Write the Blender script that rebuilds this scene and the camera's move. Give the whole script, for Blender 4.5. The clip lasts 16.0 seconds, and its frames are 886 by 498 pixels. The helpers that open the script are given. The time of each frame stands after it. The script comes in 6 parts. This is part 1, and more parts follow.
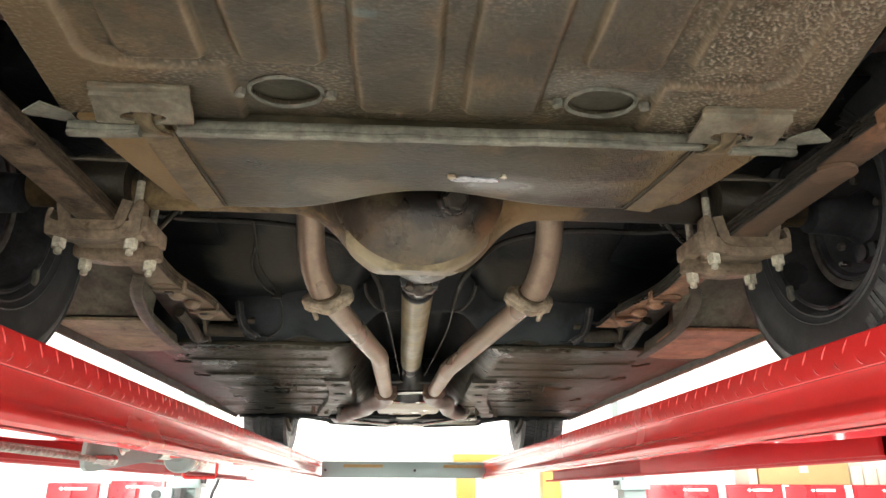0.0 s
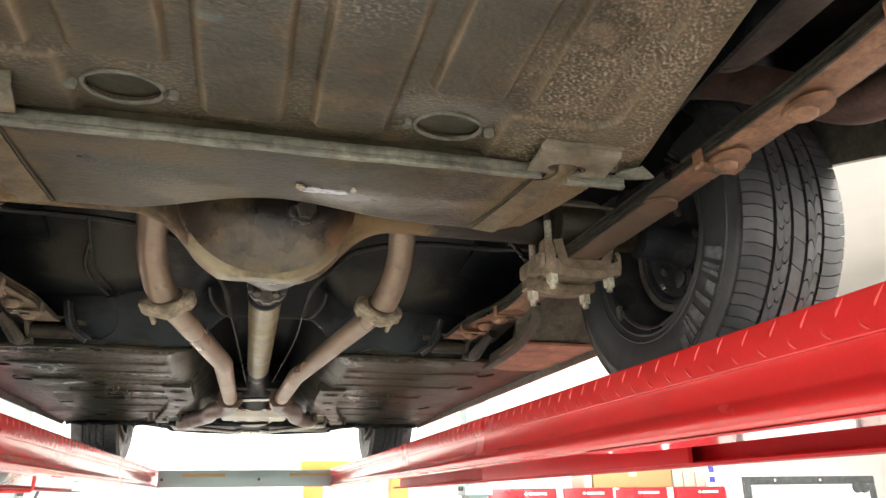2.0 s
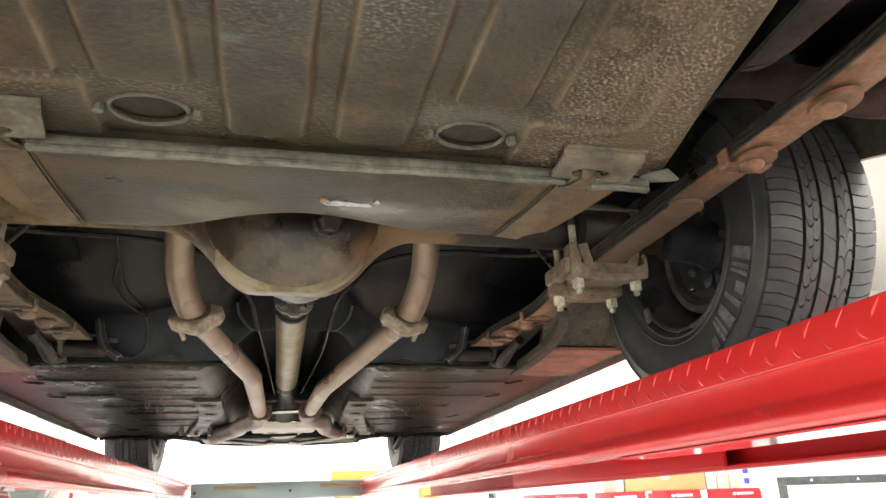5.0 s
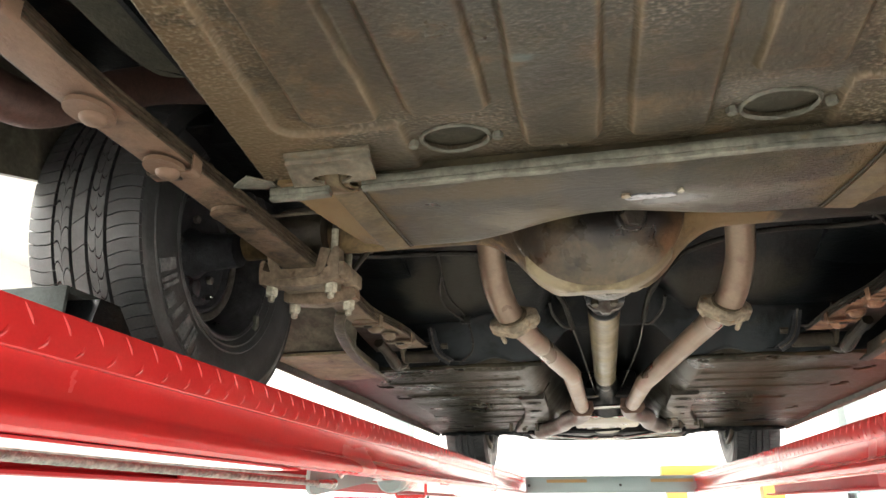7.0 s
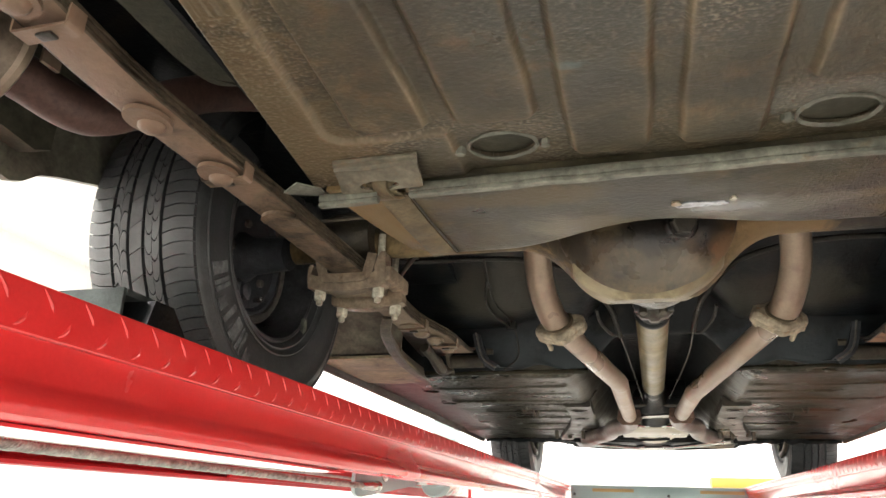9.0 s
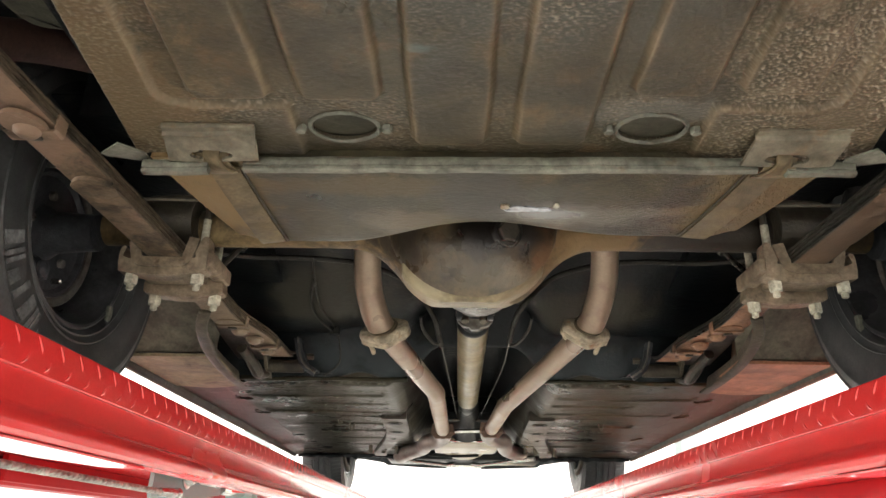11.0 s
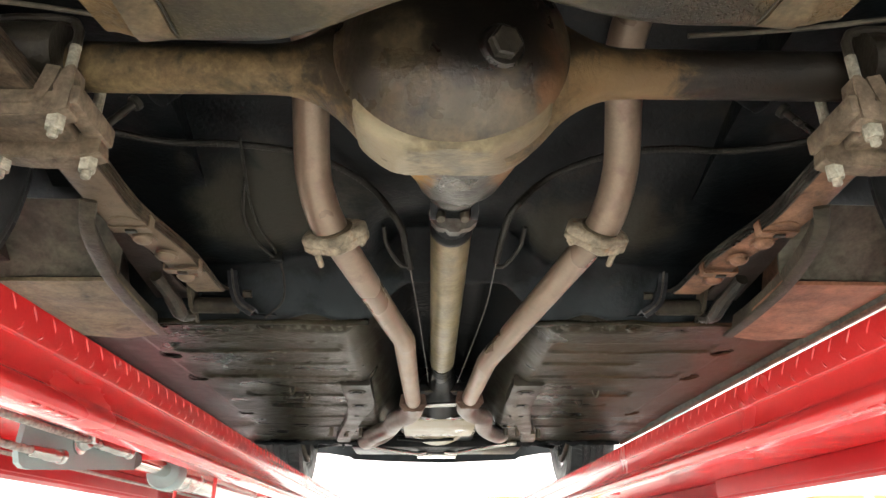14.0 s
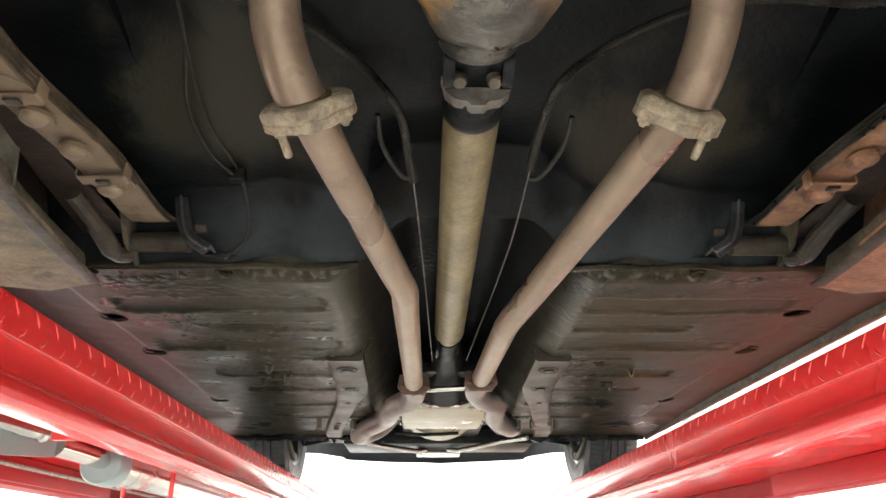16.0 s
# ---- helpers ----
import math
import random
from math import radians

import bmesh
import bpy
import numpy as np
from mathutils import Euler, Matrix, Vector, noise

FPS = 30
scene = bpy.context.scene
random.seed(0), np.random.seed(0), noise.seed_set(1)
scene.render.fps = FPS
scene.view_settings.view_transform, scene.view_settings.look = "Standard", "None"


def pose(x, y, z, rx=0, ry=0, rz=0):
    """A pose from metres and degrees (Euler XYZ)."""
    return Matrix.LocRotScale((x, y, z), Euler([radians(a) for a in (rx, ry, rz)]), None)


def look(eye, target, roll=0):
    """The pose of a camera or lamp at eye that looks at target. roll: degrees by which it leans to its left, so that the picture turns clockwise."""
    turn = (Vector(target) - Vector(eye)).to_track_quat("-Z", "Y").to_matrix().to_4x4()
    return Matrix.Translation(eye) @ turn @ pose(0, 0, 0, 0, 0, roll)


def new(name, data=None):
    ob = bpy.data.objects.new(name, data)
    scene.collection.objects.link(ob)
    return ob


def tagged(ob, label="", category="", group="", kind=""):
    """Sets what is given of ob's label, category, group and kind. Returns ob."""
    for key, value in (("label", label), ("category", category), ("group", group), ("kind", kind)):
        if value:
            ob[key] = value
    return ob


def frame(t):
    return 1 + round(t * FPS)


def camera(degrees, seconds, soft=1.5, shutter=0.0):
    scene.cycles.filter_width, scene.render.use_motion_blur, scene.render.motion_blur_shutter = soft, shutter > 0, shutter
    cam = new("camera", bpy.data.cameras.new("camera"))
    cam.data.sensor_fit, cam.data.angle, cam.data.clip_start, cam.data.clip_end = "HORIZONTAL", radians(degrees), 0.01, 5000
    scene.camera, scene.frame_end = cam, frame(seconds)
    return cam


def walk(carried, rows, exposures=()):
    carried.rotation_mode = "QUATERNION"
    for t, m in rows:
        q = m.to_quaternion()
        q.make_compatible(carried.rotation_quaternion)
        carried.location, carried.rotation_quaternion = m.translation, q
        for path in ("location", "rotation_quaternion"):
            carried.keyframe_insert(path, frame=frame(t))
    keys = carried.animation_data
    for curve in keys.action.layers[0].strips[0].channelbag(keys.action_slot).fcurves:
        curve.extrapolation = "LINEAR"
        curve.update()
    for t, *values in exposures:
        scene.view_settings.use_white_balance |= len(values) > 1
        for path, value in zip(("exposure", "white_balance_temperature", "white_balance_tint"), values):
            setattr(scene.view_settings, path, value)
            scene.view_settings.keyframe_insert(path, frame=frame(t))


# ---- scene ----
cam = camera(64.1, 16.0)
PATH = [
    (0, (-0.054, 0.034, 1.521), (0.068, 1.922, 2.171), 0.2),
    (0.5, (-0.046, 0.025, 1.524), (0.137, 1.91, 2.169), 0.2),
    (1, (-0.039, 0.022, 1.524), (0.234, 1.894, 2.173), -0.0),
    (1.5, (-0.035, 0.018, 1.526), (0.349, 1.868, 2.182), -0.4),
    (2, (-0.033, 0.02, 1.53), (0.47, 1.838, 2.192), -0.8),
    (2.5, (-0.029, 0.023, 1.528), (0.583, 1.806, 2.196), -1.4),
    (3, (-0.025, 0.024, 1.529), (0.669, 1.775, 2.202), -1.8),
    (3.2, (-0.026, 0.026, 1.532), (0.691, 1.769, 2.202), -2.1),
    (5.3, (-0.042, 0.018, 1.535), (0.289, 1.869, 2.217), -1.9),
    (5.5, (-0.045, 0.017, 1.536), (0.201, 1.881, 2.218), -1.8),
    (6, (-0.046, 0.014, 1.538), (-0.03, 1.894, 2.219), -1.2),
    (6.5, (-0.051, 0.009, 1.539), (-0.253, 1.88, 2.219), -0.7),
    (7, (-0.047, 0.008, 1.539), (-0.434, 1.848, 2.218), -0.1),
    (7.5, (-0.046, 0.001, 1.542), (-0.567, 1.808, 2.222), 0.4),
    (8, (-0.046, 0.0, 1.542), (-0.636, 1.786, 2.223), 0.9),
    (8.5, (-0.048, 0.001, 1.543), (-0.636, 1.786, 2.227), 1.4),
    (9, (-0.046, 0.005, 1.542), (-0.56, 1.812, 2.23), 1.8),
    (9.5, (-0.044, 0.01, 1.54), (-0.427, 1.844, 2.239), 2.0),
    (10, (-0.037, 0.013, 1.536), (-0.272, 1.865, 2.253), 1.9),
    (10.2, (-0.038, 0.016, 1.534), (-0.224, 1.871, 2.259), 1.9),
    (12.3, (-0.079, 0.083, 1.418), (-0.015, 1.919, 2.209), -0.7),
    (12.5, (-0.077, 0.12, 1.413), (-0.016, 1.956, 2.205), -0.7),
    (13, (-0.064, 0.247, 1.413), (-0.01, 2.087, 2.195), -0.5),
    (13.5, (-0.062, 0.362, 1.424), (-0.011, 2.203, 2.203), -0.3),
    (14, (-0.056, 0.469, 1.432), (-0.007, 2.31, 2.213), -0.2),
    (14.5, (-0.054, 0.548, 1.426), (-0.006, 2.388, 2.211), -0.3),
    (15, (-0.062, 0.633, 1.425), (-0.012, 2.471, 2.212), -0.3),
    (15.5, (-0.07, 0.751, 1.431), (-0.016, 2.586, 2.223), -0.3),
    (16, (-0.074, 0.877, 1.436), (-0.015, 2.71, 2.234), -0.4),
]
walk(cam, [(t, look(eye, target, roll)) for t, eye, target, roll in PATH], [(0.0, -0.38, 6500, 10), (2.5, -0.44, 6500, 10), (5.5, -0.37, 6500, 10), (10.2, -0.31, 6500, 10), (12.5, -0.25, 6400, 10), (14.5, -0.13, 6350, 10), (16.0, -0.11, 6350, 10)])

# ---- world and light ----
world = bpy.data.worlds.new("world")
scene.world = world
world.use_nodes = True
sky = world.node_tree.nodes.new("ShaderNodeTexSky")
sky.sky_type, sky.sun_disc, sky.sun_elevation, sky.sun_rotation = "NISHITA", False, radians(40), radians(200)
world.node_tree.links.new(sky.outputs[0], world.node_tree.nodes["Background"].inputs[0])
world.node_tree.nodes["Background"].inputs[1].default_value = 0.1


def area(name, place, size_x, size_y, watts, turn=(0, 0, 0), colour=(1, 1, 1)):
    data = bpy.data.lights.new(name, "AREA")
    data.shape, data.size, data.size_y, data.energy, data.color = "RECTANGLE", size_x, size_y, watts, colour
    ob = new(name, data)
    ob.matrix_world = pose(*place, *turn)
    return ob


LAMPS = [(x, y) for y in (-3.0, 0.6, 4.2, 7.2) for x in (-3.6, 0.0, 3.6)]
for lx, ly in LAMPS:
    area("ceiling_lamp_light", (lx, ly, 4.42), 0.3, 2.4, (480 if lx == 0 else 980) * (0.26 if ly > 6 else 0.46 if ly > 4 else 1.25), colour=(1.0, 0.97, 0.92))
area("doorway_light", (0.3, -5.2, 1.9), 5.0, 3.2, 260, (90, 0, 0), (1.0, 0.965, 0.90))


# ---- materials ----
def links_of(material):
    material.use_nodes = True
    nt = material.node_tree
    return nt, nt.nodes, nt.links, nt.nodes["Principled BSDF"]


def surface(name, a, b, rough=0.6, metal=0.0, scale=6.0, fine=90.0, bump=0.15, third=None, third_at=0.62, coat=0.0, rough_var=0.15, speck=0.25, spec=0.5, warp=0.25, stretch=(1, 1, 1), grime=None):
    """Two colours in cloudy patches, an optional third in smaller spots, fine grain in colour, gloss and relief."""
    m = bpy.data.materials.new(name)
    nt, nodes, links, out = links_of(m)
    co = nodes.new("ShaderNodeTexCoord")
    mp = nodes.new("ShaderNodeMapping")
    mp.inputs["Scale"].default_value = stretch
    links.new(co.outputs["Object"], mp.inputs["Vector"])

    def cloud(size, detail, distort=0.0, roughness=0.55):
        n = nodes.new("ShaderNodeTexNoise")
        n.inputs["Scale"].default_value, n.inputs["Detail"].default_value = size, detail
        n.inputs["Distortion"].default_value, n.inputs["Roughness"].default_value = distort, roughness
        links.new(mp.outputs[0], n.inputs["Vector"])
        return n.outputs["Fac"]

    def ramp(fac, lo, hi):
        r = nodes.new("ShaderNodeMapRange")
        r.inputs["From Min"].default_value, r.inputs["From Max"].default_value = lo, hi
        links.new(fac, r.inputs["Value"])
        return r.outputs[0]

    def mix(fac, one, two, mode="MIX"):
        n = nodes.new("ShaderNodeMix")
        n.data_type, n.blend_type = "RGBA", mode
        if isinstance(fac, float):
            n.inputs["Factor"].default_value = fac
        else:
            links.new(fac, n.inputs["Factor"])
        for socket, value in ((n.inputs["A"], one), (n.inputs["B"], two)):
            if isinstance(value, tuple):
                socket.default_value = (*value, 1)
            else:
                links.new(value, socket)
        return n.outputs["Result"]

    big, grain = cloud(scale, 5, warp), cloud(fine, 4, 0.2, 0.65)
    col = mix(ramp(big, 0.35, 0.65), a, b)
    if third:
        col = mix(ramp(cloud(scale * 2.7, 7, 0.35, 0.62), third_at - 0.03, third_at + 0.15), col, third)
    if speck >= 0.2 and metal < 0.3 and spec == 0.5:
        spec = 0.28
    grime = (0.45 if speck >= 0.2 else 0.0) if grime is None else grime
    if grime:
        dirt = cloud(scale * 1.6 + 6, 8, 0.3, 0.66)
        col = mix(1.0, col, mix(ramp(dirt, 0.36, 0.66), (1 - grime,) * 3, (1 + grime * 0.55,) * 3), "MULTIPLY")
    grey = mix(ramp(grain, 0.3, 0.7), (1 - speck,) * 3, (1 + speck * 0.6,) * 3)
    col = mix(1.0, col, grey, "MULTIPLY")
    links.new(col, out.inputs["Base Color"])
    rr = nodes.new("ShaderNodeMapRange")
    rr.inputs["From Min"].default_value, rr.inputs["From Max"].default_value = 0.3, 0.7
    rr.inputs["To Min"].default_value, rr.inputs["To Max"].default_value = max(0.03, rough - rough_var), min(1.0, rough + rough_var)
    links.new(big, rr.inputs["Value"])
    links.new(rr.outputs[0], out.inputs["Roughness"])
    out.inputs["Metallic"].default_value = metal
    out.inputs["Specular IOR Level"].default_value = spec
    out.inputs["Coat Weight"].default_value = coat
    out.inputs["Coat Roughness"].default_value = 0.12
    if bump:
        bp = nodes.new("ShaderNodeBump")
        bp.inputs["Strength"].default_value, bp.inputs["Distance"].default_value = bump, 0.004
        links.new(grain, bp.inputs["Height"])
        links.new(bp.outputs[0], out.inputs["Normal"])
    m["grain"] = 1
    return m


def add_lumps(m, size, strength, distance, from_x=None):
    """A coarse, worm-like sprayed relief on top of the grain; with from_x it grows towards greater x."""
    nt, nodes, links, out = links_of(m)
    co = nodes.new("ShaderNodeTexCoord")
    wob, mxv, n = nodes.new("ShaderNodeTexNoise"), nodes.new("ShaderNodeVectorMath"), nodes.new("ShaderNodeTexVoronoi")
    wob.inputs["Scale"].default_value, wob.inputs["Detail"].default_value = size * 0.7, 2
    links.new(co.outputs["Object"], wob.inputs["Vector"])
    mxv.operation = "MULTIPLY_ADD"
    mxv.inputs[1].default_value = (0.010,) * 3
    links.new(wob.outputs["Color"], mxv.inputs[0])
    links.new(co.outputs["Object"], mxv.inputs[2])
    n.inputs["Scale"].default_value = size
    links.new(mxv.outputs[0], n.inputs["Vector"])
    sharp = nodes.new("ShaderNodeMapRange")
    sharp.interpolation_type = "SMOOTHSTEP"
    sharp.inputs["From Min"].default_value, sharp.inputs["From Max"].default_value = 0.55, 0.15
    links.new(n.outputs["Distance"], sharp.inputs["Value"])
    grit, pick = nodes.new("ShaderNodeMath"), nodes.new("ShaderNodeMath")
    sep_c = nodes.new("ShaderNodeSeparateColor")
    links.new(n.outputs["Color"], sep_c.inputs[0])
    pick.operation, pick.inputs[1].default_value = "GREATER_THAN", 0.55
    links.new(sep_c.outputs[0], pick.inputs[0])
    grit.operation = "MULTIPLY"
    links.new(pick.outputs[0], grit.inputs[0])
    links.new(sharp.outputs[0], grit.inputs[1])
    # Gritty tips toned lighter; part of their glint is put into the colour.
    tone, dirty = nodes.new("ShaderNodeMapRange"), nodes.new("ShaderNodeMix")
    links.new(grit.outputs[0], tone.inputs["Value"])
    tone.inputs["To Min"].default_value, tone.inputs["To Max"].default_value = 0.92, 1.75
    dirty.data_type, dirty.blend_type = "RGBA", "MULTIPLY"
    dirty.inputs["Factor"].default_value = strength
    links.new(out.inputs["Base Color"].links[0].from_socket, dirty.inputs["A"])
    links.new(tone.outputs[0], dirty.inputs["B"])
    links.new(dirty.outputs["Result"], out.inputs["Base Color"])
    bp = nodes.new("ShaderNodeBump")
    bp.inputs["Distance"].default_value, bp.inputs["Strength"].default_value = distance, strength
    links.new(sharp.outputs[0], bp.inputs["Height"])
    if from_x is not None:
        sep, mr, pat, mul, clip = nodes.new("ShaderNodeSeparateXYZ"), nodes.new("ShaderNodeMapRange"), nodes.new("ShaderNodeTexNoise"), nodes.new("ShaderNodeMath"), nodes.new("ShaderNodeMapRange")
        pat.inputs["Scale"].default_value, pat.inputs["Detail"].default_value = 7, 4
        links.new(co.outputs["Object"], pat.inputs["Vector"])
        links.new(co.outputs["Object"], sep.inputs[0])
        mr.inputs["From Min"].default_value, mr.inputs["From Max"].default_value = from_x
        mr.inputs["To Min"].default_value, mr.inputs["To Max"].default_value = 0.0, 0.75
        links.new(sep.outputs["X"], mr.inputs["Value"])
        mul.operation = "ADD"
        links.new(mr.outputs[0], mul.inputs[0])
        links.new(pat.outputs["Fac"], mul.inputs[1])
        clip.inputs["From Min"].default_value, clip.inputs["From Max"].default_value = 0.42, 1.0
        clip.inputs["To Max"].default_value = strength
        links.new(mul.outputs[0], clip.inputs["Value"])
        links.new(clip.outputs[0], bp.inputs["Strength"])
        links.new(clip.outputs[0], dirty.inputs["Factor"])
    old = out.inputs["Normal"].links
    if old:
        links.new(old[0].from_socket, bp.inputs["Normal"])
    links.new(bp.outputs[0], out.inputs["Normal"])
    return m


def dry_dirt(m, name, colour, amount, gloss=None, sheen=None):
    """Dry dirt where the mesh carries the named layer: on pressed shoulders and on the tips of sprayed lumps."""
    nt, nodes, links, out = links_of(m)
    at, mul, mx = nodes.new("ShaderNodeAttribute"), nodes.new("ShaderNodeMath"), nodes.new("ShaderNodeMix")
    at.attribute_name = name
    mul.operation, mul.inputs[1].default_value, mul.use_clamp = "MULTIPLY", amount, True
    links.new(at.outputs["Fac"], mul.inputs[0])
    mx.data_type = "RGBA"
    links.new(mul.outputs[0], mx.inputs["Factor"])
    links.new(out.inputs["Base Color"].links[0].from_socket, mx.inputs["A"])
    mx.inputs["B"].default_value = (*colour, 1)
    links.new(mx.outputs["Result"], out.inputs["Base Color"])
    if gloss is not None:
        rx = nodes.new("ShaderNodeMix")
        links.new(mul.outputs[0], rx.inputs["Factor"])
        links.new(out.inputs["Roughness"].links[0].from_socket, rx.inputs["A"])
        rx.inputs["B"].default_value = gloss
        links.new(rx.outputs["Result"], out.inputs["Roughness"])
    if sheen is not None:
        sx = nodes.new("ShaderNodeMix")
        links.new(mul.outputs[0], sx.inputs["Factor"])
        sx.inputs["A"].default_value = out.inputs["Specular IOR Level"].default_value
        sx.inputs["B"].default_value = sheen
        links.new(sx.outputs["Result"], out.inputs["Specular IOR Level"])
    return m


def stain_or_shading(m, centre, radii, colour, amount=1.0, gloss=None, ragged=0.5, size=14.0):
    """A ragged-edged patch with a place of its own: oil, rust, dry dirt, wear, or shade and sheen put into the colour.
    """
    nt, nodes, links, out = links_of(m)
    co, mp, ln = nodes.new("ShaderNodeTexCoord"), nodes.new("ShaderNodeMapping"), nodes.new("ShaderNodeVectorMath")
    mp.inputs["Location"].default_value = [-c / r for c, r in zip(centre, radii)]
    mp.inputs["Scale"].default_value = [1 / r for r in radii]
    ln.operation = "LENGTH"
    links.new(co.outputs["Object"], mp.inputs["Vector"])
    links.new(mp.outputs[0], ln.inputs[0])
    n, add, mr = nodes.new("ShaderNodeTexNoise"), nodes.new("ShaderNodeMath"), nodes.new("ShaderNodeMapRange")
    n.inputs["Scale"].default_value, n.inputs["Detail"].default_value, n.inputs["Distortion"].default_value, n.inputs["Roughness"].default_value = size, 7, 0.8, 0.65
    links.new(co.outputs["Object"], n.inputs["Vector"])
    add.operation = "MULTIPLY_ADD"
    add.inputs[1].default_value = ragged * 4
    links.new(n.outputs["Fac"], add.inputs[0])
    links.new(ln.outputs["Value"], add.inputs[2])
    mr.interpolation_type = "SMOOTHSTEP"
    mr.inputs["From Min"].default_value, mr.inputs["From Max"].default_value = 1.15 + ragged * 2, 0.55 + ragged * 2
    mr.inputs["To Max"].default_value = amount
    links.new(add.outputs[0], mr.inputs["Value"])
    mx = nodes.new("ShaderNodeMix")
    mx.data_type = "RGBA"
    links.new(mr.outputs[0], mx.inputs["Factor"])
    links.new(out.inputs["Base Color"].links[0].from_socket, mx.inputs["A"])
    mx.inputs["B"].default_value = (*colour, 1)
    links.new(mx.outputs["Result"], out.inputs["Base Color"])
    if gloss is not None:
        rx = nodes.new("ShaderNodeMix")
        links.new(mr.outputs[0], rx.inputs["Factor"])
        links.new(out.inputs["Roughness"].links[0].from_socket, rx.inputs["A"])
        rx.inputs["B"].default_value = gloss
        links.new(rx.outputs["Result"], out.inputs["Roughness"])
    return m


M_TANK = surface("undercoated_tank", (0.034, 0.029, 0.016), (0.050, 0.040, 0.021), 0.40, 0, 5, 170, 0.3, (0.100, 0.064, 0.028), 0.6, spec=0.32, grime=0.45)
stain_or_shading(M_TANK, (-0.46, 0.62, 1.96), (0.12, 0.30, 0.2), (0.120, 0.086, 0.043), 0.55, 0.5, 0.9, 18)
stain_or_shading(M_TANK, (0.42, 0.60, 1.96), (0.14, 0.30, 0.2), (0.115, 0.089, 0.055), 0.65, 0.36, 0.9, 22)
stain_or_shading(M_TANK, (0.0, 0.47, 1.96), (0.22, 0.16, 0.2), (0.036, 0.037, 0.030), 0.65, 0.35, 0.6, 9)
stain_or_shading(M_TANK, (-0.19, 0.772, 1.965), (0.10, 0.05, 0.03), (0.060, 0.050, 0.034), 0.6, 0.4, 0.4, 24)
stain_or_shading(M_TANK, (0.18, 0.735, 1.965), (0.085, 0.035, 0.03), (0.088, 0.086, 0.072), 0.6, 0.32, 0.4, 24)
stain_or_shading(M_TANK, (-0.095, 0.606, 1.96), (0.020, 0.008, 0.05), (0.070, 0.125, 0.125), 0.45, 0.5, 0.4, 60)
dry_dirt(M_TANK, "grit", (0.230, 0.190, 0.132), 0.85, 0.28, 0.8)
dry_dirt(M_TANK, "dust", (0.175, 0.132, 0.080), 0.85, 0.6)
M_TANK_FRONT = add_lumps(surface("tank_front", (0.022, 0.021, 0.0125), (0.044, 0.037, 0.018), 0.4, 0, 6, 140, 0.25, (0.090, 0.063, 0.026), 0.58, spec=0.26, grime=0.45), 220, 0.9, 0.0022, (0.10, 0.40))
stain_or_shading(M_TANK_FRONT, (-0.43, 0.93, 1.95), (0.11, 0.22, 0.3), (0.165, 0.110, 0.048), 0.85, 0.6)
stain_or_shading(M_TANK_FRONT, (0.38, 0.95, 1.95), (0.12, 0.2, 0.3), (0.135, 0.095, 0.046), 0.8, 0.55)
stain_or_shading(M_TANK_FRONT, (-0.20, 0.90, 1.95), (0.20, 0.03, 0.3), (0.072, 0.055, 0.027), 0.7, 0.5, 0.6)
stain_or_shading(M_TANK_FRONT, (-0.12, 1.02, 1.95), (0.10, 0.05, 0.3), (0.105, 0.080, 0.045), 0.6, 0.35, 0.5)
# Whitish sheen beside the scrape, painted as a pale glossy patch.
stain_or_shading(M_TANK_FRONT, (0.10, 0.985, 1.95), (0.17, 0.045, 0.3), (0.115, 0.108, 0.092), 0.45, 0.22, 0.5)
stain_or_shading(M_TANK_FRONT, (-0.02, 0.93, 1.95), (0.07, 0.09, 0.3), (0.020, 0.018, 0.014), 0.7, 0.3, 0.6)
# Bluish highlight under the scrape, put into the colour.
stain_or_shading(M_TANK_FRONT, (0.085, 0.985, 1.95), (0.055, 0.022, 0.1), (0.20, 0.215, 0.22), 0.6, 0.2, 0.3, 40)
M_SEALER = surface("grey_seam_sealer", (0.100, 0.102, 0.082), (0.150, 0.152, 0.120), 0.5, 0, 14, 120, 0.2, (0.106, 0.084, 0.048), 0.62)
M_BRACKET = surface("grey_brown_bracket", (0.088, 0.078, 0.054), (0.135, 0.122, 0.088), 0.5, 0, 14, 120, 0.2, (0.114, 0.080, 0.045), 0.58)
M_SCRAPE = surface("scraped_metal", (0.42, 0.45, 0.50), (0.55, 0.57, 0.60), 0.35, 0.6, 30, 160, 0.1)
M_COVER = surface("oily_axle_cover", (0.064, 0.049, 0.028), (0.105, 0.080, 0.045), 0.32, 0, 9, 110, 0.3, (0.024, 0.019, 0.013), 0.54, spec=0.42, grime=0.55)
stain_or_shading(M_COVER, (-0.02, 1.17, 1.99), (0.035, 0.08, 0.075), (0.040, 0.032, 0.024), 0.7, 0.32, 0.5, 26)
stain_or_shading(M_COVER, (0.030, 1.20, 1.935), (0.110, 0.08, 0.028), (0.115, 0.100, 0.070), 0.4, 0.30, 0.45, 20)
stain_or_shading(M_COVER, (0.105, 1.22, 1.99), (0.025, 0.08, 0.07), (0.130, 0.066, 0.028), 0.8, 0.5, 0.5, 26)
stain_or_shading(M_COVER, (-0.14, 1.22, 2.02), (0.035, 0.08, 0.07), (0.022, 0.017, 0.012), 0.85, 0.4, 0.5, 40)
stain_or_shading(M_COVER, (0.032, 1.16, 2.035), (0.112, 0.12, 0.085), (0.006, 0.0052, 0.0045), 0.95, 0.28, 0.25, 18)
stain_or_shading(M_COVER, (-0.05, 1.16, 2.085), (0.10, 0.12, 0.050), (0.012, 0.010, 0.008), 0.9, 0.3, 0.35, 22)
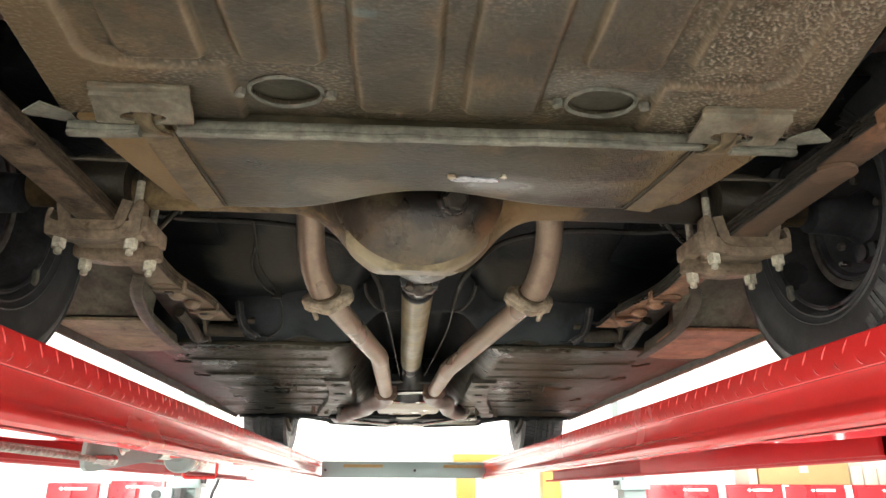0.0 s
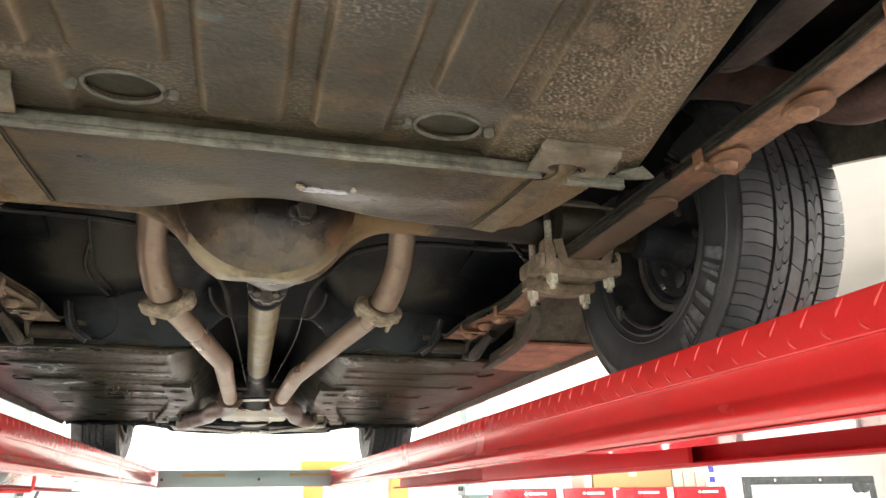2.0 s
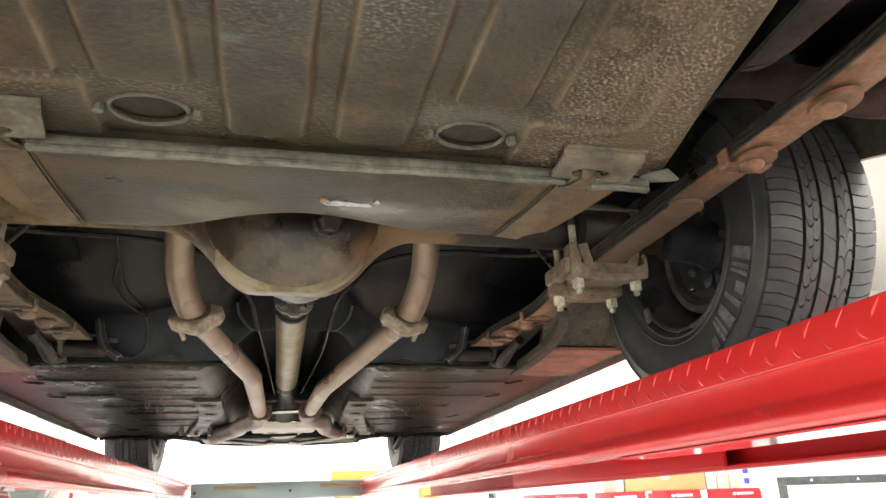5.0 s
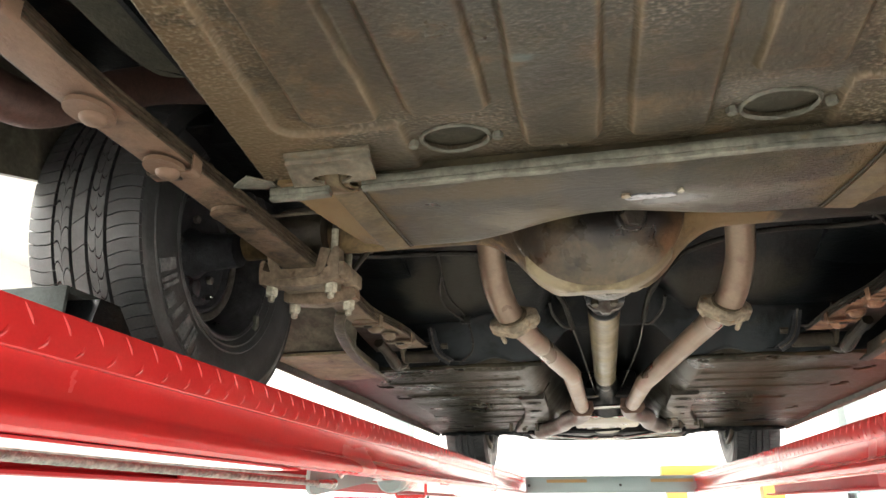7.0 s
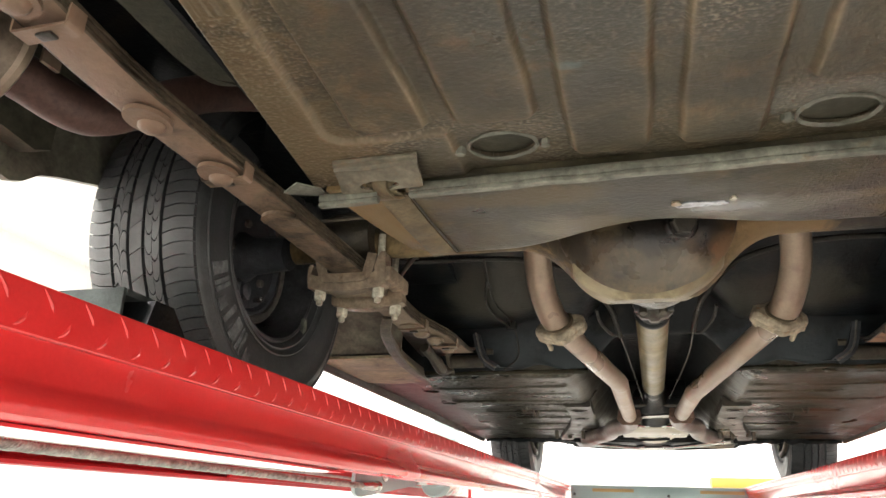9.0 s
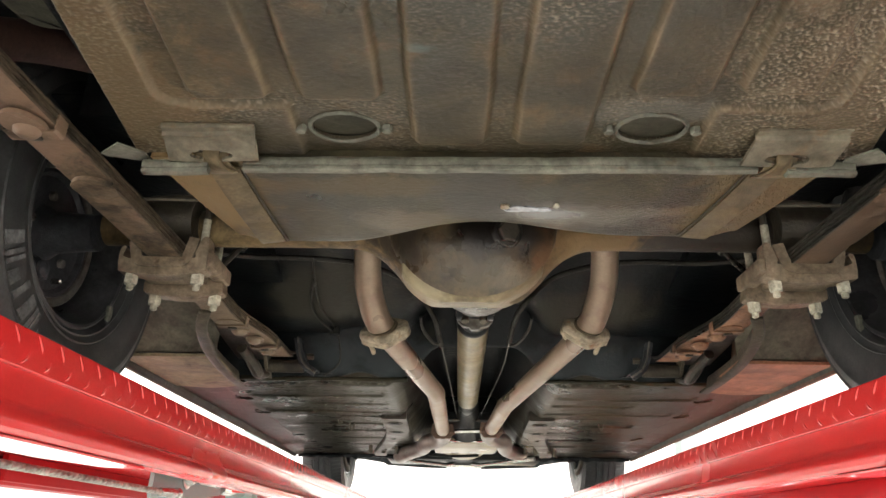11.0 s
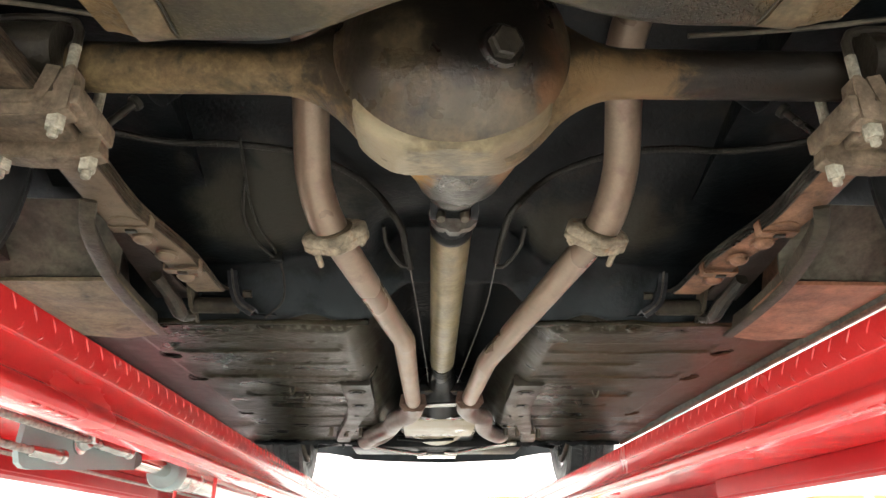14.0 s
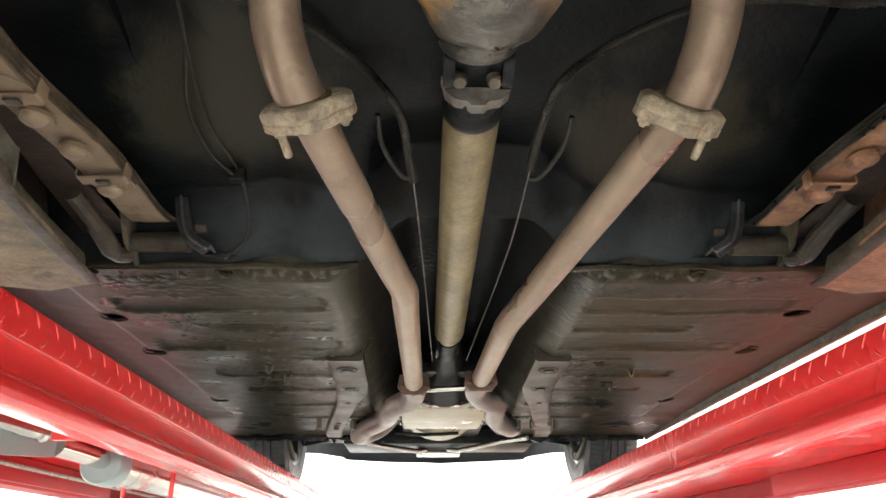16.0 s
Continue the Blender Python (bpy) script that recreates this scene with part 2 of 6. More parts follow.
M_STRAP = surface("rusty_strap", (0.088, 0.071, 0.042), (0.122, 0.092, 0.048), 0.6, 0, 14, 160, 0.2)
M_AXLE = surface("greasy_axle", (0.125, 0.086, 0.040), (0.165, 0.118, 0.056), 0.5, 0, 9, 120, 0.35, (0.034, 0.027, 0.018), 0.54, grime=0.55)
stain_or_shading(M_AXLE, (-0.30, 1.25, 2.085), (0.35, 0.2, 0.030), (0.020, 0.018, 0.013), 0.95, 0.35, 0.6, 16)
stain_or_shading(M_AXLE, (0.46, 1.28, 2.05), (0.29, 0.25, 0.14), (0.014, 0.012, 0.010), 0.95, 0.4, 0.4, 16)
stain_or_shading(M_AXLE, (0.21, 1.28, 2.03), (0.10, 0.2, 0.045), (0.165, 0.106, 0.046), 0.75, 0.6, 0.5, 26)
M_DIFF = surface("axle_bowl", (0.150, 0.122, 0.066), (0.205, 0.170, 0.098), 0.42, 0, 8, 110, 0.3, (0.062, 0.050, 0.030), 0.58, grime=0.5)
stain_or_shading(M_AXLE, (-0.17, 1.26, 2.03), (0.05, 0.2, 0.06), (0.026, 0.020, 0.013), 0.85, 0.4, 0.6, 44)
stain_or_shading(M_AXLE, (0.13, 1.2, 2.07), (0.07, 0.2, 0.035), (0.020, 0.016, 0.010), 0.9, 0.4, 0.5, 30)
stain_or_shading(M_DIFF, (0.07, 1.26, 1.93), (0.06, 0.2, 0.06), (0.11, 0.085, 0.048), 0.7, 0.4, 0.5, 26)
stain_or_shading(M_DIFF, (-0.11, 1.30, 1.93), (0.05, 0.2, 0.06), (0.27, 0.235, 0.150), 0.7, 0.35, 0.5, 26)
M_PINION = surface("pinion_casting", (0.130, 0.124, 0.102), (0.055, 0.052, 0.043), 0.30, 0.35, 16, 120, 0.4, (0.03, 0.028, 0.024), 0.58, grime=0.5)
stain_or_shading(M_PINION, (-0.085, 1.40, 1.96), (0.050, 0.08, 0.05), (0.33, 0.185, 0.045), 0.9, 0.6, 0.4, 30)
stain_or_shading(M_PINION, (0.080, 1.40, 1.97), (0.050, 0.08, 0.05), (0.22, 0.125, 0.055), 0.8, 0.6, 0.4, 30)
M_SHAFT = surface("driveshaft_paint", (0.170, 0.138, 0.075), (0.225, 0.188, 0.105), 0.4, 0.2, 7, 160, 0.1, (0.13, 0.09, 0.045), 0.6, grime=0.3)
M_PIPE = surface("rusty_exhaust_pipe", (0.205, 0.155, 0.110), (0.275, 0.212, 0.154), 0.38, 0.35, 5, 180, 0.06, (0.185, 0.125, 0.094), 0.58, grime=0.12, speck=0.08, spec=0.3)
M_FLANGE = surface("exhaust_flange", (0.235, 0.200, 0.140), (0.330, 0.285, 0.205), 0.6, 0.15, 22, 130, 0.6, (0.27, 0.140, 0.060), 0.6)
M_TAIL = surface("dark_rusty_tail_pipe", (0.075, 0.042, 0.034), (0.115, 0.066, 0.052), 0.55, 0.1, 7, 160, 0.15, (0.05, 0.032, 0.026), 0.58, grime=0.3)
M_DOWN = surface("grey_brown_downpipe", (0.120, 0.094, 0.080), (0.175, 0.140, 0.120), 0.42, 0.3, 7, 160, 0.08, (0.09, 0.062, 0.05), 0.6, grime=0.25)
M_FLANGE_BROWN = surface("brown_flange", (0.104, 0.065, 0.049), (0.143, 0.091, 0.065), 0.6, 0.2, 18, 130, 0.35)
M_MUFFLER = surface("muffler_steel", (0.195, 0.156, 0.117), (0.156, 0.111, 0.078), 0.5, 0.4, 9, 120, 0.15, (0.195, 0.091, 0.052), 0.58)
M_SPRING_L = surface("brown_spring_steel", (0.138, 0.098, 0.064), (0.200, 0.146, 0.097), 0.48, 0.1, 11, 150, 0.3, (0.040, 0.031, 0.022), 0.50)
stain_or_shading(M_SPRING_L, (-0.60, 0.35, 1.98), (0.3, 0.62, 0.3), (0.245, 0.160, 0.110), 0.7, 0.5, 0.7, 11)
stain_or_shading(M_SPRING_L, (-0.56, 1.68, 1.96), (0.2, 0.42, 0.2), (0.215, 0.165, 0.112), 0.75, 0.45, 0.6, 14)
M_SPRING_R = surface("red_brown_spring_steel", (0.245, 0.130, 0.076), (0.310, 0.172, 0.104), 0.5, 0.1, 9, 140, 0.3, (0.085, 0.058, 0.042), 0.6)
stain_or_shading(M_SPRING_R, (0.59, 1.12, 1.97), (0.2, 0.30, 0.2), (0.095, 0.068, 0.047), 0.85, 0.45, 0.5, 14)
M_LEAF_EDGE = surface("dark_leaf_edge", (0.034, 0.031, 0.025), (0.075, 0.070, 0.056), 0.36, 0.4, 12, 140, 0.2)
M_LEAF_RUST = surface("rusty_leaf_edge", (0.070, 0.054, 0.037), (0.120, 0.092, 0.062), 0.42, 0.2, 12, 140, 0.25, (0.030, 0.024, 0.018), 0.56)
M_PLATE = surface("u_bolt_plate", (0.200, 0.155, 0.106), (0.285, 0.226, 0.160), 0.5, 0.2, 14, 150, 0.25, (0.105, 0.072, 0.042), 0.6)
M_NUT = surface("zinc_nut", (0.42, 0.40, 0.31), (0.50, 0.48, 0.38), 0.45, 0.3, 40, 200, 0.1)
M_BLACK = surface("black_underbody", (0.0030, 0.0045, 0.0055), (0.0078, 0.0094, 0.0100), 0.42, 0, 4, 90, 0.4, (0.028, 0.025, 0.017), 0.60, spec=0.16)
# Bluish light on the kick-up riser, painted as a lighter band.
stain_or_shading(M_BLACK, (0.0, 2.03, 1.965), (0.75, 0.10, 0.07), (0.026, 0.034, 0.037), 0.8, 0.5, 0.5, 6)
stain_or_shading(M_BLACK, (-0.36, 1.80, 2.05), (0.20, 0.16, 0.2), (0.030, 0.028, 0.019), 0.8, 0.5, 0.6, 7)
stain_or_shading(M_BLACK, (0.33, 1.86, 2.03), (0.20, 0.15, 0.2), (0.030, 0.027, 0.018), 0.8, 0.5, 0.6, 7)
M_FLOORPAN = surface("dark_floor_pan", (0.0195, 0.0188, 0.0128), (0.036, 0.0315, 0.0190), 0.34, 0, 6, 130, 0.4, (0.050, 0.040, 0.022), 0.6, spec=0.10, stretch=(1, 1.4, 1), grime=0.3)
stain_or_shading(M_FLOORPAN, (0.82, 2.65, 1.92), (0.30, 1.1, 0.3), (0.125, 0.058, 0.034), 0.8, 0.5, 0.6, 6)
stain_or_shading(M_FLOORPAN, (0.52, 2.45, 1.92), (0.24, 0.35, 0.3), (0.058, 0.040, 0.022), 0.7, 0.45, 0.6, 9)
stain_or_shading(M_FLOORPAN, (-0.84, 2.6, 1.92), (0.11, 0.9, 0.3), (0.030, 0.023, 0.023), 0.8, 0.35, 0.4, 6)
stain_or_shading(M_FLOORPAN, (-0.30, 2.33, 1.92), (0.20, 0.24, 0.3), (0.044, 0.040, 0.028), 0.6, 0.4, 0.6, 9)
# Tunnel recess darkened to near-black: its shade is painted into the pan colour.
stain_or_shading(M_FLOORPAN, (0.006, 3.0, 2.09), (0.30, 2.0, 0.185), (0.0045, 0.0060, 0.0072), 0.95, 0.45, 0.15, 8)
dry_dirt(M_FLOORPAN, "crust", (0.094, 0.090, 0.068), 0.7, 0.34, 0.4)
M_ROCKER = surface("brown_red_sill", (0.40, 0.188, 0.108), (0.49, 0.242, 0.146), 0.55, 0, 4, 120, 0.25, (0.085, 0.064, 0.043), 0.6)
M_SILL_L = surface("brown_sill", (0.195, 0.165, 0.098), (0.275, 0.230, 0.140), 0.5, 0, 6, 120, 0.3, (0.055, 0.043, 0.030), 0.6)
M_SILL_EDGE = surface("dark_sill_flange", (0.034, 0.027, 0.024), (0.066, 0.050, 0.043), 0.45, 0, 8, 120, 0.3, (0.11, 0.072, 0.048), 0.6)
M_SILL_R = surface("brown_sill_flange", (0.180, 0.092, 0.058), (0.250, 0.132, 0.084), 0.45, 0, 8, 120, 0.3, (0.062, 0.052, 0.042), 0.56)
M_RAIL = surface("dark_dirty_steel", (0.026, 0.023, 0.017), (0.058, 0.049, 0.035), 0.42, 0, 9, 120, 0.4)
M_INNER = surface("dark_inner_sheet", (0.042, 0.031, 0.026), (0.076, 0.054, 0.043), 0.5, 0, 7, 120, 0.3)
M_FRAME = surface("dirty_frame_rail", (0.060, 0.052, 0.038), (0.115, 0.098, 0.070), 0.45, 0, 9, 120, 0.4)
M_BODY = surface("dull_body_inner", (0.036, 0.035, 0.024), (0.075, 0.070, 0.048), 0.55, 0, 5, 110, 0.3)
M_QUARTER = surface("olive_quarter_inside", (0.115, 0.110, 0.082), (0.180, 0.168, 0.124), 0.5, 0, 5, 110, 0.3, (0.05, 0.046, 0.034), 0.58)
M_RUBBER = surface("tyre_rubber", (0.041, 0.044, 0.045), (0.063, 0.066, 0.066), 0.46, 0, 12, 200, 0.12, grime=0.25, spec=0.45)
M_CHOCK = surface("grey_chock_rubber", (0.050, 0.058, 0.055), (0.068, 0.076, 0.072), 0.75, 0, 12, 200, 0.12, grime=0.2, spec=0.08)
M_LETTER = surface("worn_grey_lettering", (0.125, 0.132, 0.135), (0.17, 0.178, 0.178), 0.6, 0, 30, 200, 0.1)
M_RIM = surface("black_steel_rim", (0.040, 0.041, 0.043), (0.072, 0.073, 0.076), 0.34, 0.2, 9, 120, 0.1, (0.10, 0.085, 0.07), 0.64)
M_DRUM_LIP = surface("grey_brown_drum_lip", (0.115, 0.108, 0.096), (0.165, 0.152, 0.130), 0.42, 0.3, 12, 120, 0.2, (0.07, 0.052, 0.038), 0.58)
M_DRUM = surface("dark_brake_steel", (0.034, 0.037, 0.041), (0.058, 0.061, 0.066), 0.42, 0.2, 12, 120, 0.3)
M_PAN = surface("transmission_pan", (0.225, 0.196, 0.126), (0.285, 0.247, 0.165), 0.35, 0.3, 8, 140, 0.05, (0.25, 0.20, 0.12), 0.6, speck=0.10)
M_STEEL = surface("bright_steel", (0.46, 0.455, 0.43), (0.52, 0.515, 0.49), 0.24, 0.9, 5, 200, 0.015, rough_var=0.06, speck=0.06)
M_CABLE = surface("cable_sheath", (0.018, 0.017, 0.014), (0.036, 0.033, 0.026), 0.5, 0.2, 30, 250, 0.3)
M_RED = surface("red_lift_paint", (0.60, 0.026, 0.027), (0.57, 0.023, 0.024), 0.24, 0, 3, 220, 0.04, None, 0.6, 0.45, 0.05, 0.05, spec=0.45, warp=0.8)
# The runway red made lighter: the bars' highlights are partly in the colour.
M_BAR = surface("lightened_red_tread", (0.64, 0.042, 0.040), (0.60, 0.036, 0.034), 0.2, 0, 3, 220, 0.02, None, 0.6, 0.3, 0.05, 0.05)
M_DECK = surface("red_deck_underside", (0.66, 0.022, 0.023), (0.61, 0.020, 0.021), 0.2, 0, 3, 220, 0.02, None, 0.6, 0.0, 0.04, 0.05, spec=0.3)
M_GLOSS = surface("mirror_glossy_red_paint", (0.54, 0.018, 0.022), (0.50, 0.017, 0.020), 0.12, 0, 3, 220, 0.02, None, 0.6, 0.4, 0.03, 0.04)
# Shaded copy of the lift red: the outer channel's shade is in this colour.
M_CHANNEL = surface("shaded_red_channel", (0.40, 0.010, 0.014), (0.37, 0.009, 0.012), 0.45, 0, 3, 220, 0.03, None, 0.6, 0.0, 0.05, 0.05, spec=0.2)
M_GREY = surface("grey_green_lift_paint", (0.215, 0.29, 0.285), (0.245, 0.325, 0.32), 0.35, 0, 4, 200, 0.05, None, 0.6, 0.3, 0.08, 0.06)
# Same paint as M_GREY, darkened so the overlit posts look less bright.
M_POST = surface("darkened_post_paint", (0.135, 0.185, 0.180), (0.155, 0.205, 0.20), 0.4, 0, 4, 200, 0.05, None, 0.6, 0.2, 0.08, 0.06)
M_CHROME = surface("chrome_rod", (0.62, 0.60, 0.57), (0.66, 0.64, 0.61), 0.12, 1.0, 4, 160, 0.005, rough_var=0.03, speck=0.03)
M_ROPE = surface("wire_rope", (0.40, 0.41, 0.37), (0.50, 0.51, 0.46), 0.45, 0.25, 40, 300, 0.2)
M_WALL = surface("white_wall", (0.80, 0.80, 0.78), (0.84, 0.84, 0.82), 0.7, 0, 1.2, 60, 0.05, speck=0.03)
M_CEIL = surface("white_ceiling", (0.78, 0.78, 0.76), (0.82, 0.82, 0.80), 0.8, 0, 1.2, 60, 0.05, speck=0.03)
M_FLOOR = surface("light_epoxy_floor", (0.17, 0.166, 0.155), (0.20, 0.195, 0.182), 0.35, 0, 0.8, 40, 0.05, (0.14, 0.136, 0.127), 0.68, speck=0.08)
M_CABINET = surface("red_cabinet_paint", (0.40, 0.014, 0.022), (0.36, 0.012, 0.019), 0.35, 0, 3, 150, 0.03, speck=0.04)
M_YELLOW = surface("yellow_paint", (0.38, 0.21, 0.022), (0.35, 0.19, 0.02), 0.45, 0, 3, 150, 0.03, speck=0.05)
M_CARD = surface("cardboard", (0.30, 0.20, 0.085), (0.34, 0.23, 0.105), 0.75, 0, 5, 90, 0.08, speck=0.08)
M_PAPER = surface("pale_box_card", (0.40, 0.36, 0.29), (0.46, 0.42, 0.34), 0.7, 0, 5, 90, 0.05, speck=0.06)
M_WHITE = surface("white_plastic", (0.78, 0.78, 0.78), (0.82, 0.82, 0.82), 0.4, 0, 5, 90, 0.02, speck=0.03)
M_DARKGREY = surface("dark_grey_plastic", (0.055, 0.06, 0.062), (0.075, 0.08, 0.082), 0.45, 0, 8, 120, 0.08)
M_BLUE = surface("blue_label", (0.06, 0.07, 0.40), (0.07, 0.08, 0.45), 0.5, 0, 8, 120, 0.02)
M_LAMP = bpy.data.materials.new("lamp_diffuser")
_nt, _n, _l, _o = links_of(M_LAMP)
_o.inputs["Emission Color"].default_value = (1, 0.97, 0.92, 1)
_o.inputs["Emission Strength"].default_value = 6


# ---- mesh helpers ----
def part(name, bm, material, parent, label="", smooth=35):
    """Links a bmesh as one mesh object under a thing or under a part."""
    bmesh.ops.recalc_face_normals(bm, faces=bm.faces)
    me = bpy.data.meshes.new(name)
    for f in bm.faces:
        f.smooth = True
    for e in bm.edges:
        if len(e.link_faces) == 2 and e.calc_face_angle(0) > radians(smooth):
            e.smooth = False
    bm.to_mesh(me)
    bm.free()
    me.materials.append(material)
    ob = new(name, me)
    ob.parent = parent
    if label:
        tagged(ob, label)
    return ob


def thing(name, label, category, kind="", group=""):
    ob = new(name)
    ob.empty_display_size = 0.1
    return tagged(ob, label, category, group, kind)


def solid(name, bm, material, label, category, kind="", group=""):
    return tagged(part(name, bm, material, None), label, category, group, kind)


def box(bm, lo, hi, bevel=0.0, turn=None):
    r = bmesh.ops.create_cube(bm, size=1)
    lo, hi = Vector(lo), Vector(hi)
    vs = r["verts"]
    mid, size = (lo + hi) / 2, hi - lo
    for v in vs:
        v.co = Vector((v.co.x * size.x, v.co.y * size.y, v.co.z * size.z))
    if bevel:
        es = list({e for v in vs for e in v.link_edges})
        r = bmesh.ops.bevel(bm, geom=es, offset=bevel, segments=2, profile=0.6, affect="EDGES")
        vs = list({v for f in r["faces"] for v in f.verts} | {v for v in vs if v.is_valid})
    for v in vs:
        v.co = (turn @ v.co if turn else v.co) + mid
    return bm


def frames_along(pts, closed=False):
    """Points with a side and an up vector that turn as little as possible."""
    pts = [Vector(p) for p in pts]
    out, up = [], None
    for i, p in enumerate(pts):
        d = (pts[min(i + 1, len(pts) - 1)] - pts[max(i - 1, 0)]).normalized()
        if up is None:
            up = Vector((0, 0, 1)) if abs(d.z) < 0.9 else Vector((0, 1, 0))
        side = d.cross(up).normalized()
        up = side.cross(d).normalized()
        out.append((p, side, up))
    return out


def smooth_path(pts, step=8):
    """A curve through the points."""
    P = [Vector(p) for p in pts]
    P = [P[0] * 2 - P[1]] + P + [P[-1] * 2 - P[-2]]
    out = []
    for i in range(1, len(P) - 2):
        a, b, c, d = P[i - 1 : i + 3]
        for k in range(step):
            t = k / step
            out.append(0.5 * (2 * b + (c - a) * t + (2 * a - 5 * b + 4 * c - d) * t * t + (3 * b - a - 3 * c + d) * t**3))
    out.append(P[-2])
    return out


def tube(bm, pts, r, seg=16, cap=True, wob=0.0):
    rings = []
    for i, (p, s, u) in enumerate(frames_along(pts)):
        rr = r[i] if isinstance(r, (list, tuple)) else r
        ring = []
        for k in range(seg):
            a = 2 * math.pi * k / seg
            w = 1 + wob * noise.noise((p + s * math.cos(a) * 0.3) * 9)
            ring.append(bm.verts.new(p + (s * math.cos(a) + u * math.sin(a)) * rr * w))
        rings.append(ring)
    for a, b in zip(rings, rings[1:]):
        for k in range(seg):
            bm.faces.new((a[k], a[(k + 1) % seg], b[(k + 1) % seg], b[k]))
    if cap:
        bm.faces.new(rings[0][::-1])
        bm.faces.new(rings[-1])
    return bm


def sweep(bm, pts, profile, cap=True):
    """A closed profile of (side, up) pairs carried along pts."""
    rings = []
    for p, s, u in frames_along(pts):
        rings.append([bm.verts.new(p + s * a + u * b) for a, b in profile])
    n = len(profile)
    for a, b in zip(rings, rings[1:]):
        for k in range(n):
            bm.faces.new((a[k], a[(k + 1) % n], b[(k + 1) % n], b[k]))
    if cap:
        bm.faces.new(rings[0][::-1])
        bm.faces.new(rings[-1])
    return bm


def prism(bm, outline, axis, lo, hi):
    """An outline of (a, b) pairs extruded along an axis: x takes (y, z), y takes (x, z), z takes (x, y)."""
    def at(a, b, t):
        return {"x": (t, a, b), "y": (a, t, b), "z": (a, b, t)}[axis]
    one = [bm.verts.new(at(a, b, lo)) for a, b in outline]
    two = [bm.verts.new(at(a, b, hi)) for a, b in outline]
    n = len(outline)
    bm.faces.new(one)
    bm.faces.new(two[::-1])
    for k in range(n):
        bm.faces.new((one[k], two[k], two[(k + 1) % n], one[(k + 1) % n]))
    return bm


def lathe(bm, profile, centre, axis=(1, 0, 0), seg=48, closed=False):
    """A profile of (along, radius) pairs turned about an axis through centre."""
    c, d = Vector(centre), Vector(axis).normalized()
    s = d.cross(Vector((0, 0, 1)) if abs(d.z) < 0.9 else Vector((0, 1, 0))).normalized()
    u = d.cross(s)
    rings = []
    for al, r in profile:
        rings.append([bm.verts.new(c + d * al + (s * math.cos(2 * math.pi * k / seg) + u * math.sin(2 * math.pi * k / seg)) * max(r, 1e-4)) for k in range(seg)])
    pairs = list(zip(rings, rings[1:])) + ([(rings[-1], rings[0])] if closed else [])
    for a, b in pairs:
        for k in range(seg):
            bm.faces.new((a[k], a[(k + 1) % seg], b[(k + 1) % seg], b[k]))
    if not closed:
        bm.faces.new(rings[0][::-1])
        bm.faces.new(rings[-1])
    return bm


def hexagon(bm, place, r, h, axis=(0, 0, -1), chamfer=0.15):
    return lathe(bm, [(0, r), (h * (1 - chamfer), r), (h, r * 0.86)], place, axis, 6)


def sheet(bm, xs, ys, z_of, thick=0.003, keep=None, up=True):
    """A pressed sheet z = z_of(x, y) with real thickness; keep(x, y) leaves openings."""
    grid = [[bm.verts.new((x, y, z_of(x, y))) for x in xs] for y in ys]
    faces = []
    for j in range(len(ys) - 1):
        for i in range(len(xs) - 1):
            if keep and not keep((xs[i] + xs[i + 1]) / 2, (ys[j] + ys[j + 1]) / 2):
                continue
            faces.append(bm.faces.new((grid[j][i], grid[j][i + 1], grid[j + 1][i + 1], grid[j + 1][i])))
    for v in [v for row in grid for v in row if not v.link_faces]:
        bm.verts.remove(v)
    top = bmesh.ops.extrude_face_region(bm, geom=faces)
    for g in top["geom"]:
        if isinstance(g, bmesh.types.BMVert):
            g.co.z += thick if up else -thick
    return bm


def span(a, b, n):
    return [a + (b - a) * k / n for k in range(n + 1)]


def bell(x, c, w):
    return math.exp(-(((x - c) / w) ** 2))


def ease(x, a, b):
    t = min(1, max(0, (x - a) / (b - a)))
    return t * t * (3 - 2 * t)


# ---- the workshop ----
X0, X1, Y0, Y1, H = -7.5, 9.6, -5.6, 9.2, 4.6
floor = solid("floor", box(bmesh.new(), (X0 - 0.2, Y0 - 3, -0.2), (X1 + 0.2, Y1 + 0.2, 0)), M_FLOOR, "grey coated concrete workshop floor", "floor", "structure")
solid("ceiling", box(bmesh.new(), (X0 - 0.2, Y0 - 0.2, H), (X1 + 0.2, Y1 + 0.2, H + 0.2)), M_CEIL, "white painted workshop ceiling", "ceiling", "structure")
solid("wall_north", box(bmesh.new(), (X0, Y1, 0), (X1, Y1 + 0.2, H)), M_WALL, "bright white workshop wall", "wall", "structure")
solid("wall_west", box(bmesh.new(), (X0 - 0.2, Y0 - 0.2, 0), (X0, Y1 + 0.2, H)), M_WALL, "bright white workshop wall", "wall", "structure")
solid("wall_east", box(bmesh.new(), (X1, Y0 - 0.2, 0), (X1 + 0.2, Y1 + 0.2, H)), M_WALL, "bright white workshop wall", "wall", "structure")
bm = bmesh.new()
box(bm, (X0, Y0 - 0.2, 0), (-2.6, Y0, H))
box(bm, (3.2, Y0 - 0.2, 0), (X1, Y0, H))
box(bm, (-2.6, Y0 - 0.2, 3.6), (3.2, Y0, H))
solid("wall_south", bm, M_WALL, "white workshop wall with an open vehicle doorway", "wall", "structure")
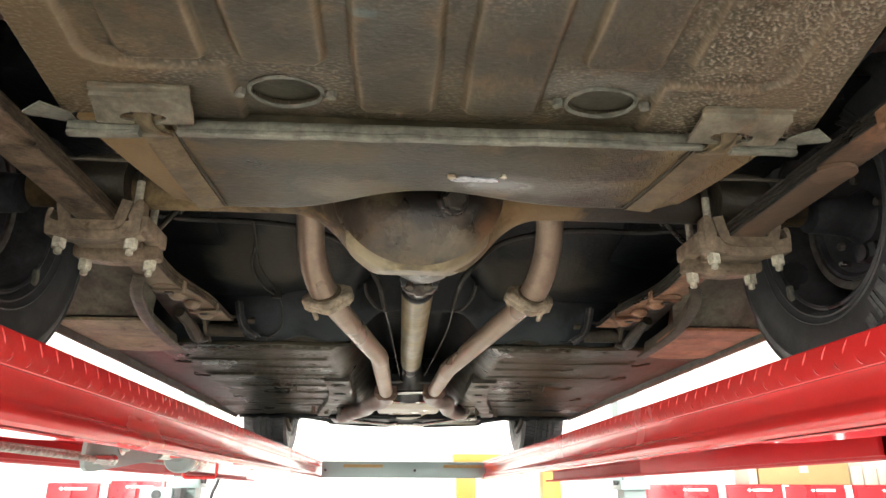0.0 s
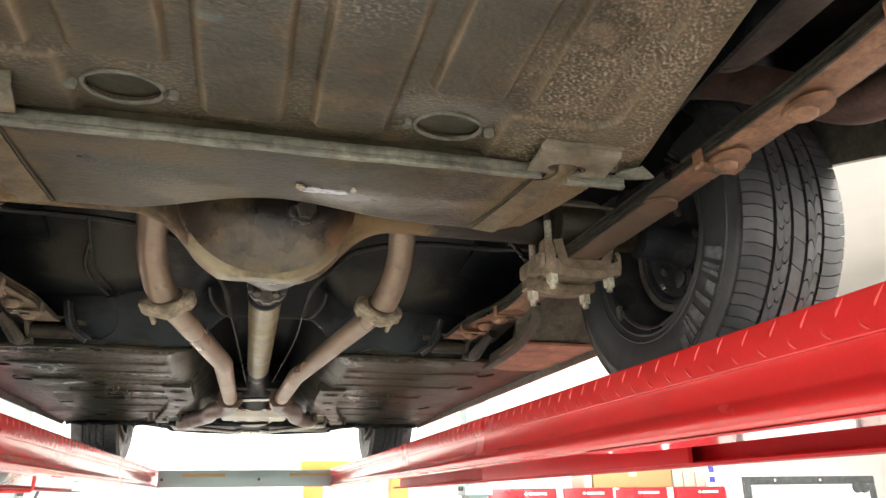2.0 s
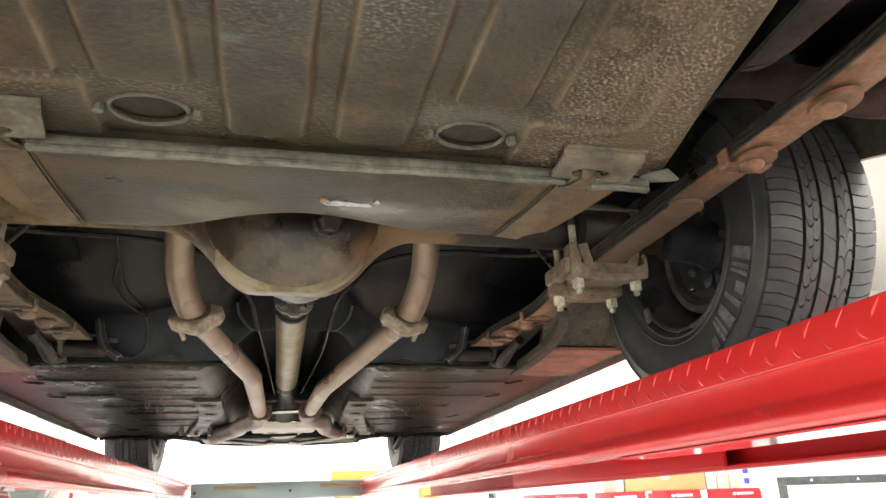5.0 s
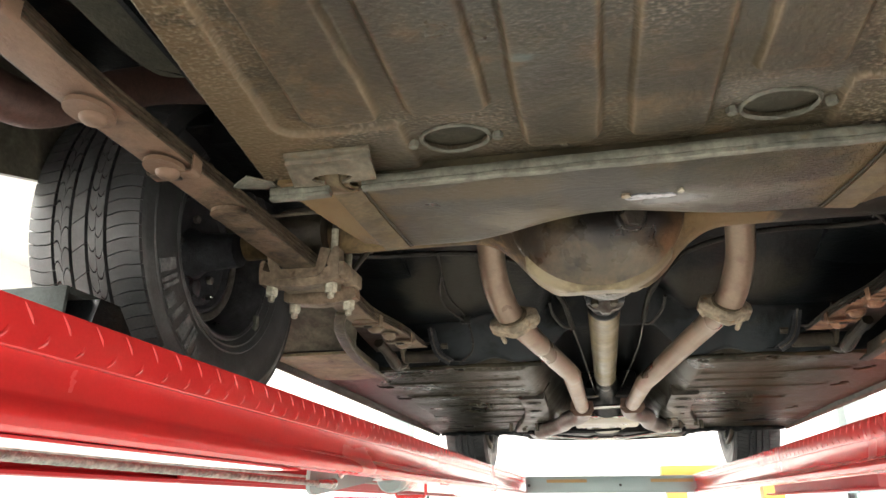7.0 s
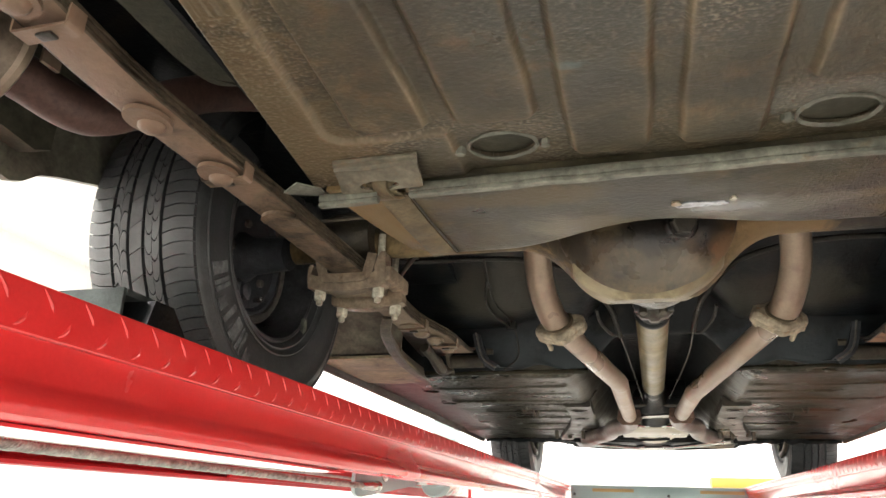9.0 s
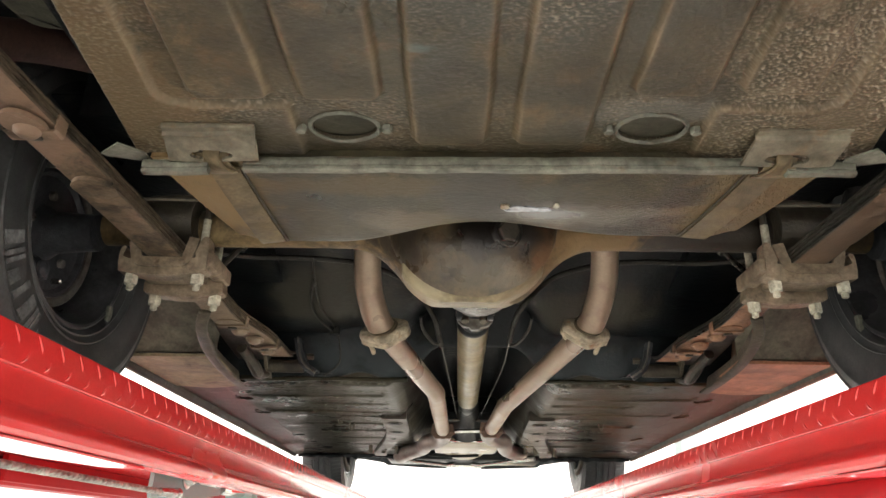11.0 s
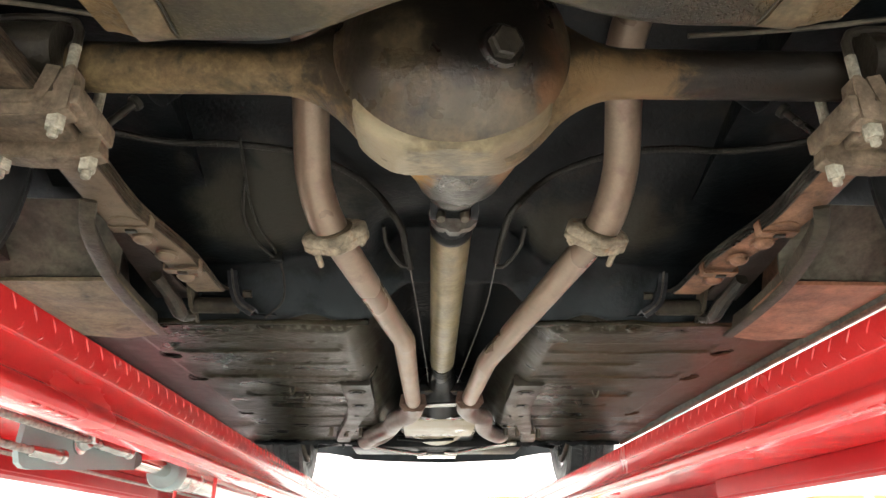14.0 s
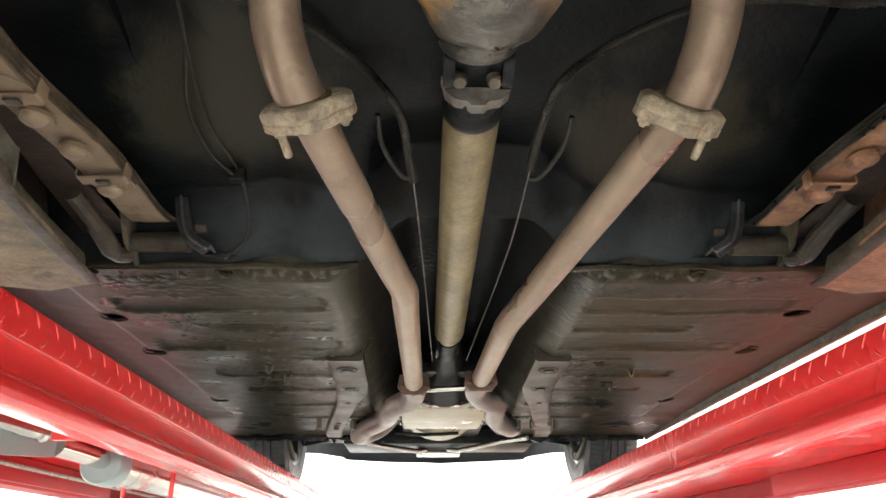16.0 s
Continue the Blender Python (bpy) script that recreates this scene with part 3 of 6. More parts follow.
for lx, ly in LAMPS:
    lamp = thing("ceiling_lamp", "long white fluorescent lamp under the ceiling", "lamp", group="ceiling lamps")
    part("housing", box(bmesh.new(), (lx - 0.18, ly - 1.25, 4.47), (lx + 0.18, ly + 1.25, 4.6), 0.01), M_WHITE, lamp)
    part("diffuser", box(bmesh.new(), (lx - 0.15, ly - 1.22, 4.44), (lx + 0.15, ly + 1.22, 4.469), 0.005), M_LAMP, lamp)


def tool_cabinet(x, y, w, top):
    """A tall red steel cabinet with two doors, a white strip between and a pale badge."""
    cab = thing("tool_cabinet", "tall glossy red steel tool cabinet by the wall", "cabinet", group="tool cabinets")
    part("body", box(bmesh.new(), (x, y, 0.08), (x + w, y + 0.6, top), 0.008), M_CABINET, cab)
    part("plinth", box(bmesh.new(), (x + 0.02, y + 0.04, 0), (x + w - 0.02, y + 0.58, 0.08)), M_DARKGREY, cab)
    half = w / 2
    for k in range(2):
        d = part("door", box(bmesh.new(), (x + 0.01 + k * half, y - 0.022, 0.12), (x + half - 0.01 + k * half, y - 0.002, top - 0.02), 0.004), M_CABINET, cab)
        hx = x + half - 0.05 if k == 0 else x + half + 0.03
        part("handle", box(bmesh.new(), (hx, y - 0.05, top * 0.5), (hx + 0.02, y - 0.022, top * 0.5 + 0.16), 0.005), M_STEEL, d)
    part("edge_strip", box(bmesh.new(), (x + w + 0.012, y - 0.012, 0.08), (x + w + 0.085, y + 0.02, top - 0.005), 0.004), M_WHITE, cab, "white upright strip")
    bm = box(bmesh.new(), (x + w - 0.34, y - 0.027, top - 0.072), (x + w - 0.12, y - 0.0225, top - 0.046), 0.001)
    part("badge", bm, M_WHITE, cab, "small white badge")
    bm = prism(bmesh.new(), [(x + w - 0.40, top - 0.059), (x + w - 0.375, top - 0.077), (x + w - 0.35, top - 0.059), (x + w - 0.375, top - 0.041)], "y", y - 0.027, y - 0.0225)
    part("badge", bm, M_WHITE, cab, "small white badge")
    return cab


for cx, wide in ((2.68, 0.80), (3.575, 0.63), (4.225, 0.70), (5.04, 0.70)):
    tool_cabinet(cx, 8.0, wide, 1.612)
for cx, wide, top in ((-3.63, 0.53, 1.60), (-2.995, 0.56, 1.622)):
    tool_cabinet(cx, 8.0, wide, top)


def carton(x0, x1, y0, y1, z0, z1, material, label, tape=True):
    c = thing("carton", label, "box", group="boxes on the cabinets")
    part("body", box(bmesh.new(), (x0, y0, z0), (x1, y1, z1), 0.006), material, c)
    if tape:
        part("tape", box(bmesh.new(), (x0 + (x1 - x0) * 0.45, y0 - 0.002, z0 + (z1 - z0) * 0.4), (x0 + (x1 - x0) * 0.55, y0 + 0.01, z1 + 0.002)), M_PAPER, c)
    return c


carton(4.0, 5.05, 8.06, 8.5, 1.613, 1.93, M_CARD, "large brown cardboard carton on a red cabinet")
carton(3.875, 3.975, 8.05, 8.4, 1.613, 1.86, M_PAPER, "narrow pale carton on a red cabinet", False)
for i, (bx, bw, bh) in enumerate(((5.08, 0.13, 0.20), (5.23, 0.15, 0.27), (5.40, 0.12, 0.18))):
    carton(bx, bx + bw, 8.07, 8.4, 1.613, 1.613 + bh, M_PAPER, "small pale printed carton on a red cabinet", i != 1)
b = carton(5.56, 5.66, 8.05, 8.3, 1.613, 1.90, M_WHITE, "white bottle carton with blue bars on a red cabinet", False)
for zz in (1.66, 1.78):
    part("label_bar", box(bmesh.new(), (5.572, 8.044, zz), (5.648, 8.049, zz + 0.07)), M_BLUE, b, "blue printed bar")

frame_y = thing("yellow_gantry", "yellow painted steel gantry frame standing on the floor", "gantry")
for gx in (0.62, 1.55):
    part("post", box(bmesh.new(), (gx, 8.0, 0), (gx + 0.2, 8.2, 1.805), 0.01), M_YELLOW, frame_y)
part("beam", box(bmesh.new(), (0.58, 7.98, 1.806), (1.80, 8.22, 1.915), 0.01), M_YELLOW, frame_y)
part("rail", box(bmesh.new(), (0.60, 7.97, 1.93), (1.78, 8.0, 1.95), 0.004), M_STEEL, frame_y)

yp = thing("yellow_column", "broad yellow painted column against the wall", "column")
part("shaft", box(bmesh.new(), (8.35, 6.9, 0), (9.3, 7.6, 4.0), 0.02), M_YELLOW, yp)
part("foot", box(bmesh.new(), (8.28, 6.85, 0), (9.36, 7.66, 0.05), 0.01), M_YELLOW, yp)

wb = thing("whiteboard", "white marker board in a dark grey frame on a stand", "whiteboard")
WX0, WX1, WY, WZ = 5.27, 7.02, 7.0, 1.70
part("board", box(bmesh.new(), (WX0 + 0.06, WY + 0.012, 0.6), (WX1 - 0.06, WY + 0.03, WZ - 0.06)), M_WHITE, wb)
for n_, lo_, hi_ in (("top", (WX0, WY, WZ - 0.085), (WX1, WY + 0.04, WZ)), ("bottom", (WX0, WY, 0.53), (WX1, WY + 0.04, 0.6)), ("side", (WX0, WY, 0.601), (WX0 + 0.085, WY + 0.04, WZ - 0.086)), ("side", (WX1 - 0.085, WY, 0.601), (WX1, WY + 0.04, WZ - 0.086))):
    part(n_ + "_frame", box(bmesh.new(), lo_, hi_, 0.004), M_DARKGREY, wb)
for sx in (WX0 + 0.4, WX1 - 0.75):
    part("screw", lathe(bmesh.new(), [(0, 0.014), (0.006, 0.012)], (sx, WY, WZ - 0.04), (0, -1, 0), 10), M_WHITE, wb)
part("magnet", lathe(bmesh.new(), [(0, 0.055), (0.03, 0.05)], (WX1 - 0.16, WY + 0.01, WZ - 0.13), (0, -1, 0), 20), M_DARKGREY, wb)
part("magnet", lathe(bmesh.new(), [(0, 0.06), (0.03, 0.055)], (WX1 - 0.26, WY + 0.01, WZ - 0.125), (0, -1, 0), 20), M_DARKGREY, wb)
part("sticker", box(bmesh.new(), (WX0 + 0.1, WY + 0.005, WZ - 0.22), (WX0 + 0.22, WY + 0.0115, WZ - 0.1)), M_PAPER, wb, "small pale sticker with a red mark")
part("foot", box(bmesh.new(), (WX0 + 0.2, WY - 0.25, 0), (WX0 + 0.26, WY + 0.3, 0.05)), M_DARKGREY, wb)
part("foot", box(bmesh.new(), (WX1 - 0.26, WY - 0.25, 0), (WX1 - 0.2, WY + 0.3, 0.05)), M_DARKGREY, wb)
for sx in (WX0 + 0.21, WX1 - 0.25):
    part("leg", box(bmesh.new(), (sx, WY + 0.041, 0.05), (sx + 0.04, WY + 0.08, 1.2)), M_DARKGREY, wb)

# ---- the lift ----
lift = thing("car_lift", "red four-post car lift with grey-green posts, raised under a car", "car lift")
RX, RZ, RY0, RY1 = 0.54, 1.715, -1.3, 5.05


def runway(side):
    """One track: folded tread edge, recessed web, rolled lower flange, closed underside, outer channel."""
    s = side
    out = [(0.006, 0), (0.0015, -0.0012), (0, -0.005), (0, -0.0445), (0.0012, -0.0458), (0.0062, -0.0462), (0.0072, -0.0795), (0.0055, -0.0830), (0.001, -0.0865), (-0.004, -0.0915),
           (-0.0085, -0.098), (-0.0095, -0.106), (-0.0075, -0.112), (-0.001, -0.116), (0.008, -0.118), (0.05, -0.114), (0.05, -0.108), (0.026, -0.104), (0.024, -0.064), (0.46, -0.064), (0.46, -0.0), ]
    bm = bmesh.new()
    prism(bm, [(s * (RX + a), RZ + b) for a, b in out], "y", RY0, RY1)
    way = part("runway", bm, M_RED, lift, "glossy red runway with a diamond tread edge")
    part("deck_underside", box(bmesh.new(), (min(s * (RX + 0.028), s * (RX + 0.455)), RY0 + 0.01, RZ - 0.0675), (max(s * (RX + 0.028), s * (RX + 0.455)), RY1 - 0.01, RZ - 0.0645)), M_DECK, way)
    # Unseen dark plate, added to keep red bounce light off the car.
    part("bounce_plate", box(bmesh.new(), (min(s * (RX + 0.03), s * (RX + 0.45)), RY0 + 0.01, RZ - 0.003), (max(s * (RX + 0.03), s * (RX + 0.45)), RY1 - 0.01, RZ + 0.003)), M_DARKGREY, way, "added unseen grey plate that cuts the red bounce")
    bm = bmesh.new()
    prism(bm, [(s * (RX + 0.004), RY0 + 0.02), (s * (RX + 0.088), RY0 + 0.02), (s * (RX + 0.088), 1.02), (s * (RX + 0.060), 1.17), (s * (RX + 0.004), 1.19)], "z", RZ - 0.1215, RZ - 0.1185)
    part("bottom_flange", bm, M_GLOSS, way, "mirror-glossy red bottom flange")
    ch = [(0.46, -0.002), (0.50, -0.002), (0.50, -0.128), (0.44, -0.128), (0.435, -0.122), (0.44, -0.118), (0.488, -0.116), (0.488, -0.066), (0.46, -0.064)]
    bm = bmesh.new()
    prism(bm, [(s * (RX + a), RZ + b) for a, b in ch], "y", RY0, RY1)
    part("outer_channel", bm, M_CHANNEL, way, "red outer channel with its shade in the paint colour")
    lo, hi = sorted((s * (RX + 0.425), s * (RX + 0.438)))
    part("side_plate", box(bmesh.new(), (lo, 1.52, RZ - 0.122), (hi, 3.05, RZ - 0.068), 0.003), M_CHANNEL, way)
    for yy in (1.05, 2.0, 3.1, 4.2):
        lo, hi = sorted((s * (RX + 0.03), s * (RX + 0.10)))
        part("gusset", box(bmesh.new(), (lo, yy, RZ - 0.112), (hi, yy + 0.012, RZ - 0.068), 0.002), M_RED, way)
        bm = bmesh.new()
        for k in range(4):
            lo2, hi2 = sorted((s * (RX - 0.004), s * (RX + 0.012)))
            box(bm, (lo2, yy + 0.3 + k * 0.035, RZ - 0.1175), (hi2, yy + 0.325 + k * 0.035, RZ - 0.113), 0.002)
        part("weld_bead", bm, M_RED, way)
    return way


runs = {s: runway(s) for s in (-1, 1)}
runs[1].location.z = 0.004
bmx = bmesh.new()
box(bmx, (-0.53, 4.93, 1.608), (0.60, 4.945, 1.708), 0.003)
box(bmx, (-0.53, 4.9455, 1.695), (0.60, 5.0, 1.713), 0.003)
box(bmx, (-0.53, 4.9455, 1.612), (0.60, 5.0, 1.625), 0.003)
front_bar = part("cross_beam", bmx, M_GREY, lift, "grey-green steel cross beam")
for x0 in (-0.39, 0.27):
    part("slot_plate", box(bmesh.new(), (x0, 4.925, 1.672), (x0 + 0.26, 4.9295, 1.692), 0.002), M_CARD, front_bar)
for x0 in (-0.505, 0.08, 0.57):
    part("bolt", hexagon(bmesh.new(), (x0, 4.9295, 1.655), 0.010, 0.008, (0, -1, 0)), M_DARKGREY, front_bar)
for sx in (-1, 1):
    py = 5.0
    x = 1.575 if sx > 0 else -1.42
    bm = bmesh.new()
    prism(bm, [(x - 0.075, py), (x + 0.075, py), (x + 0.075, py + 0.16), (x - 0.075, py + 0.16)], "z", 0.02, 2.35)
    post = part("post", bm, M_POST, lift, "grey-green steel lift post")
    part("base_plate", box(bmesh.new(), (x - 0.2, py - 0.1, 0), (x + 0.2, py + 0.26, 0.02), 0.003), M_GREY, post)
    part("collar", box(bmesh.new(), (x - 0.10, py - 0.02, 1.54), (x + 0.10, py + 0.18, 1.60), 0.004), M_GREY, post)
    part("cross_end", box(bmesh.new(), (min(x, sx * 1.05), py + 0.02, 1.60), (max(x, sx * 1.05), py + 0.14, 1.70), 0.004), M_GREY, lift)
    part("collar_bolt", hexagon(bmesh.new(), (x - sx * 0.12, py + 0.02, 1.60), 0.018, 0.03), M_DARKGREY, post)

# lifting gear under the left track
plate_l = bmesh.new()
prism(plate_l, [(1.735, 1.662), (1.728, 1.650), (1.722, 1.585), (1.730, 1.569), (1.748, 1.562), (1.775, 1.562), (2.225, 1.606), (2.250, 1.612), (2.258, 1.626), (2.240, 1.656), (2.20, 1.662)], "x", -0.752, -0.742)
yoke_plate = part("cable_plate", plate_l, M_GREY, lift, "grey steel plate that gathers the lifting cables")
for x_, z_, y0_, y1_ in ((-0.722, 1.631, 1.985, 2.135), (-0.722, 1.588, 1.725, 1.830), (-0.722, 1.652, 1.775, 1.86)):
    way_ = (-0.02, 1, 0.02)
    st = part("ferrule", lathe(bmesh.new(), [(-0.004, 0.0070), (0, 0.0095), ((y1_ - y0_) * 0.45, 0.0100), ((y1_ - y0_) * 0.47, 0.0115), (y1_ - y0_ - 0.003, 0.0120), (y1_ - y0_, 0.0105), (y1_ - y0_ - 0.004, 0.006)], (x_, y0_, z_), way_, 20), M_STEEL, yoke_plate, "pressed steel rope ferrule")
    part("ferrule_edge", lathe(bmesh.new(), [(0, 0.0085), (0.004, 0.0135), (0.008, 0.0135), (0.010, 0.009)], (x_, y1_ - 0.006, z_ + 0.002), way_, 20), M_STEEL, st)
pin = part("pin", lathe(bmesh.new(), [(0, 0.034), (0.004, 0.034), (0.006, 0.026), (0.016, 0.025), (0.022, 0.021), (0.024, 0.012)], (-0.7415, 1.935, 1.640), (1, 0, 0), 28), M_STEEL, yoke_plate, "steel pivot pin with a washer")
part("pin_nut", hexagon(bmesh.new(), (-0.7176, 1.935, 1.640), 0.015, 0.010, (1, 0, 0)), M_STEEL, pin)
part("piston_rod", lathe(bmesh.new(), [(0, 0.019), (0.30, 0.019)], (-0.745, 2.23, 1.628), (0.0, 1, 0.0), 24), M_CHROME, lift, "bright chromed piston rod")
cyl = part("cylinder", lathe(bmesh.new(), [(0, 0.024), (0, 0.036), (0.012, 0.036), (0.013, 0.037), (0.10, 0.037), (0.102, 0.039), (0.15, 0.039), (0.152, 0.0355), (2.4, 0.0355), (2.41, 0.03)], (-0.745, 2.47, 1.622), (0.0, 1, 0), 32), M_STEEL, lift, "bright steel hydraulic cylinder")
part("end_collar", lathe(bmesh.new(), [(0, 0.021), (-0.004, 0.042), (0.004, 0.046), (0.05, 0.046), (0.054, 0.036)], (-0.745, 2.44, 1.622), (0.0, 1, 0), 32), M_GREY, cyl)
bm = bmesh.new()
tube(bm, [(-0.80, 2.72, 1.66), (-0.80, 2.72, 1.575), (-0.795, 2.72, 1.567), (-0.69, 2.72, 1.567), (-0.685, 2.72, 1.575), (-0.685, 2.72, 1.66)], 0.006, 8)
part("hanger", bm, M_RED, lift, "red steel hanger strap")
for y_, x_, z_, rr in ((1.99, -0.722, 1.631, 0.0066), (1.73, -0.722, 1.588, 0.0066), (4.2, -0.935, 1.618, 0.0045)):
    pts = [(x_ - 0.005, RY0 + 0.1, z_ + 0.012), (x_ - 0.003, 0.6, z_ + 0.006), (x_, y_, z_)]
    rope = part("wire_rope", tube(bmesh.new(), smooth_path(pts, 30), rr * 0.86, 10), M_ROPE, lift, "grey twisted wire rope")
    bm = bmesh.new()
    path = smooth_path(pts, 330)
    for st in range(6):
        spiral = []
        for i, (p, sd, up) in enumerate(frames_along(path)):
            a = i * 0.75 + st * 1.0472
            spiral.append(p + (sd * math.cos(a) + up * math.sin(a)) * rr * 0.80)
        tube(bm, spiral, rr * 0.28, 4)
    part("strand", bm, M_ROPE, rope)

pump = thing("control_box", "grey lift control box with levers on the post", "control box")
part("case", box(bmesh.new(), (-1.64, 4.82, 1.33), (-1.44, 4.96, 1.545), 0.01), M_GREY, pump)
part("dial", lathe(bmesh.new(), [(0, 0.03), (0.012, 0.028)], (-1.535, 4.819, 1.50), (0, -1, 0), 20), M_DARKGREY, pump)
part("lever", tube(bmesh.new(), [(-1.52, 4.89, 1.54), (-1.52, 4.89, 1.63), (-1.515, 4.89, 1.77)], 0.006, 8), M_STEEL, pump)
part("valve_block", box(bmesh.new(), (-1.438, 4.84, 1.38), (-1.39, 4.97, 1.54), 0.006), M_DARKGREY, pump)
part("red_label", box(bmesh.new(), (-1.62, 4.816, 1.40), (-1.48, 4.8195, 1.455)), M_CABINET, pump, "red warning label")
part("hose", tube(bmesh.new(), smooth_path([(-1.18, 4.95, 1.63), (-1.205, 4.96, 1.56), (-1.235, 4.97, 1.46), (-1.25, 4.98, 1.1), (-1.25, 4.98, 0.5)], 8), 0.011, 8), M_DARKGREY, lift, "thin black hose")

# ---- the car, seen from below ----
car = thing("car", "old car with a rusty brown underside standing on the lift", "car")
AY, AZ = 1.29, 2.058

# fuel tank and its ribbed shield: raised fields with grooves between them, inside a raised margin
FIELDS = ((-0.358, -0.264, 0.704), (-0.234, -0.139, 0.706), (-0.109, -0.015, 0.800), (0.0155, 0.108, 0.797), (0.138, 0.229, 0.693), (0.256, 0.347, 0.688))
OVALS = (-0.192, 0.184)


def inside(x, y, x0, x1, y1, r):
    """How far (x, y) lies outside a rounded strip x0..x1 that ends at y1; negative within it."""
    qx, qy = abs(x - (x0 + x1) / 2) - (x1 - x0) / 2 + r, y - y1 + r
    return math.hypot(max(qx, 0), max(qy, 0)) + min(max(qx, qy), 0) - r


def shield_at(x, y):
    """Height, dust and grit of the shield."""
    wave = 0.0025 * noise.noise((x * 11, y * 11, 7))
    d = min(inside(x, y, a, b, e, 0.016) for a, b, e in FIELDS) + wave
    m = min(inside(x, y, -0.397, 0.379, 0.716, 0.03), inside(x, y, -0.247, 0.240, 0.90, 0.02)) + wave
    z = 1.9650 - 0.0095 * (1 - ease(d, -0.006, 0.004)) - 0.0070 * ease(m, -0.004, 0.005)
    z += 0.003 * noise.noise((x * 5, y * 5, 0.3)) + 0.03 * ease(x, 0.443, 0.453) + 0.03 * ease(-x, 0.452, 0.463)
    for ox in OVALS:
        z += 0.003 * bell(math.hypot((x - ox) / 0.070, (y - 0.772) / 0.050), 0, 1.0)
    patch = 0.5 + 0.9 * noise.noise((x * 9, y * 9, 4))
    rough = max(ease(x, 0.16, 0.36), 0.50 * ease(-x, 0.27, 0.42), 0.55 * bell(x, -0.02, 0.14) * (1 - ease(y, 0.55, 0.66)), 0.45 * bell(d, 0.02, 0.03) * ease(y, 0.66, 0.72), 0.7 * ease(x, 0.36, 0.40))
    rough = max(rough, 0.22 * max(0.0, noise.noise((x * 16, y * 16, 15)) + 0.1)) * min(1.0, max(0.25, patch + 0.35 * ease(x, 0.3, 0.4))) * (1 - 0.8 * ease(x, 0.425, 0.440)) * (1 - 0.55 * bell(d, -0.0035, 0.006)) * (1 - 0.4 * bell(m, 0.004, 0.006))
    lump = noise.noise((x * 215, y * 300, 3)) + 0.45 * noise.noise((x * 400, y * 470, 9))
    lump = max(0.0, lump - 0.02) ** 0.75
    z -= (0.0002 + 0.0040 * rough) * lump + 0.0004 * noise.noise((x * 120, y * 120, 1))
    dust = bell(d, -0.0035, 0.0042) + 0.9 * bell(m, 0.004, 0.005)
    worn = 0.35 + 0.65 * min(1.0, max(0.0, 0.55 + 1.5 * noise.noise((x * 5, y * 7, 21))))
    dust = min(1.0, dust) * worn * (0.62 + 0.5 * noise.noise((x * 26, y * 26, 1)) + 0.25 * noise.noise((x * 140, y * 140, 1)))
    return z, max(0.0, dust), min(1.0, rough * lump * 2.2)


def panel_z(x, y):
    return shield_at(x, y)[0]


def oval_hole(x, y):
    return all(((x - ox) / 0.040) ** 2 + ((y - 0.772) / 0.0290) ** 2 > 1 for ox in OVALS)


def taper(x, y):
    back = min(0.30, 0.70 - y)
    return x * (1 - (0.48 * ease(x, 0.10, 0.42) + 0.28 * ease(-x, 0.28, 0.42)) * back)


bm = bmesh.new()
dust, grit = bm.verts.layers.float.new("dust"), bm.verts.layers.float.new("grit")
cols = span(-0.463, 0.12, 300) + span(0.12, 0.453, 280)[1:]
lines = span(-0.3, 0.46, 20) + span(0.46, 0.826, 300)[1:]
grid = []
for y in lines:
    row = []
    for x in cols:
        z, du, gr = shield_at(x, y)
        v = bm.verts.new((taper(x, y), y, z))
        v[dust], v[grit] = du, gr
        row.append(v)
    grid.append(row)
for j in range(len(lines) - 1):
    for i in range(len(cols) - 1):
        if oval_hole((cols[i] + cols[i + 1]) / 2, (lines[j] + lines[j + 1]) / 2):
            bm.faces.new((grid[j][i], grid[j + 1][i], grid[j + 1][i + 1], grid[j][i + 1]))
for v in [v for row in grid for v in row if not v.link_faces]:
    bm.verts.remove(v)
hem = bmesh.ops.extrude_edge_only(bm, edges=[e for e in bm.edges if e.is_boundary])["geom"]
for g in hem:
    if isinstance(g, bmesh.types.BMVert):
        g.co.z += 0.005
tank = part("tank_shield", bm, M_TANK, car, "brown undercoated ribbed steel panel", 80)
for e in (-0.461, 0.451):
    bm = bmesh.new()
    a_, b_ = taper(e, -0.3), taper(e, 0.81)
    t_ = -0.006 if e > 0 else 0.006
    prism(bm, [(a_, -0.3), (b_, 0.81), (b_ + t_, 0.81), (a_ + t_, -0.3)], "z", 1.985, 2.12)
    part("shield_side", bm, M_BLACK, tank)
part("shield_top", box(bmesh.new(), (-0.30, -0.3, 2.01), (0.30, 0.81, 2.014)), M_BLACK, tank)
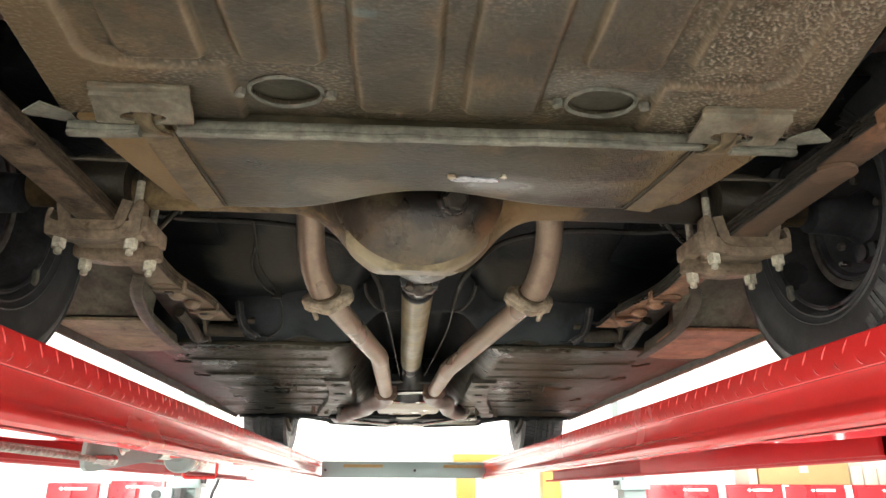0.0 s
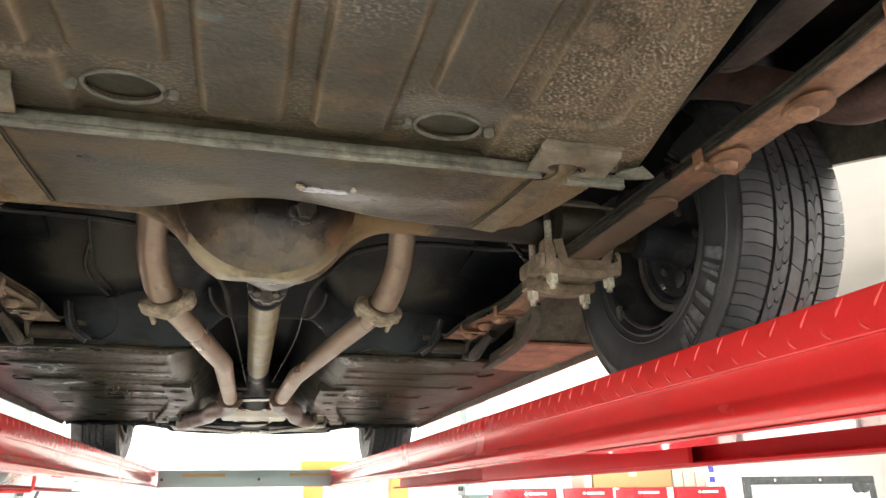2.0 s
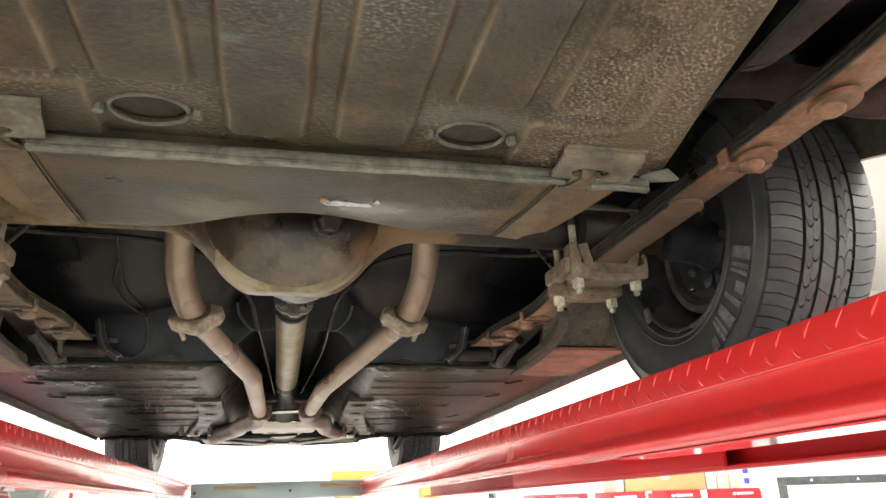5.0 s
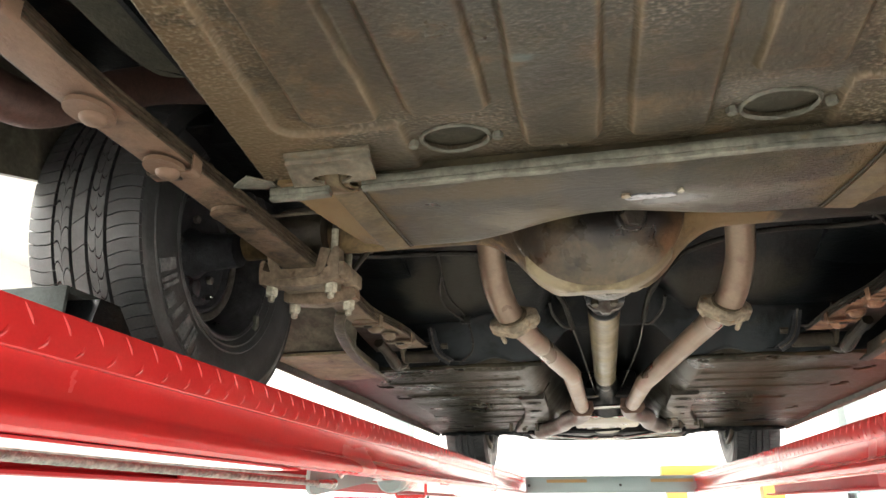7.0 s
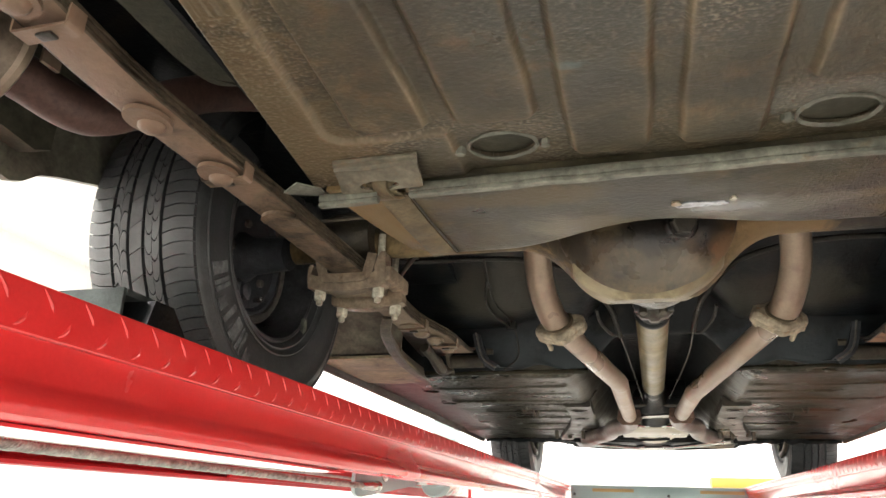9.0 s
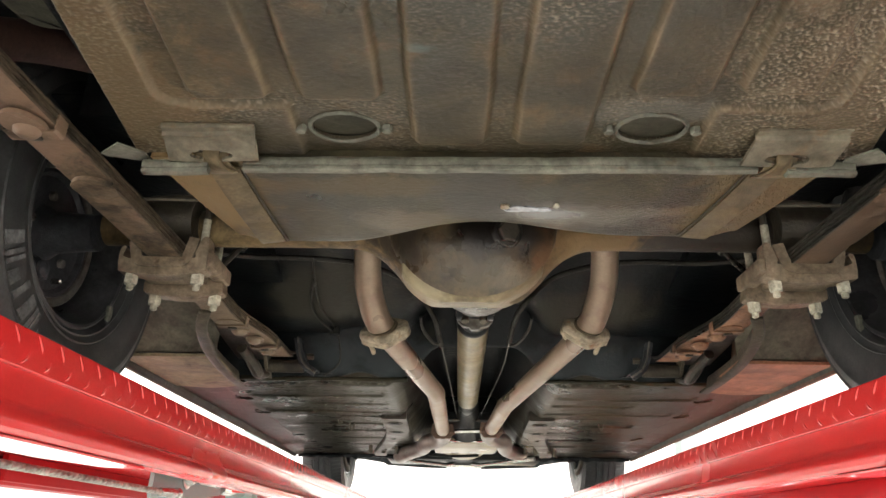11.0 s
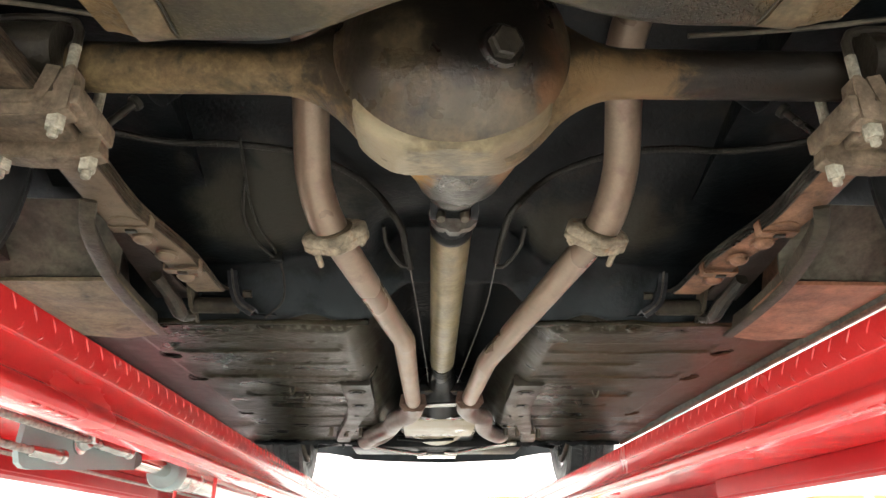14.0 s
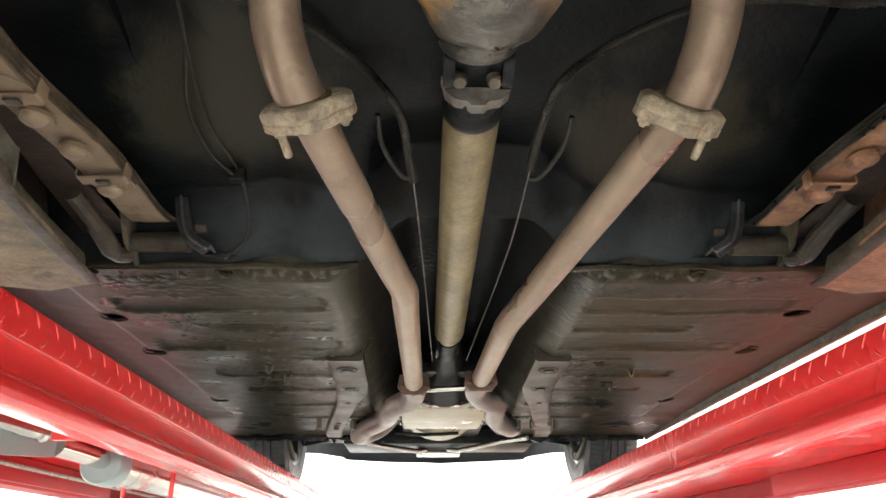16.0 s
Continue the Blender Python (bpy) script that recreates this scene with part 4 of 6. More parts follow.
for ox in OVALS:
    ring = [(ox + 0.0425 * math.cos(a), 0.772 + 0.0315 * math.sin(a), panel_z(ox + 0.045 * math.cos(a), 0.772 + 0.0335 * math.sin(a)) - 0.0006 + 0.0008 * math.sin(3 * a + ox * 9)) for a in span(0, 2 * math.pi, 40)]
    bm = bmesh.new()
    tube(bm, ring, 0.0028, 8, False, 0.5)
    part("oval_rim", bm, M_SEALER, tank, "grey sealed rim of an oval hole")
    bm = bmesh.new()
    lathe(bm, [(0, 0.001), (0, 1.0), (0.010, 1.0)], (0, 0, 0), (0, 0, 1), 32)
    for v in bm.verts:
        v.co = Vector((ox + v.co.x * 0.047, 0.772 + v.co.y * 0.034, 1.9745 + v.co.z))
    part("oval_plug", bm, M_BODY, tank)
    for bx in (ox - 0.053, ox + 0.053):
        part("screw", hexagon(bmesh.new(), (bx, 0.770, panel_z(bx, 0.770) + 0.001), 0.0068, 0.009), M_SEALER, tank)
part("rivet", hexagon(bmesh.new(), (-0.06, 0.806, panel_z(-0.06, 0.806) + 0.001), 0.005, 0.007), M_FRAME, tank)


def lip(x0, x1, y, z, tall, seed):
    """A crimped seam: a folded band with a hem line along its lower third, dented and split here and there."""
    bm = bmesh.new()
    n, rings = 90, []
    for k in range(n + 1):
        x = x0 + (x1 - x0) * k / n
        dent = 0.0022 * noise.noise((x * 9, seed, 0)) + 0.0012 * noise.noise((x * 31, seed, 4))
        zz = z + 0.007 * x + 0.0020 * noise.noise((x * 13, seed, 5))
        h = tall * (1 + 0.10 * noise.noise((x * 17, seed, 3)))
        split = 0.0026 * bell(noise.noise((x * 14, seed, 8)), 0.25, 0.05)
        prof = [(0.005, 1.0), (-0.002, 1.0), (-0.0060, 0.80), (-0.0075, 0.2), (-0.0070, -0.28), (-0.0052 + split, -0.34), (-0.0050 + split, -0.42), (-0.0072, -0.50), (-0.0070, -0.85), (-0.0040, -1.0), (0.003, -0.95), (0.006, -0.4)]
        rings.append([bm.verts.new((x, y + a + dent, zz + b * h)) for a, b in prof])
    m = len(rings[0])
    for a, b in zip(rings, rings[1:]):
        for q in range(m):
            bm.faces.new((a[q], a[(q + 1) % m], b[(q + 1) % m], b[q]))
    bm.faces.new(rings[0][::-1])
    bm.faces.new(rings[-1])
    return bm


part("seam_flange", lip(-0.325, 0.325, 0.818, 1.9400, 0.0108, 1), M_SEALER, tank, "grey crimped seam flange", 50)
part("seam_flange", lip(-0.452, -0.368, 0.815, 1.9345, 0.0105, 2), M_SEALER, tank, "grey crimped seam flange", 50)
part("seam_flange", lip(0.360, 0.445, 0.816, 1.9330, 0.0095, 3), M_SEALER, tank, "grey crimped seam flange", 50)
for s in (-1, 1):
    bm = bmesh.new()
    e = 0.446 if s < 0 else 0.430
    prism(bm, [(s * e, 0.800), (s * e, 0.822), (s * (e + 0.052), 0.806), (s * (e + 0.056), 0.800), (s * (e + 0.025), 0.775)], "z", 1.942, 1.9445)
    part("seam_corner", bm, M_SEALER, tank, "bent grey corner of the seam")
    x0, x1 = (-0.416, -0.303) if s < 0 else (0.300, 0.412)
    prof = [(0.7530, 1.9590), (0.7535, 1.9535), (0.7610, 1.9520), (0.7625, 1.9465), (0.767, 1.9450), (0.773, 1.9438), (0.779, 1.9425), (0.785, 1.9408), (0.790, 1.9390), (0.795, 1.9368), (0.800, 1.9350), (0.8045, 1.9345), (0.8065, 1.9365)]
    prof = [(p.x, p.y) for p in smooth_path([(a, b, 0) for a, b in prof], 3)]
    xs = span(x0, x1, 90)
    bm = bmesh.new()
    rows = []
    for j, (yy, zz) in enumerate(prof):
        lean = 0.006 * (1 - (yy - 0.748) / 0.06)
        rows.append([bm.verts.new((x + lean, yy + 0.0020 * noise.noise((x * 30, j * 0.07, s)), zz + 0.0016 * noise.noise((x * 25, j * 0.1, 4)))) for x in xs])
    mid_ = (x0 + x1) / 2 - 0.002 if s < 0 else (x0 + x1) / 2 - 0.004
    fs = []
    for j in range(len(prof) - 1):
        for i in range(90):
            c, cy_ = (xs[i] + xs[i + 1]) / 2 - mid_, (prof[j][0] + prof[j + 1][0]) / 2
            if (c / 0.027) ** 2 + ((cy_ - 0.7935) / 0.0070) ** 2 < 1 or (abs(c) < 0.012 and cy_ > 0.7935):
                continue
            fs.append(bm.faces.new((rows[j][i], rows[j][i + 1], rows[j + 1][i + 1], rows[j + 1][i])))
    for v in [v for r_ in rows for v in r_ if not v.link_faces]:
        bm.verts.remove(v)
    g = bmesh.ops.extrude_face_region(bm, geom=fs)["geom"]
    for v in g:
        if isinstance(v, bmesh.types.BMVert):
            v.co.z += 0.004
            v.co.y += 0.001
    part("slot_shade", box(bmesh.new(), (mid_ - 0.032, 0.782, 1.9500), (mid_ + 0.032, 0.806, 1.9515)), M_BLACK, tank)
    part("strap_bracket", bm, M_BRACKET, tank, "folded steel bracket with a keyhole slot for the tank strap", 30)


def tank_front_edge(x):
    notch = 0.5 + 0.5 * math.cos(math.pi * min(1, abs(x + 0.01) / 0.25))
    return 1.127 - 0.085 * notch - 0.036 * ease(x, -0.05, 0.22) * (1 - 0.8 * notch)


TZ = 1.9525
bm = bmesh.new()
rows = []
for i, x in enumerate(span(-0.452, 0.432, 110)):
    yf = tank_front_edge(x * 0.93)
    col = []
    edge = ease(abs(x + 0.010), 0.39, 0.44)
    for k, t in enumerate(span(0, 1, 24)):
        y = 0.826 + (yf - 0.03 - 0.826) * t
        z = TZ - 0.003 * math.sin(math.pi * t) + 0.0015 * noise.noise((x * 7, y * 7, 2)) + 0.010 * edge * t
        z += 0.0007 * ease(x, 0.05, 0.3) * noise.noise((x * 80, y * 80, 2))
        col.append((x * (1 - 0.085 * t), y, z))
    for a in span(0, 90, 8)[1:]:
        col.append((x * 0.915, yf - 0.03 + 0.03 * math.sin(radians(a)), TZ + 0.03 + 0.010 * edge - 0.03 * math.cos(radians(a))))
    col.append((x * 0.915, yf + 0.01, 2.18))
    col.append((x * 0.915, 0.826, 2.2))
    rows.append([bm.verts.new(c) for c in col])
for a, b in zip(rows, rows[1:]):
    for k in range(len(a)):
        bm.faces.new((a[k], a[(k + 1) % len(a)], b[(k + 1) % len(b)], b[k]))
bm.faces.new(rows[0][::-1])
bm.faces.new(rows[-1])
tank2 = part("fuel_tank", bm, M_TANK_FRONT, car, "brown fuel tank with a scraped bare patch")
for s, xa, xb in ((-1, -0.361, -0.352), (1, 0.350, 0.322)):
    pts = [(xa, 0.800, 1.945), (xa, 0.808, 1.9365), (xa * 0.998, 0.818, 1.934), (xa * 0.995, 0.832, 1.938)] + [(xa + (xb - xa) * t, 0.85 + t * (tank_front_edge(xb) - 0.035 - 0.85), TZ - 0.0055 - 0.003 * math.sin(math.pi * t)) for t in span(0, 1, 8)]
    yf = tank_front_edge(xb)
    pts += [(xb, yf - 0.014, TZ + 0.005), (xb, yf + 0.004, TZ + 0.03), (xb, yf + 0.012, 2.06), (xb, yf + 0.012, 2.15)]
    bm = bmesh.new()
    sweep(bm, smooth_path(pts, 4), [(-0.020, -0.0015), (0.020, -0.0015), (0.020, 0.0015), (-0.020, 0.0015)])
    part("tank_strap", bm, M_STRAP, tank2, "rusty steel tank strap")
    off = -s * 0.023
    part("strap_padding", tube(bmesh.new(), [(p[0] + off, p[1], p[2] + 0.0025) for p in smooth_path(pts[4:-3], 4)], 0.0014, 8), M_RAIL, tank2, "thin black rubber padding")
for hx, mid_, tw in ((-0.361, -0.3615, 0.004), (0.350, 0.352, -0.006)):
    bm = bmesh.new()
    pts = smooth_path([(hx, 0.850, 1.9440), (hx, 0.834, 1.9385), (hx + tw * 0.5, 0.820, 1.9335), (mid_ + tw * 0.5, 0.808, 1.9335), (mid_, 0.801, 1.9375), (mid_, 0.796, 1.9440), (mid_, 0.790, 1.9520)], 5)
    rings = []
    for i, (p, sd, up) in enumerate(frames_along(pts)):
        t = i / (len(pts) - 1)
        w_, a0 = 0.020 - 0.009 * ease(t, 0.15, 0.6), 0.35 * math.sin(math.pi * ease(t, 0.1, 0.9)) * (1 if tw > 0 else -1)
        sd2, up2 = sd * math.cos(a0) + up * math.sin(a0), up * math.cos(a0) - sd * math.sin(a0)
        rings.append([bm.verts.new(p + sd2 * q * w_ + up2 * h_) for q, h_ in ((-1, -0.0015), (-0.6, -0.003), (0.6, -0.003), (1, -0.0015), (1, 0.0015), (-1, 0.0015))])
    for a, b in zip(rings, rings[1:]):
        for q in range(6):
            bm.faces.new((a[q], a[(q + 1) % 6], b[(q + 1) % 6], b[q]))
    bm.faces.new(rings[0][::-1])
    bm.faces.new(rings[-1])
    part("strap_hook", bm, M_STRAP, tank2, "twisted rusty strap end", 50)


def splotch(name, cx, cy, w, h, mat, label, seed, z=0.0):
    bm = bmesh.new()
    ring = []
    for k in range(32):
        a = 2 * math.pi * k / 32
        q = 1 + 0.45 * noise.noise((math.cos(a) * 2, math.sin(a) * 2, seed))
        x, y = cx + w * q * math.cos(a), cy + h * q * math.sin(a)
        t = (y - 0.826) / (tank_front_edge(x) - 0.03 - 0.826)
        ring.append(bm.verts.new((x, y, TZ - 0.003 * math.sin(math.pi * min(1, max(0, t))) - 0.0018 - z)))
    bm.faces.new(ring)
    g = bmesh.ops.extrude_face_region(bm, geom=bm.faces[:])["geom"]
    for v in g:
        if isinstance(v, bmesh.types.BMVert):
            v.co.z += 0.004
    part(name, bm, mat, tank2, label)


splotch("bare_scrape", 0.042, 0.966, 0.028, 0.0085, M_SCRAPE, "shiny scraped bare metal patch", 8)
splotch("bare_scrape", 0.074, 0.967, 0.012, 0.006, M_SCRAPE, "shiny scraped bare metal patch", 3)
splotch("rust_spot", 0.018, 0.957, 0.007, 0.007, M_FLANGE, "small orange rust spot", 5, 0.001)
splotch("paint_chip", 0.092, 0.952, 0.0045, 0.006, M_NUT, "small pale paint chip", 6, 0.001)

# rear axle: a banjo housing whose tubes flow into the round bowl
DX = -0.022


def banjo(x):
    """Half height of the housing and how much of the bowl's depth it has at x."""
    d = abs(x - DX)
    if d < 0.135:
        r = math.sqrt(0.1685 ** 2 - d * d)
    else:
        r = 0.036 + 0.0648 * max(0.0, (0.236 - d) / 0.101) ** 2
    return r, 1 - ease(d, 0.12, 0.27)


def bowl_low(x, y):
    """The bowl's underside is flattened and rises towards the pinion."""
    return 1.917 - 0.22 * (1.345 - y) + 0.9 * max(0.0, abs(x - DX) - 0.05) ** 2


bm = bmesh.new()
seg, rings = 56, []
for x in span(-0.74, 0.74, 190):
    r, deep = banjo(x)
    ring = []
    for k in range(seg):
        a = 2 * math.pi * k / seg
        rough = 1 + 0.012 * noise.noise((x * 14, math.cos(a) * 2, math.sin(a) * 2))
        y, z = AY + 0.008 + math.cos(a) * (0.034 + 0.030 * deep) * rough, AZ + math.sin(a) * r * rough
        ring.append(bm.verts.new((x, y, max(z, bowl_low(x, y) + 0.004) if abs(x - DX) < 0.15 else z)))
    rings.append(ring)
for a, b in zip(rings, rings[1:]):
    for k in range(seg):
        bm.faces.new((a[k], a[(k + 1) % seg], b[(k + 1) % seg], b[k]))
bm.faces.new(rings[0][::-1])
bm.faces.new(rings[-1])
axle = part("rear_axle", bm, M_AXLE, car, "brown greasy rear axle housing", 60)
bm = bmesh.new()
lathe(bm, [(-0.060, 0.160), (-0.066, 0.158), (-0.0715, 0.153), (-0.0755, 0.149), (-0.0805, 0.144), (-0.089, 0.137), (-0.099, 0.127), (-0.110, 0.114), (-0.120, 0.096), (-0.127, 0.074), (-0.132, 0.045), (-0.134, 0.001)], (DX, AY + 0.010, AZ), (0, 1, 0), 72)
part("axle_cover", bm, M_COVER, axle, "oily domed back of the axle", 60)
bm = bmesh.new()
lathe(bm, [(-0.066, 0.150), (-0.0655, 0.158), (-0.062, 0.1645), (-0.055, 0.1685), (-0.045, 0.1695), (0.0, 0.167), (0.030, 0.163), (0.044, 0.160), (0.050, 0.154), (0.052, 0.13)], (DX - 0.004, AY + 0.008, AZ), (0, 1, 0), 96)
for v in bm.verts:
    v.co += Vector((noise.noise(v.co * 12), 0, noise.noise(v.co * 12 + Vector((7, 0, 0))))) * 0.0022
    if v.co.y > 1.235:
        v.co.z = max(v.co.z, bowl_low(v.co.x, v.co.y))
    wide = ease(abs(v.co.x - DX), 0.128, 0.150)
    v.co.x -= math.copysign(0.022 * wide, v.co.x - DX)
    v.co.y += wide * (AY + 0.008 - v.co.y) * 0.35
part("axle_ring", bm, M_DIFF, axle, "pale tan band round the axle bowl", 60)
part("drain_boss", lathe(bmesh.new(), [(-0.02, 0.036), (0.004, 0.029), (0.008, 0.025)], (0.037, 1.178, 2.006), (0.3, -1, -0.28), 24), M_COVER, axle)
part("drain_plug", hexagon(bmesh.new(), (0.037, 1.174, 2.005), 0.021, 0.020, (0.3, -1, -0.28)), M_RAIL, axle, "dark oily drain plug")
bm = bmesh.new()
lathe(bm, [(-0.02, 0.112), (0.012, 0.112), (0.016, 0.101), (0.05, 0.093), (0.09, 0.087), (0.13, 0.080), (0.155, 0.073), (0.166, 0.068), (0.170, 0.054), (0.185, 0.050)], (DX + 0.015, AY + 0.062, 2.040), (0.03, 1, -0.16), 40)
for v in bm.verts:
    v.co.x += (v.co.x + 0.004) * 0.30 * (1 - ease(v.co.y, 1.38, 1.51))
    v.co += Vector((noise.noise(v.co * 22), 0, noise.noise(v.co * 22 + Vector((5, 0, 0))))) * 0.006
nose = part("pinion_carrier", bm, M_PINION, axle, "grey and orange cast pinion nose", 50)
bm = bmesh.new()
lathe(bm, [(0, 0.046), (0.006, 0.051), (0.018, 0.050), (0.022, 0.04)], (-0.008, 1.533, 2.010), (0.03, 1, -0.16), 40)
part("seal_flange", bm, M_PINION, nose)
# driveshaft with its joint
S0, S1 = Vector((-0.009, 1.64, 1.981)), Vector((-0.001, 2.74, 1.981))
d_ = (S1 - S0).normalized()
bm = bmesh.new()
lathe(bm, [(0, 0.030), (0.008, 0.0385), (1.02, 0.0385), (1.03, 0.0385), (1.05, 0.030), (1.10, 0.026)], S0, d_, 40)
shaft = part("driveshaft", bm, M_SHAFT, car, "tan painted driveshaft")
part("weld_ring", lathe(bmesh.new(), [(-0.003, 0.030), (0.006, 0.0395), (0.012, 0.0408), (0.020, 0.0408), (0.025, 0.0388)], S0, d_, 40), M_BLACK, shaft)
bm = box(bmesh.new(), (-0.036, 1.548, 1.972), (0.022, 1.612, 2.02), 0.010)
lathe(bm, [(0, 0.030), (0.03, 0.034), (0.036, 0.034)], S0 - d_ * 0.034, d_, 28)
part("yoke", bm, M_BLACK, shaft, "dark joint yoke")
for x0 in (-0.049, 0.022):
    bm = bmesh.new()
    ear = smooth_path([(1.552, 2.02, 0), (1.554, 1.985, 0), (1.566, 1.968, 0), (1.584, 1.963, 0), (1.600, 1.968, 0), (1.610, 1.985, 0), (1.606, 2.02, 0)], 4)
    prism(bm, [(p.x, p.y) for p in ear], "x", x0, x0 + 0.013)
    part("yoke_ear", bm, M_BLACK, shaft, "dark joint ear")
for bx in (-0.030, 0.012):
    part("joint_bolt", lathe(bmesh.new(), [(0, 0.0090), (0.015, 0.0090), (0.018, 0.007)], (bx, 1.582, 1.972), (0, -0.45, -0.9), 18), M_FRAME, shaft)
bm = bmesh.new()
prism(bm, [(-0.052, 1.990), (-0.046, 1.966), (-0.034, 1.955), (-0.020, 1.952), (-0.014, 1.946), (0.002, 1.946), (0.008, 1.952), (0.022, 1.955), (0.034, 1.966), (0.040, 1.990)], "y", 1.604, 1.622)
part("joint_strap", bm, M_DRUM_LIP, shaft, "worn steel joint strap", 50)
part("slip_yoke", lathe(bmesh.new(), [(0, 0.03), (0.05, 0.034), (0.06, 0.028), (0.20, 0.026)], S0 + d_ * 1.09, d_, 24), M_BLACK, shaft)

# leaf springs, plates and bolts
def leaf_spring(s, mat):
    def line(y, drop=0.0):
        x = 0.590 - 0.012 * ease(y, 1.25, 1.55) - 0.036 * ease(y, 1.50, 1.80) + 0.012 * (1 - ease(y, 0.3, 1.25))
        z = 1.972 + 0.030 * (1 - ease(y, 0.25, 0.62)) - 0.024 * ease(y, 1.30, 1.62) + 0.03 * ease(y, 1.95, 2.10)
        return (s * x, y, z + drop)
    w = 0.032

    def leaf(y0, y1, k, name="leaf", mm=None):
        bm = bmesh.new()
        h0 = 0.0075 * k
        pts = [line(y, h0 + 0.0035) for y in span(y0, y1, 36)]
        sweep(bm, pts, [(-w, -0.0022), (-w + 0.003, -0.0030), (w - 0.003, -0.0030), (w, -0.0022), (w + 0.0006, 0), (w, 0.0022), (w - 0.002, 0.0028), (-w + 0.002, 0.0028), (-w, 0.0022), (-w - 0.0006, 0)])
        return bm
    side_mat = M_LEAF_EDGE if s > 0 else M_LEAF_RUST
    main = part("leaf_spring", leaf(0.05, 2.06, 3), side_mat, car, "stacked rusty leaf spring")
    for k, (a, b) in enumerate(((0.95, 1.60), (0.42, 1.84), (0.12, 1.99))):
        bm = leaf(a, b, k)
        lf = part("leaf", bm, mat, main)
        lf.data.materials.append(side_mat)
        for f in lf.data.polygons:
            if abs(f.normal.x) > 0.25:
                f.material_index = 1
    # bottom leaves end in rounded tips
    for y, k, dirn in ((0.96, 0, -1), (0.435, 1, -1), (1.59, 0, 1), (1.83, 1, 1)):
        bm = bmesh.new()
        x, _, z = line(y, 0.0075 * k + 0.0035)
        lathe(bm, [(-0.0042, 0.030), (-0.0036, 0.0318), (0.0030, 0.0318)], (x, y, z), (0, 0, 1), 28)
        part("leaf_tip", bm, mat, main)
    part("eye", lathe(bmesh.new(), [(-0.036, 0.026), (0.036, 0.026)], (s * 0.542, 2.06, 2.0), (1, 0, 0), 24), M_BLACK, main)
    # clips and pads
    for y, wide in ((0.80, 1), (0.47, 1), (1.60, 1), (1.80, 1)):
        x, _, z = line(y)
        bm = bmesh.new()
        h = 0.012 if y > 0.6 and y < 1.9 else 0.005
        o = [(-w - 0.0035, 0.001), (-w - 0.0025, -0.002), (-w, -0.004), (w, -0.004), (w + 0.0025, -0.002), (w + 0.0035, 0.001), (w + 0.0035, 0.021), (w + 0.001, 0.021), (w + 0.001, -0.001), (-w - 0.001, -0.001), (-w - 0.001, 0.021), (-w - 0.0035, 0.021)]
        prism(bm, [(x + a, z + b - 0.001) for a, b in o], "y", y - 0.011, y + 0.011)
        clip = part("spring_clip", bm, mat, main, "bent steel spring clip")
        part("slot_pin", box(bmesh.new(), (x - 0.008, y - 0.006, z - 0.0095), (x + 0.012, y + 0.006, z - 0.0055), 0.002), M_LEAF_EDGE, clip)
    for y in (0.63, 0.78, 0.42, 1.645, 1.725, 1.835):
        x, _, z = line(y)
        bm = bmesh.new()
        n = 28
        ring = [(x + (0.026 if y < 1.3 else 0.021) * math.cos(2 * math.pi * k / n), y + (0.034 if y < 1.3 else 0.025) * math.sin(2 * math.pi * k / n)) for k in range(n)]
        prism(bm, ring, "z", z - 0.0042, z + 0.002)
        pad = part("tip_pad", bm, mat, main, "rounded leaf tip pad")
        bm = bmesh.new()
        lathe(bm, [(0, 0.0170), (0.004, 0.0160), (0.008, 0.0115), (0.0095, 0.001)], (x, y + (0.008 if y < 1.3 else -0.006), z - 0.004), (0, 0, -1), 20)
        part("rivet", bm, mat, pad)
    # saddle plate: two cross bars with four bolts
    for yy, zz, xi, xo in ((1.250, 1.935, 0.53, 0.653), (1.335, 1.922, 0.523, 0.64)):
        bm = bmesh.new()
        if yy < 1.3:
            o = [(xi - 0.020, 0.018), (xi - 0.012, 0.009), (0.5 * (xi + xo), 0.001), (xo + 0.012, 0.009), (xo + 0.022, 0.018), (xo + 0.024, 0.050), (xo + 0.019, 0.060), (xo + 0.013, 0.057), (xo + 0.007, 0.036), (xi + 0.014, 0.036), (xi + 0.004, 0.050), (xi - 0.003, 0.074), (xi - 0.010, 0.080), (xi - 0.018, 0.072)]
        else:
            o = [(xi - 0.019, 0.020), (xi - 0.012, 0.009), (0.5 * (xi + xo), 0.001), (xo + 0.010, 0.009), (xo + 0.020, 0.020), (xo + 0.018, 0.036), (xo + 0.006, 0.042), (xi, 0.042), (xi - 0.014, 0.038)]
        ring = smooth_path([(s * a, zz + b, 0) for a, b in o + o[:1]], 4)[:-1]
        prism(bm, [(p.x, p.y) for p in ring], "y", yy - 0.014, yy + 0.014)
        inner = [(p.x, p.y) for p in ring]
        mx, my = s * 0.5 * (xi + xo), zz + 0.02
        prism(bm, [(mx + (a - mx) * 0.985, my + (b - my) * 0.93) for a, b in inner], "y", yy - 0.0162, yy + 0.0162)
        plate = part("spring_plate", bm, M_PLATE, main, "pale brown cast plate under the spring")
        for k, xx in enumerate((xi, xo)):
            bm = bmesh.new()
            hexagon(bm, (s * xx, yy, zz + 0.009), 0.0125, 0.020)
            nut = part("nut", bm, M_NUT, plate, "pale zinc nut")
            part("stud", lathe(bmesh.new(), [(0, 0.0065), (0.010, 0.0065), (0.012, 0.004)], (s * xx, yy, zz - 0.010), (0, 0, -1), 12), M_NUT, nut)
    bm = bmesh.new()
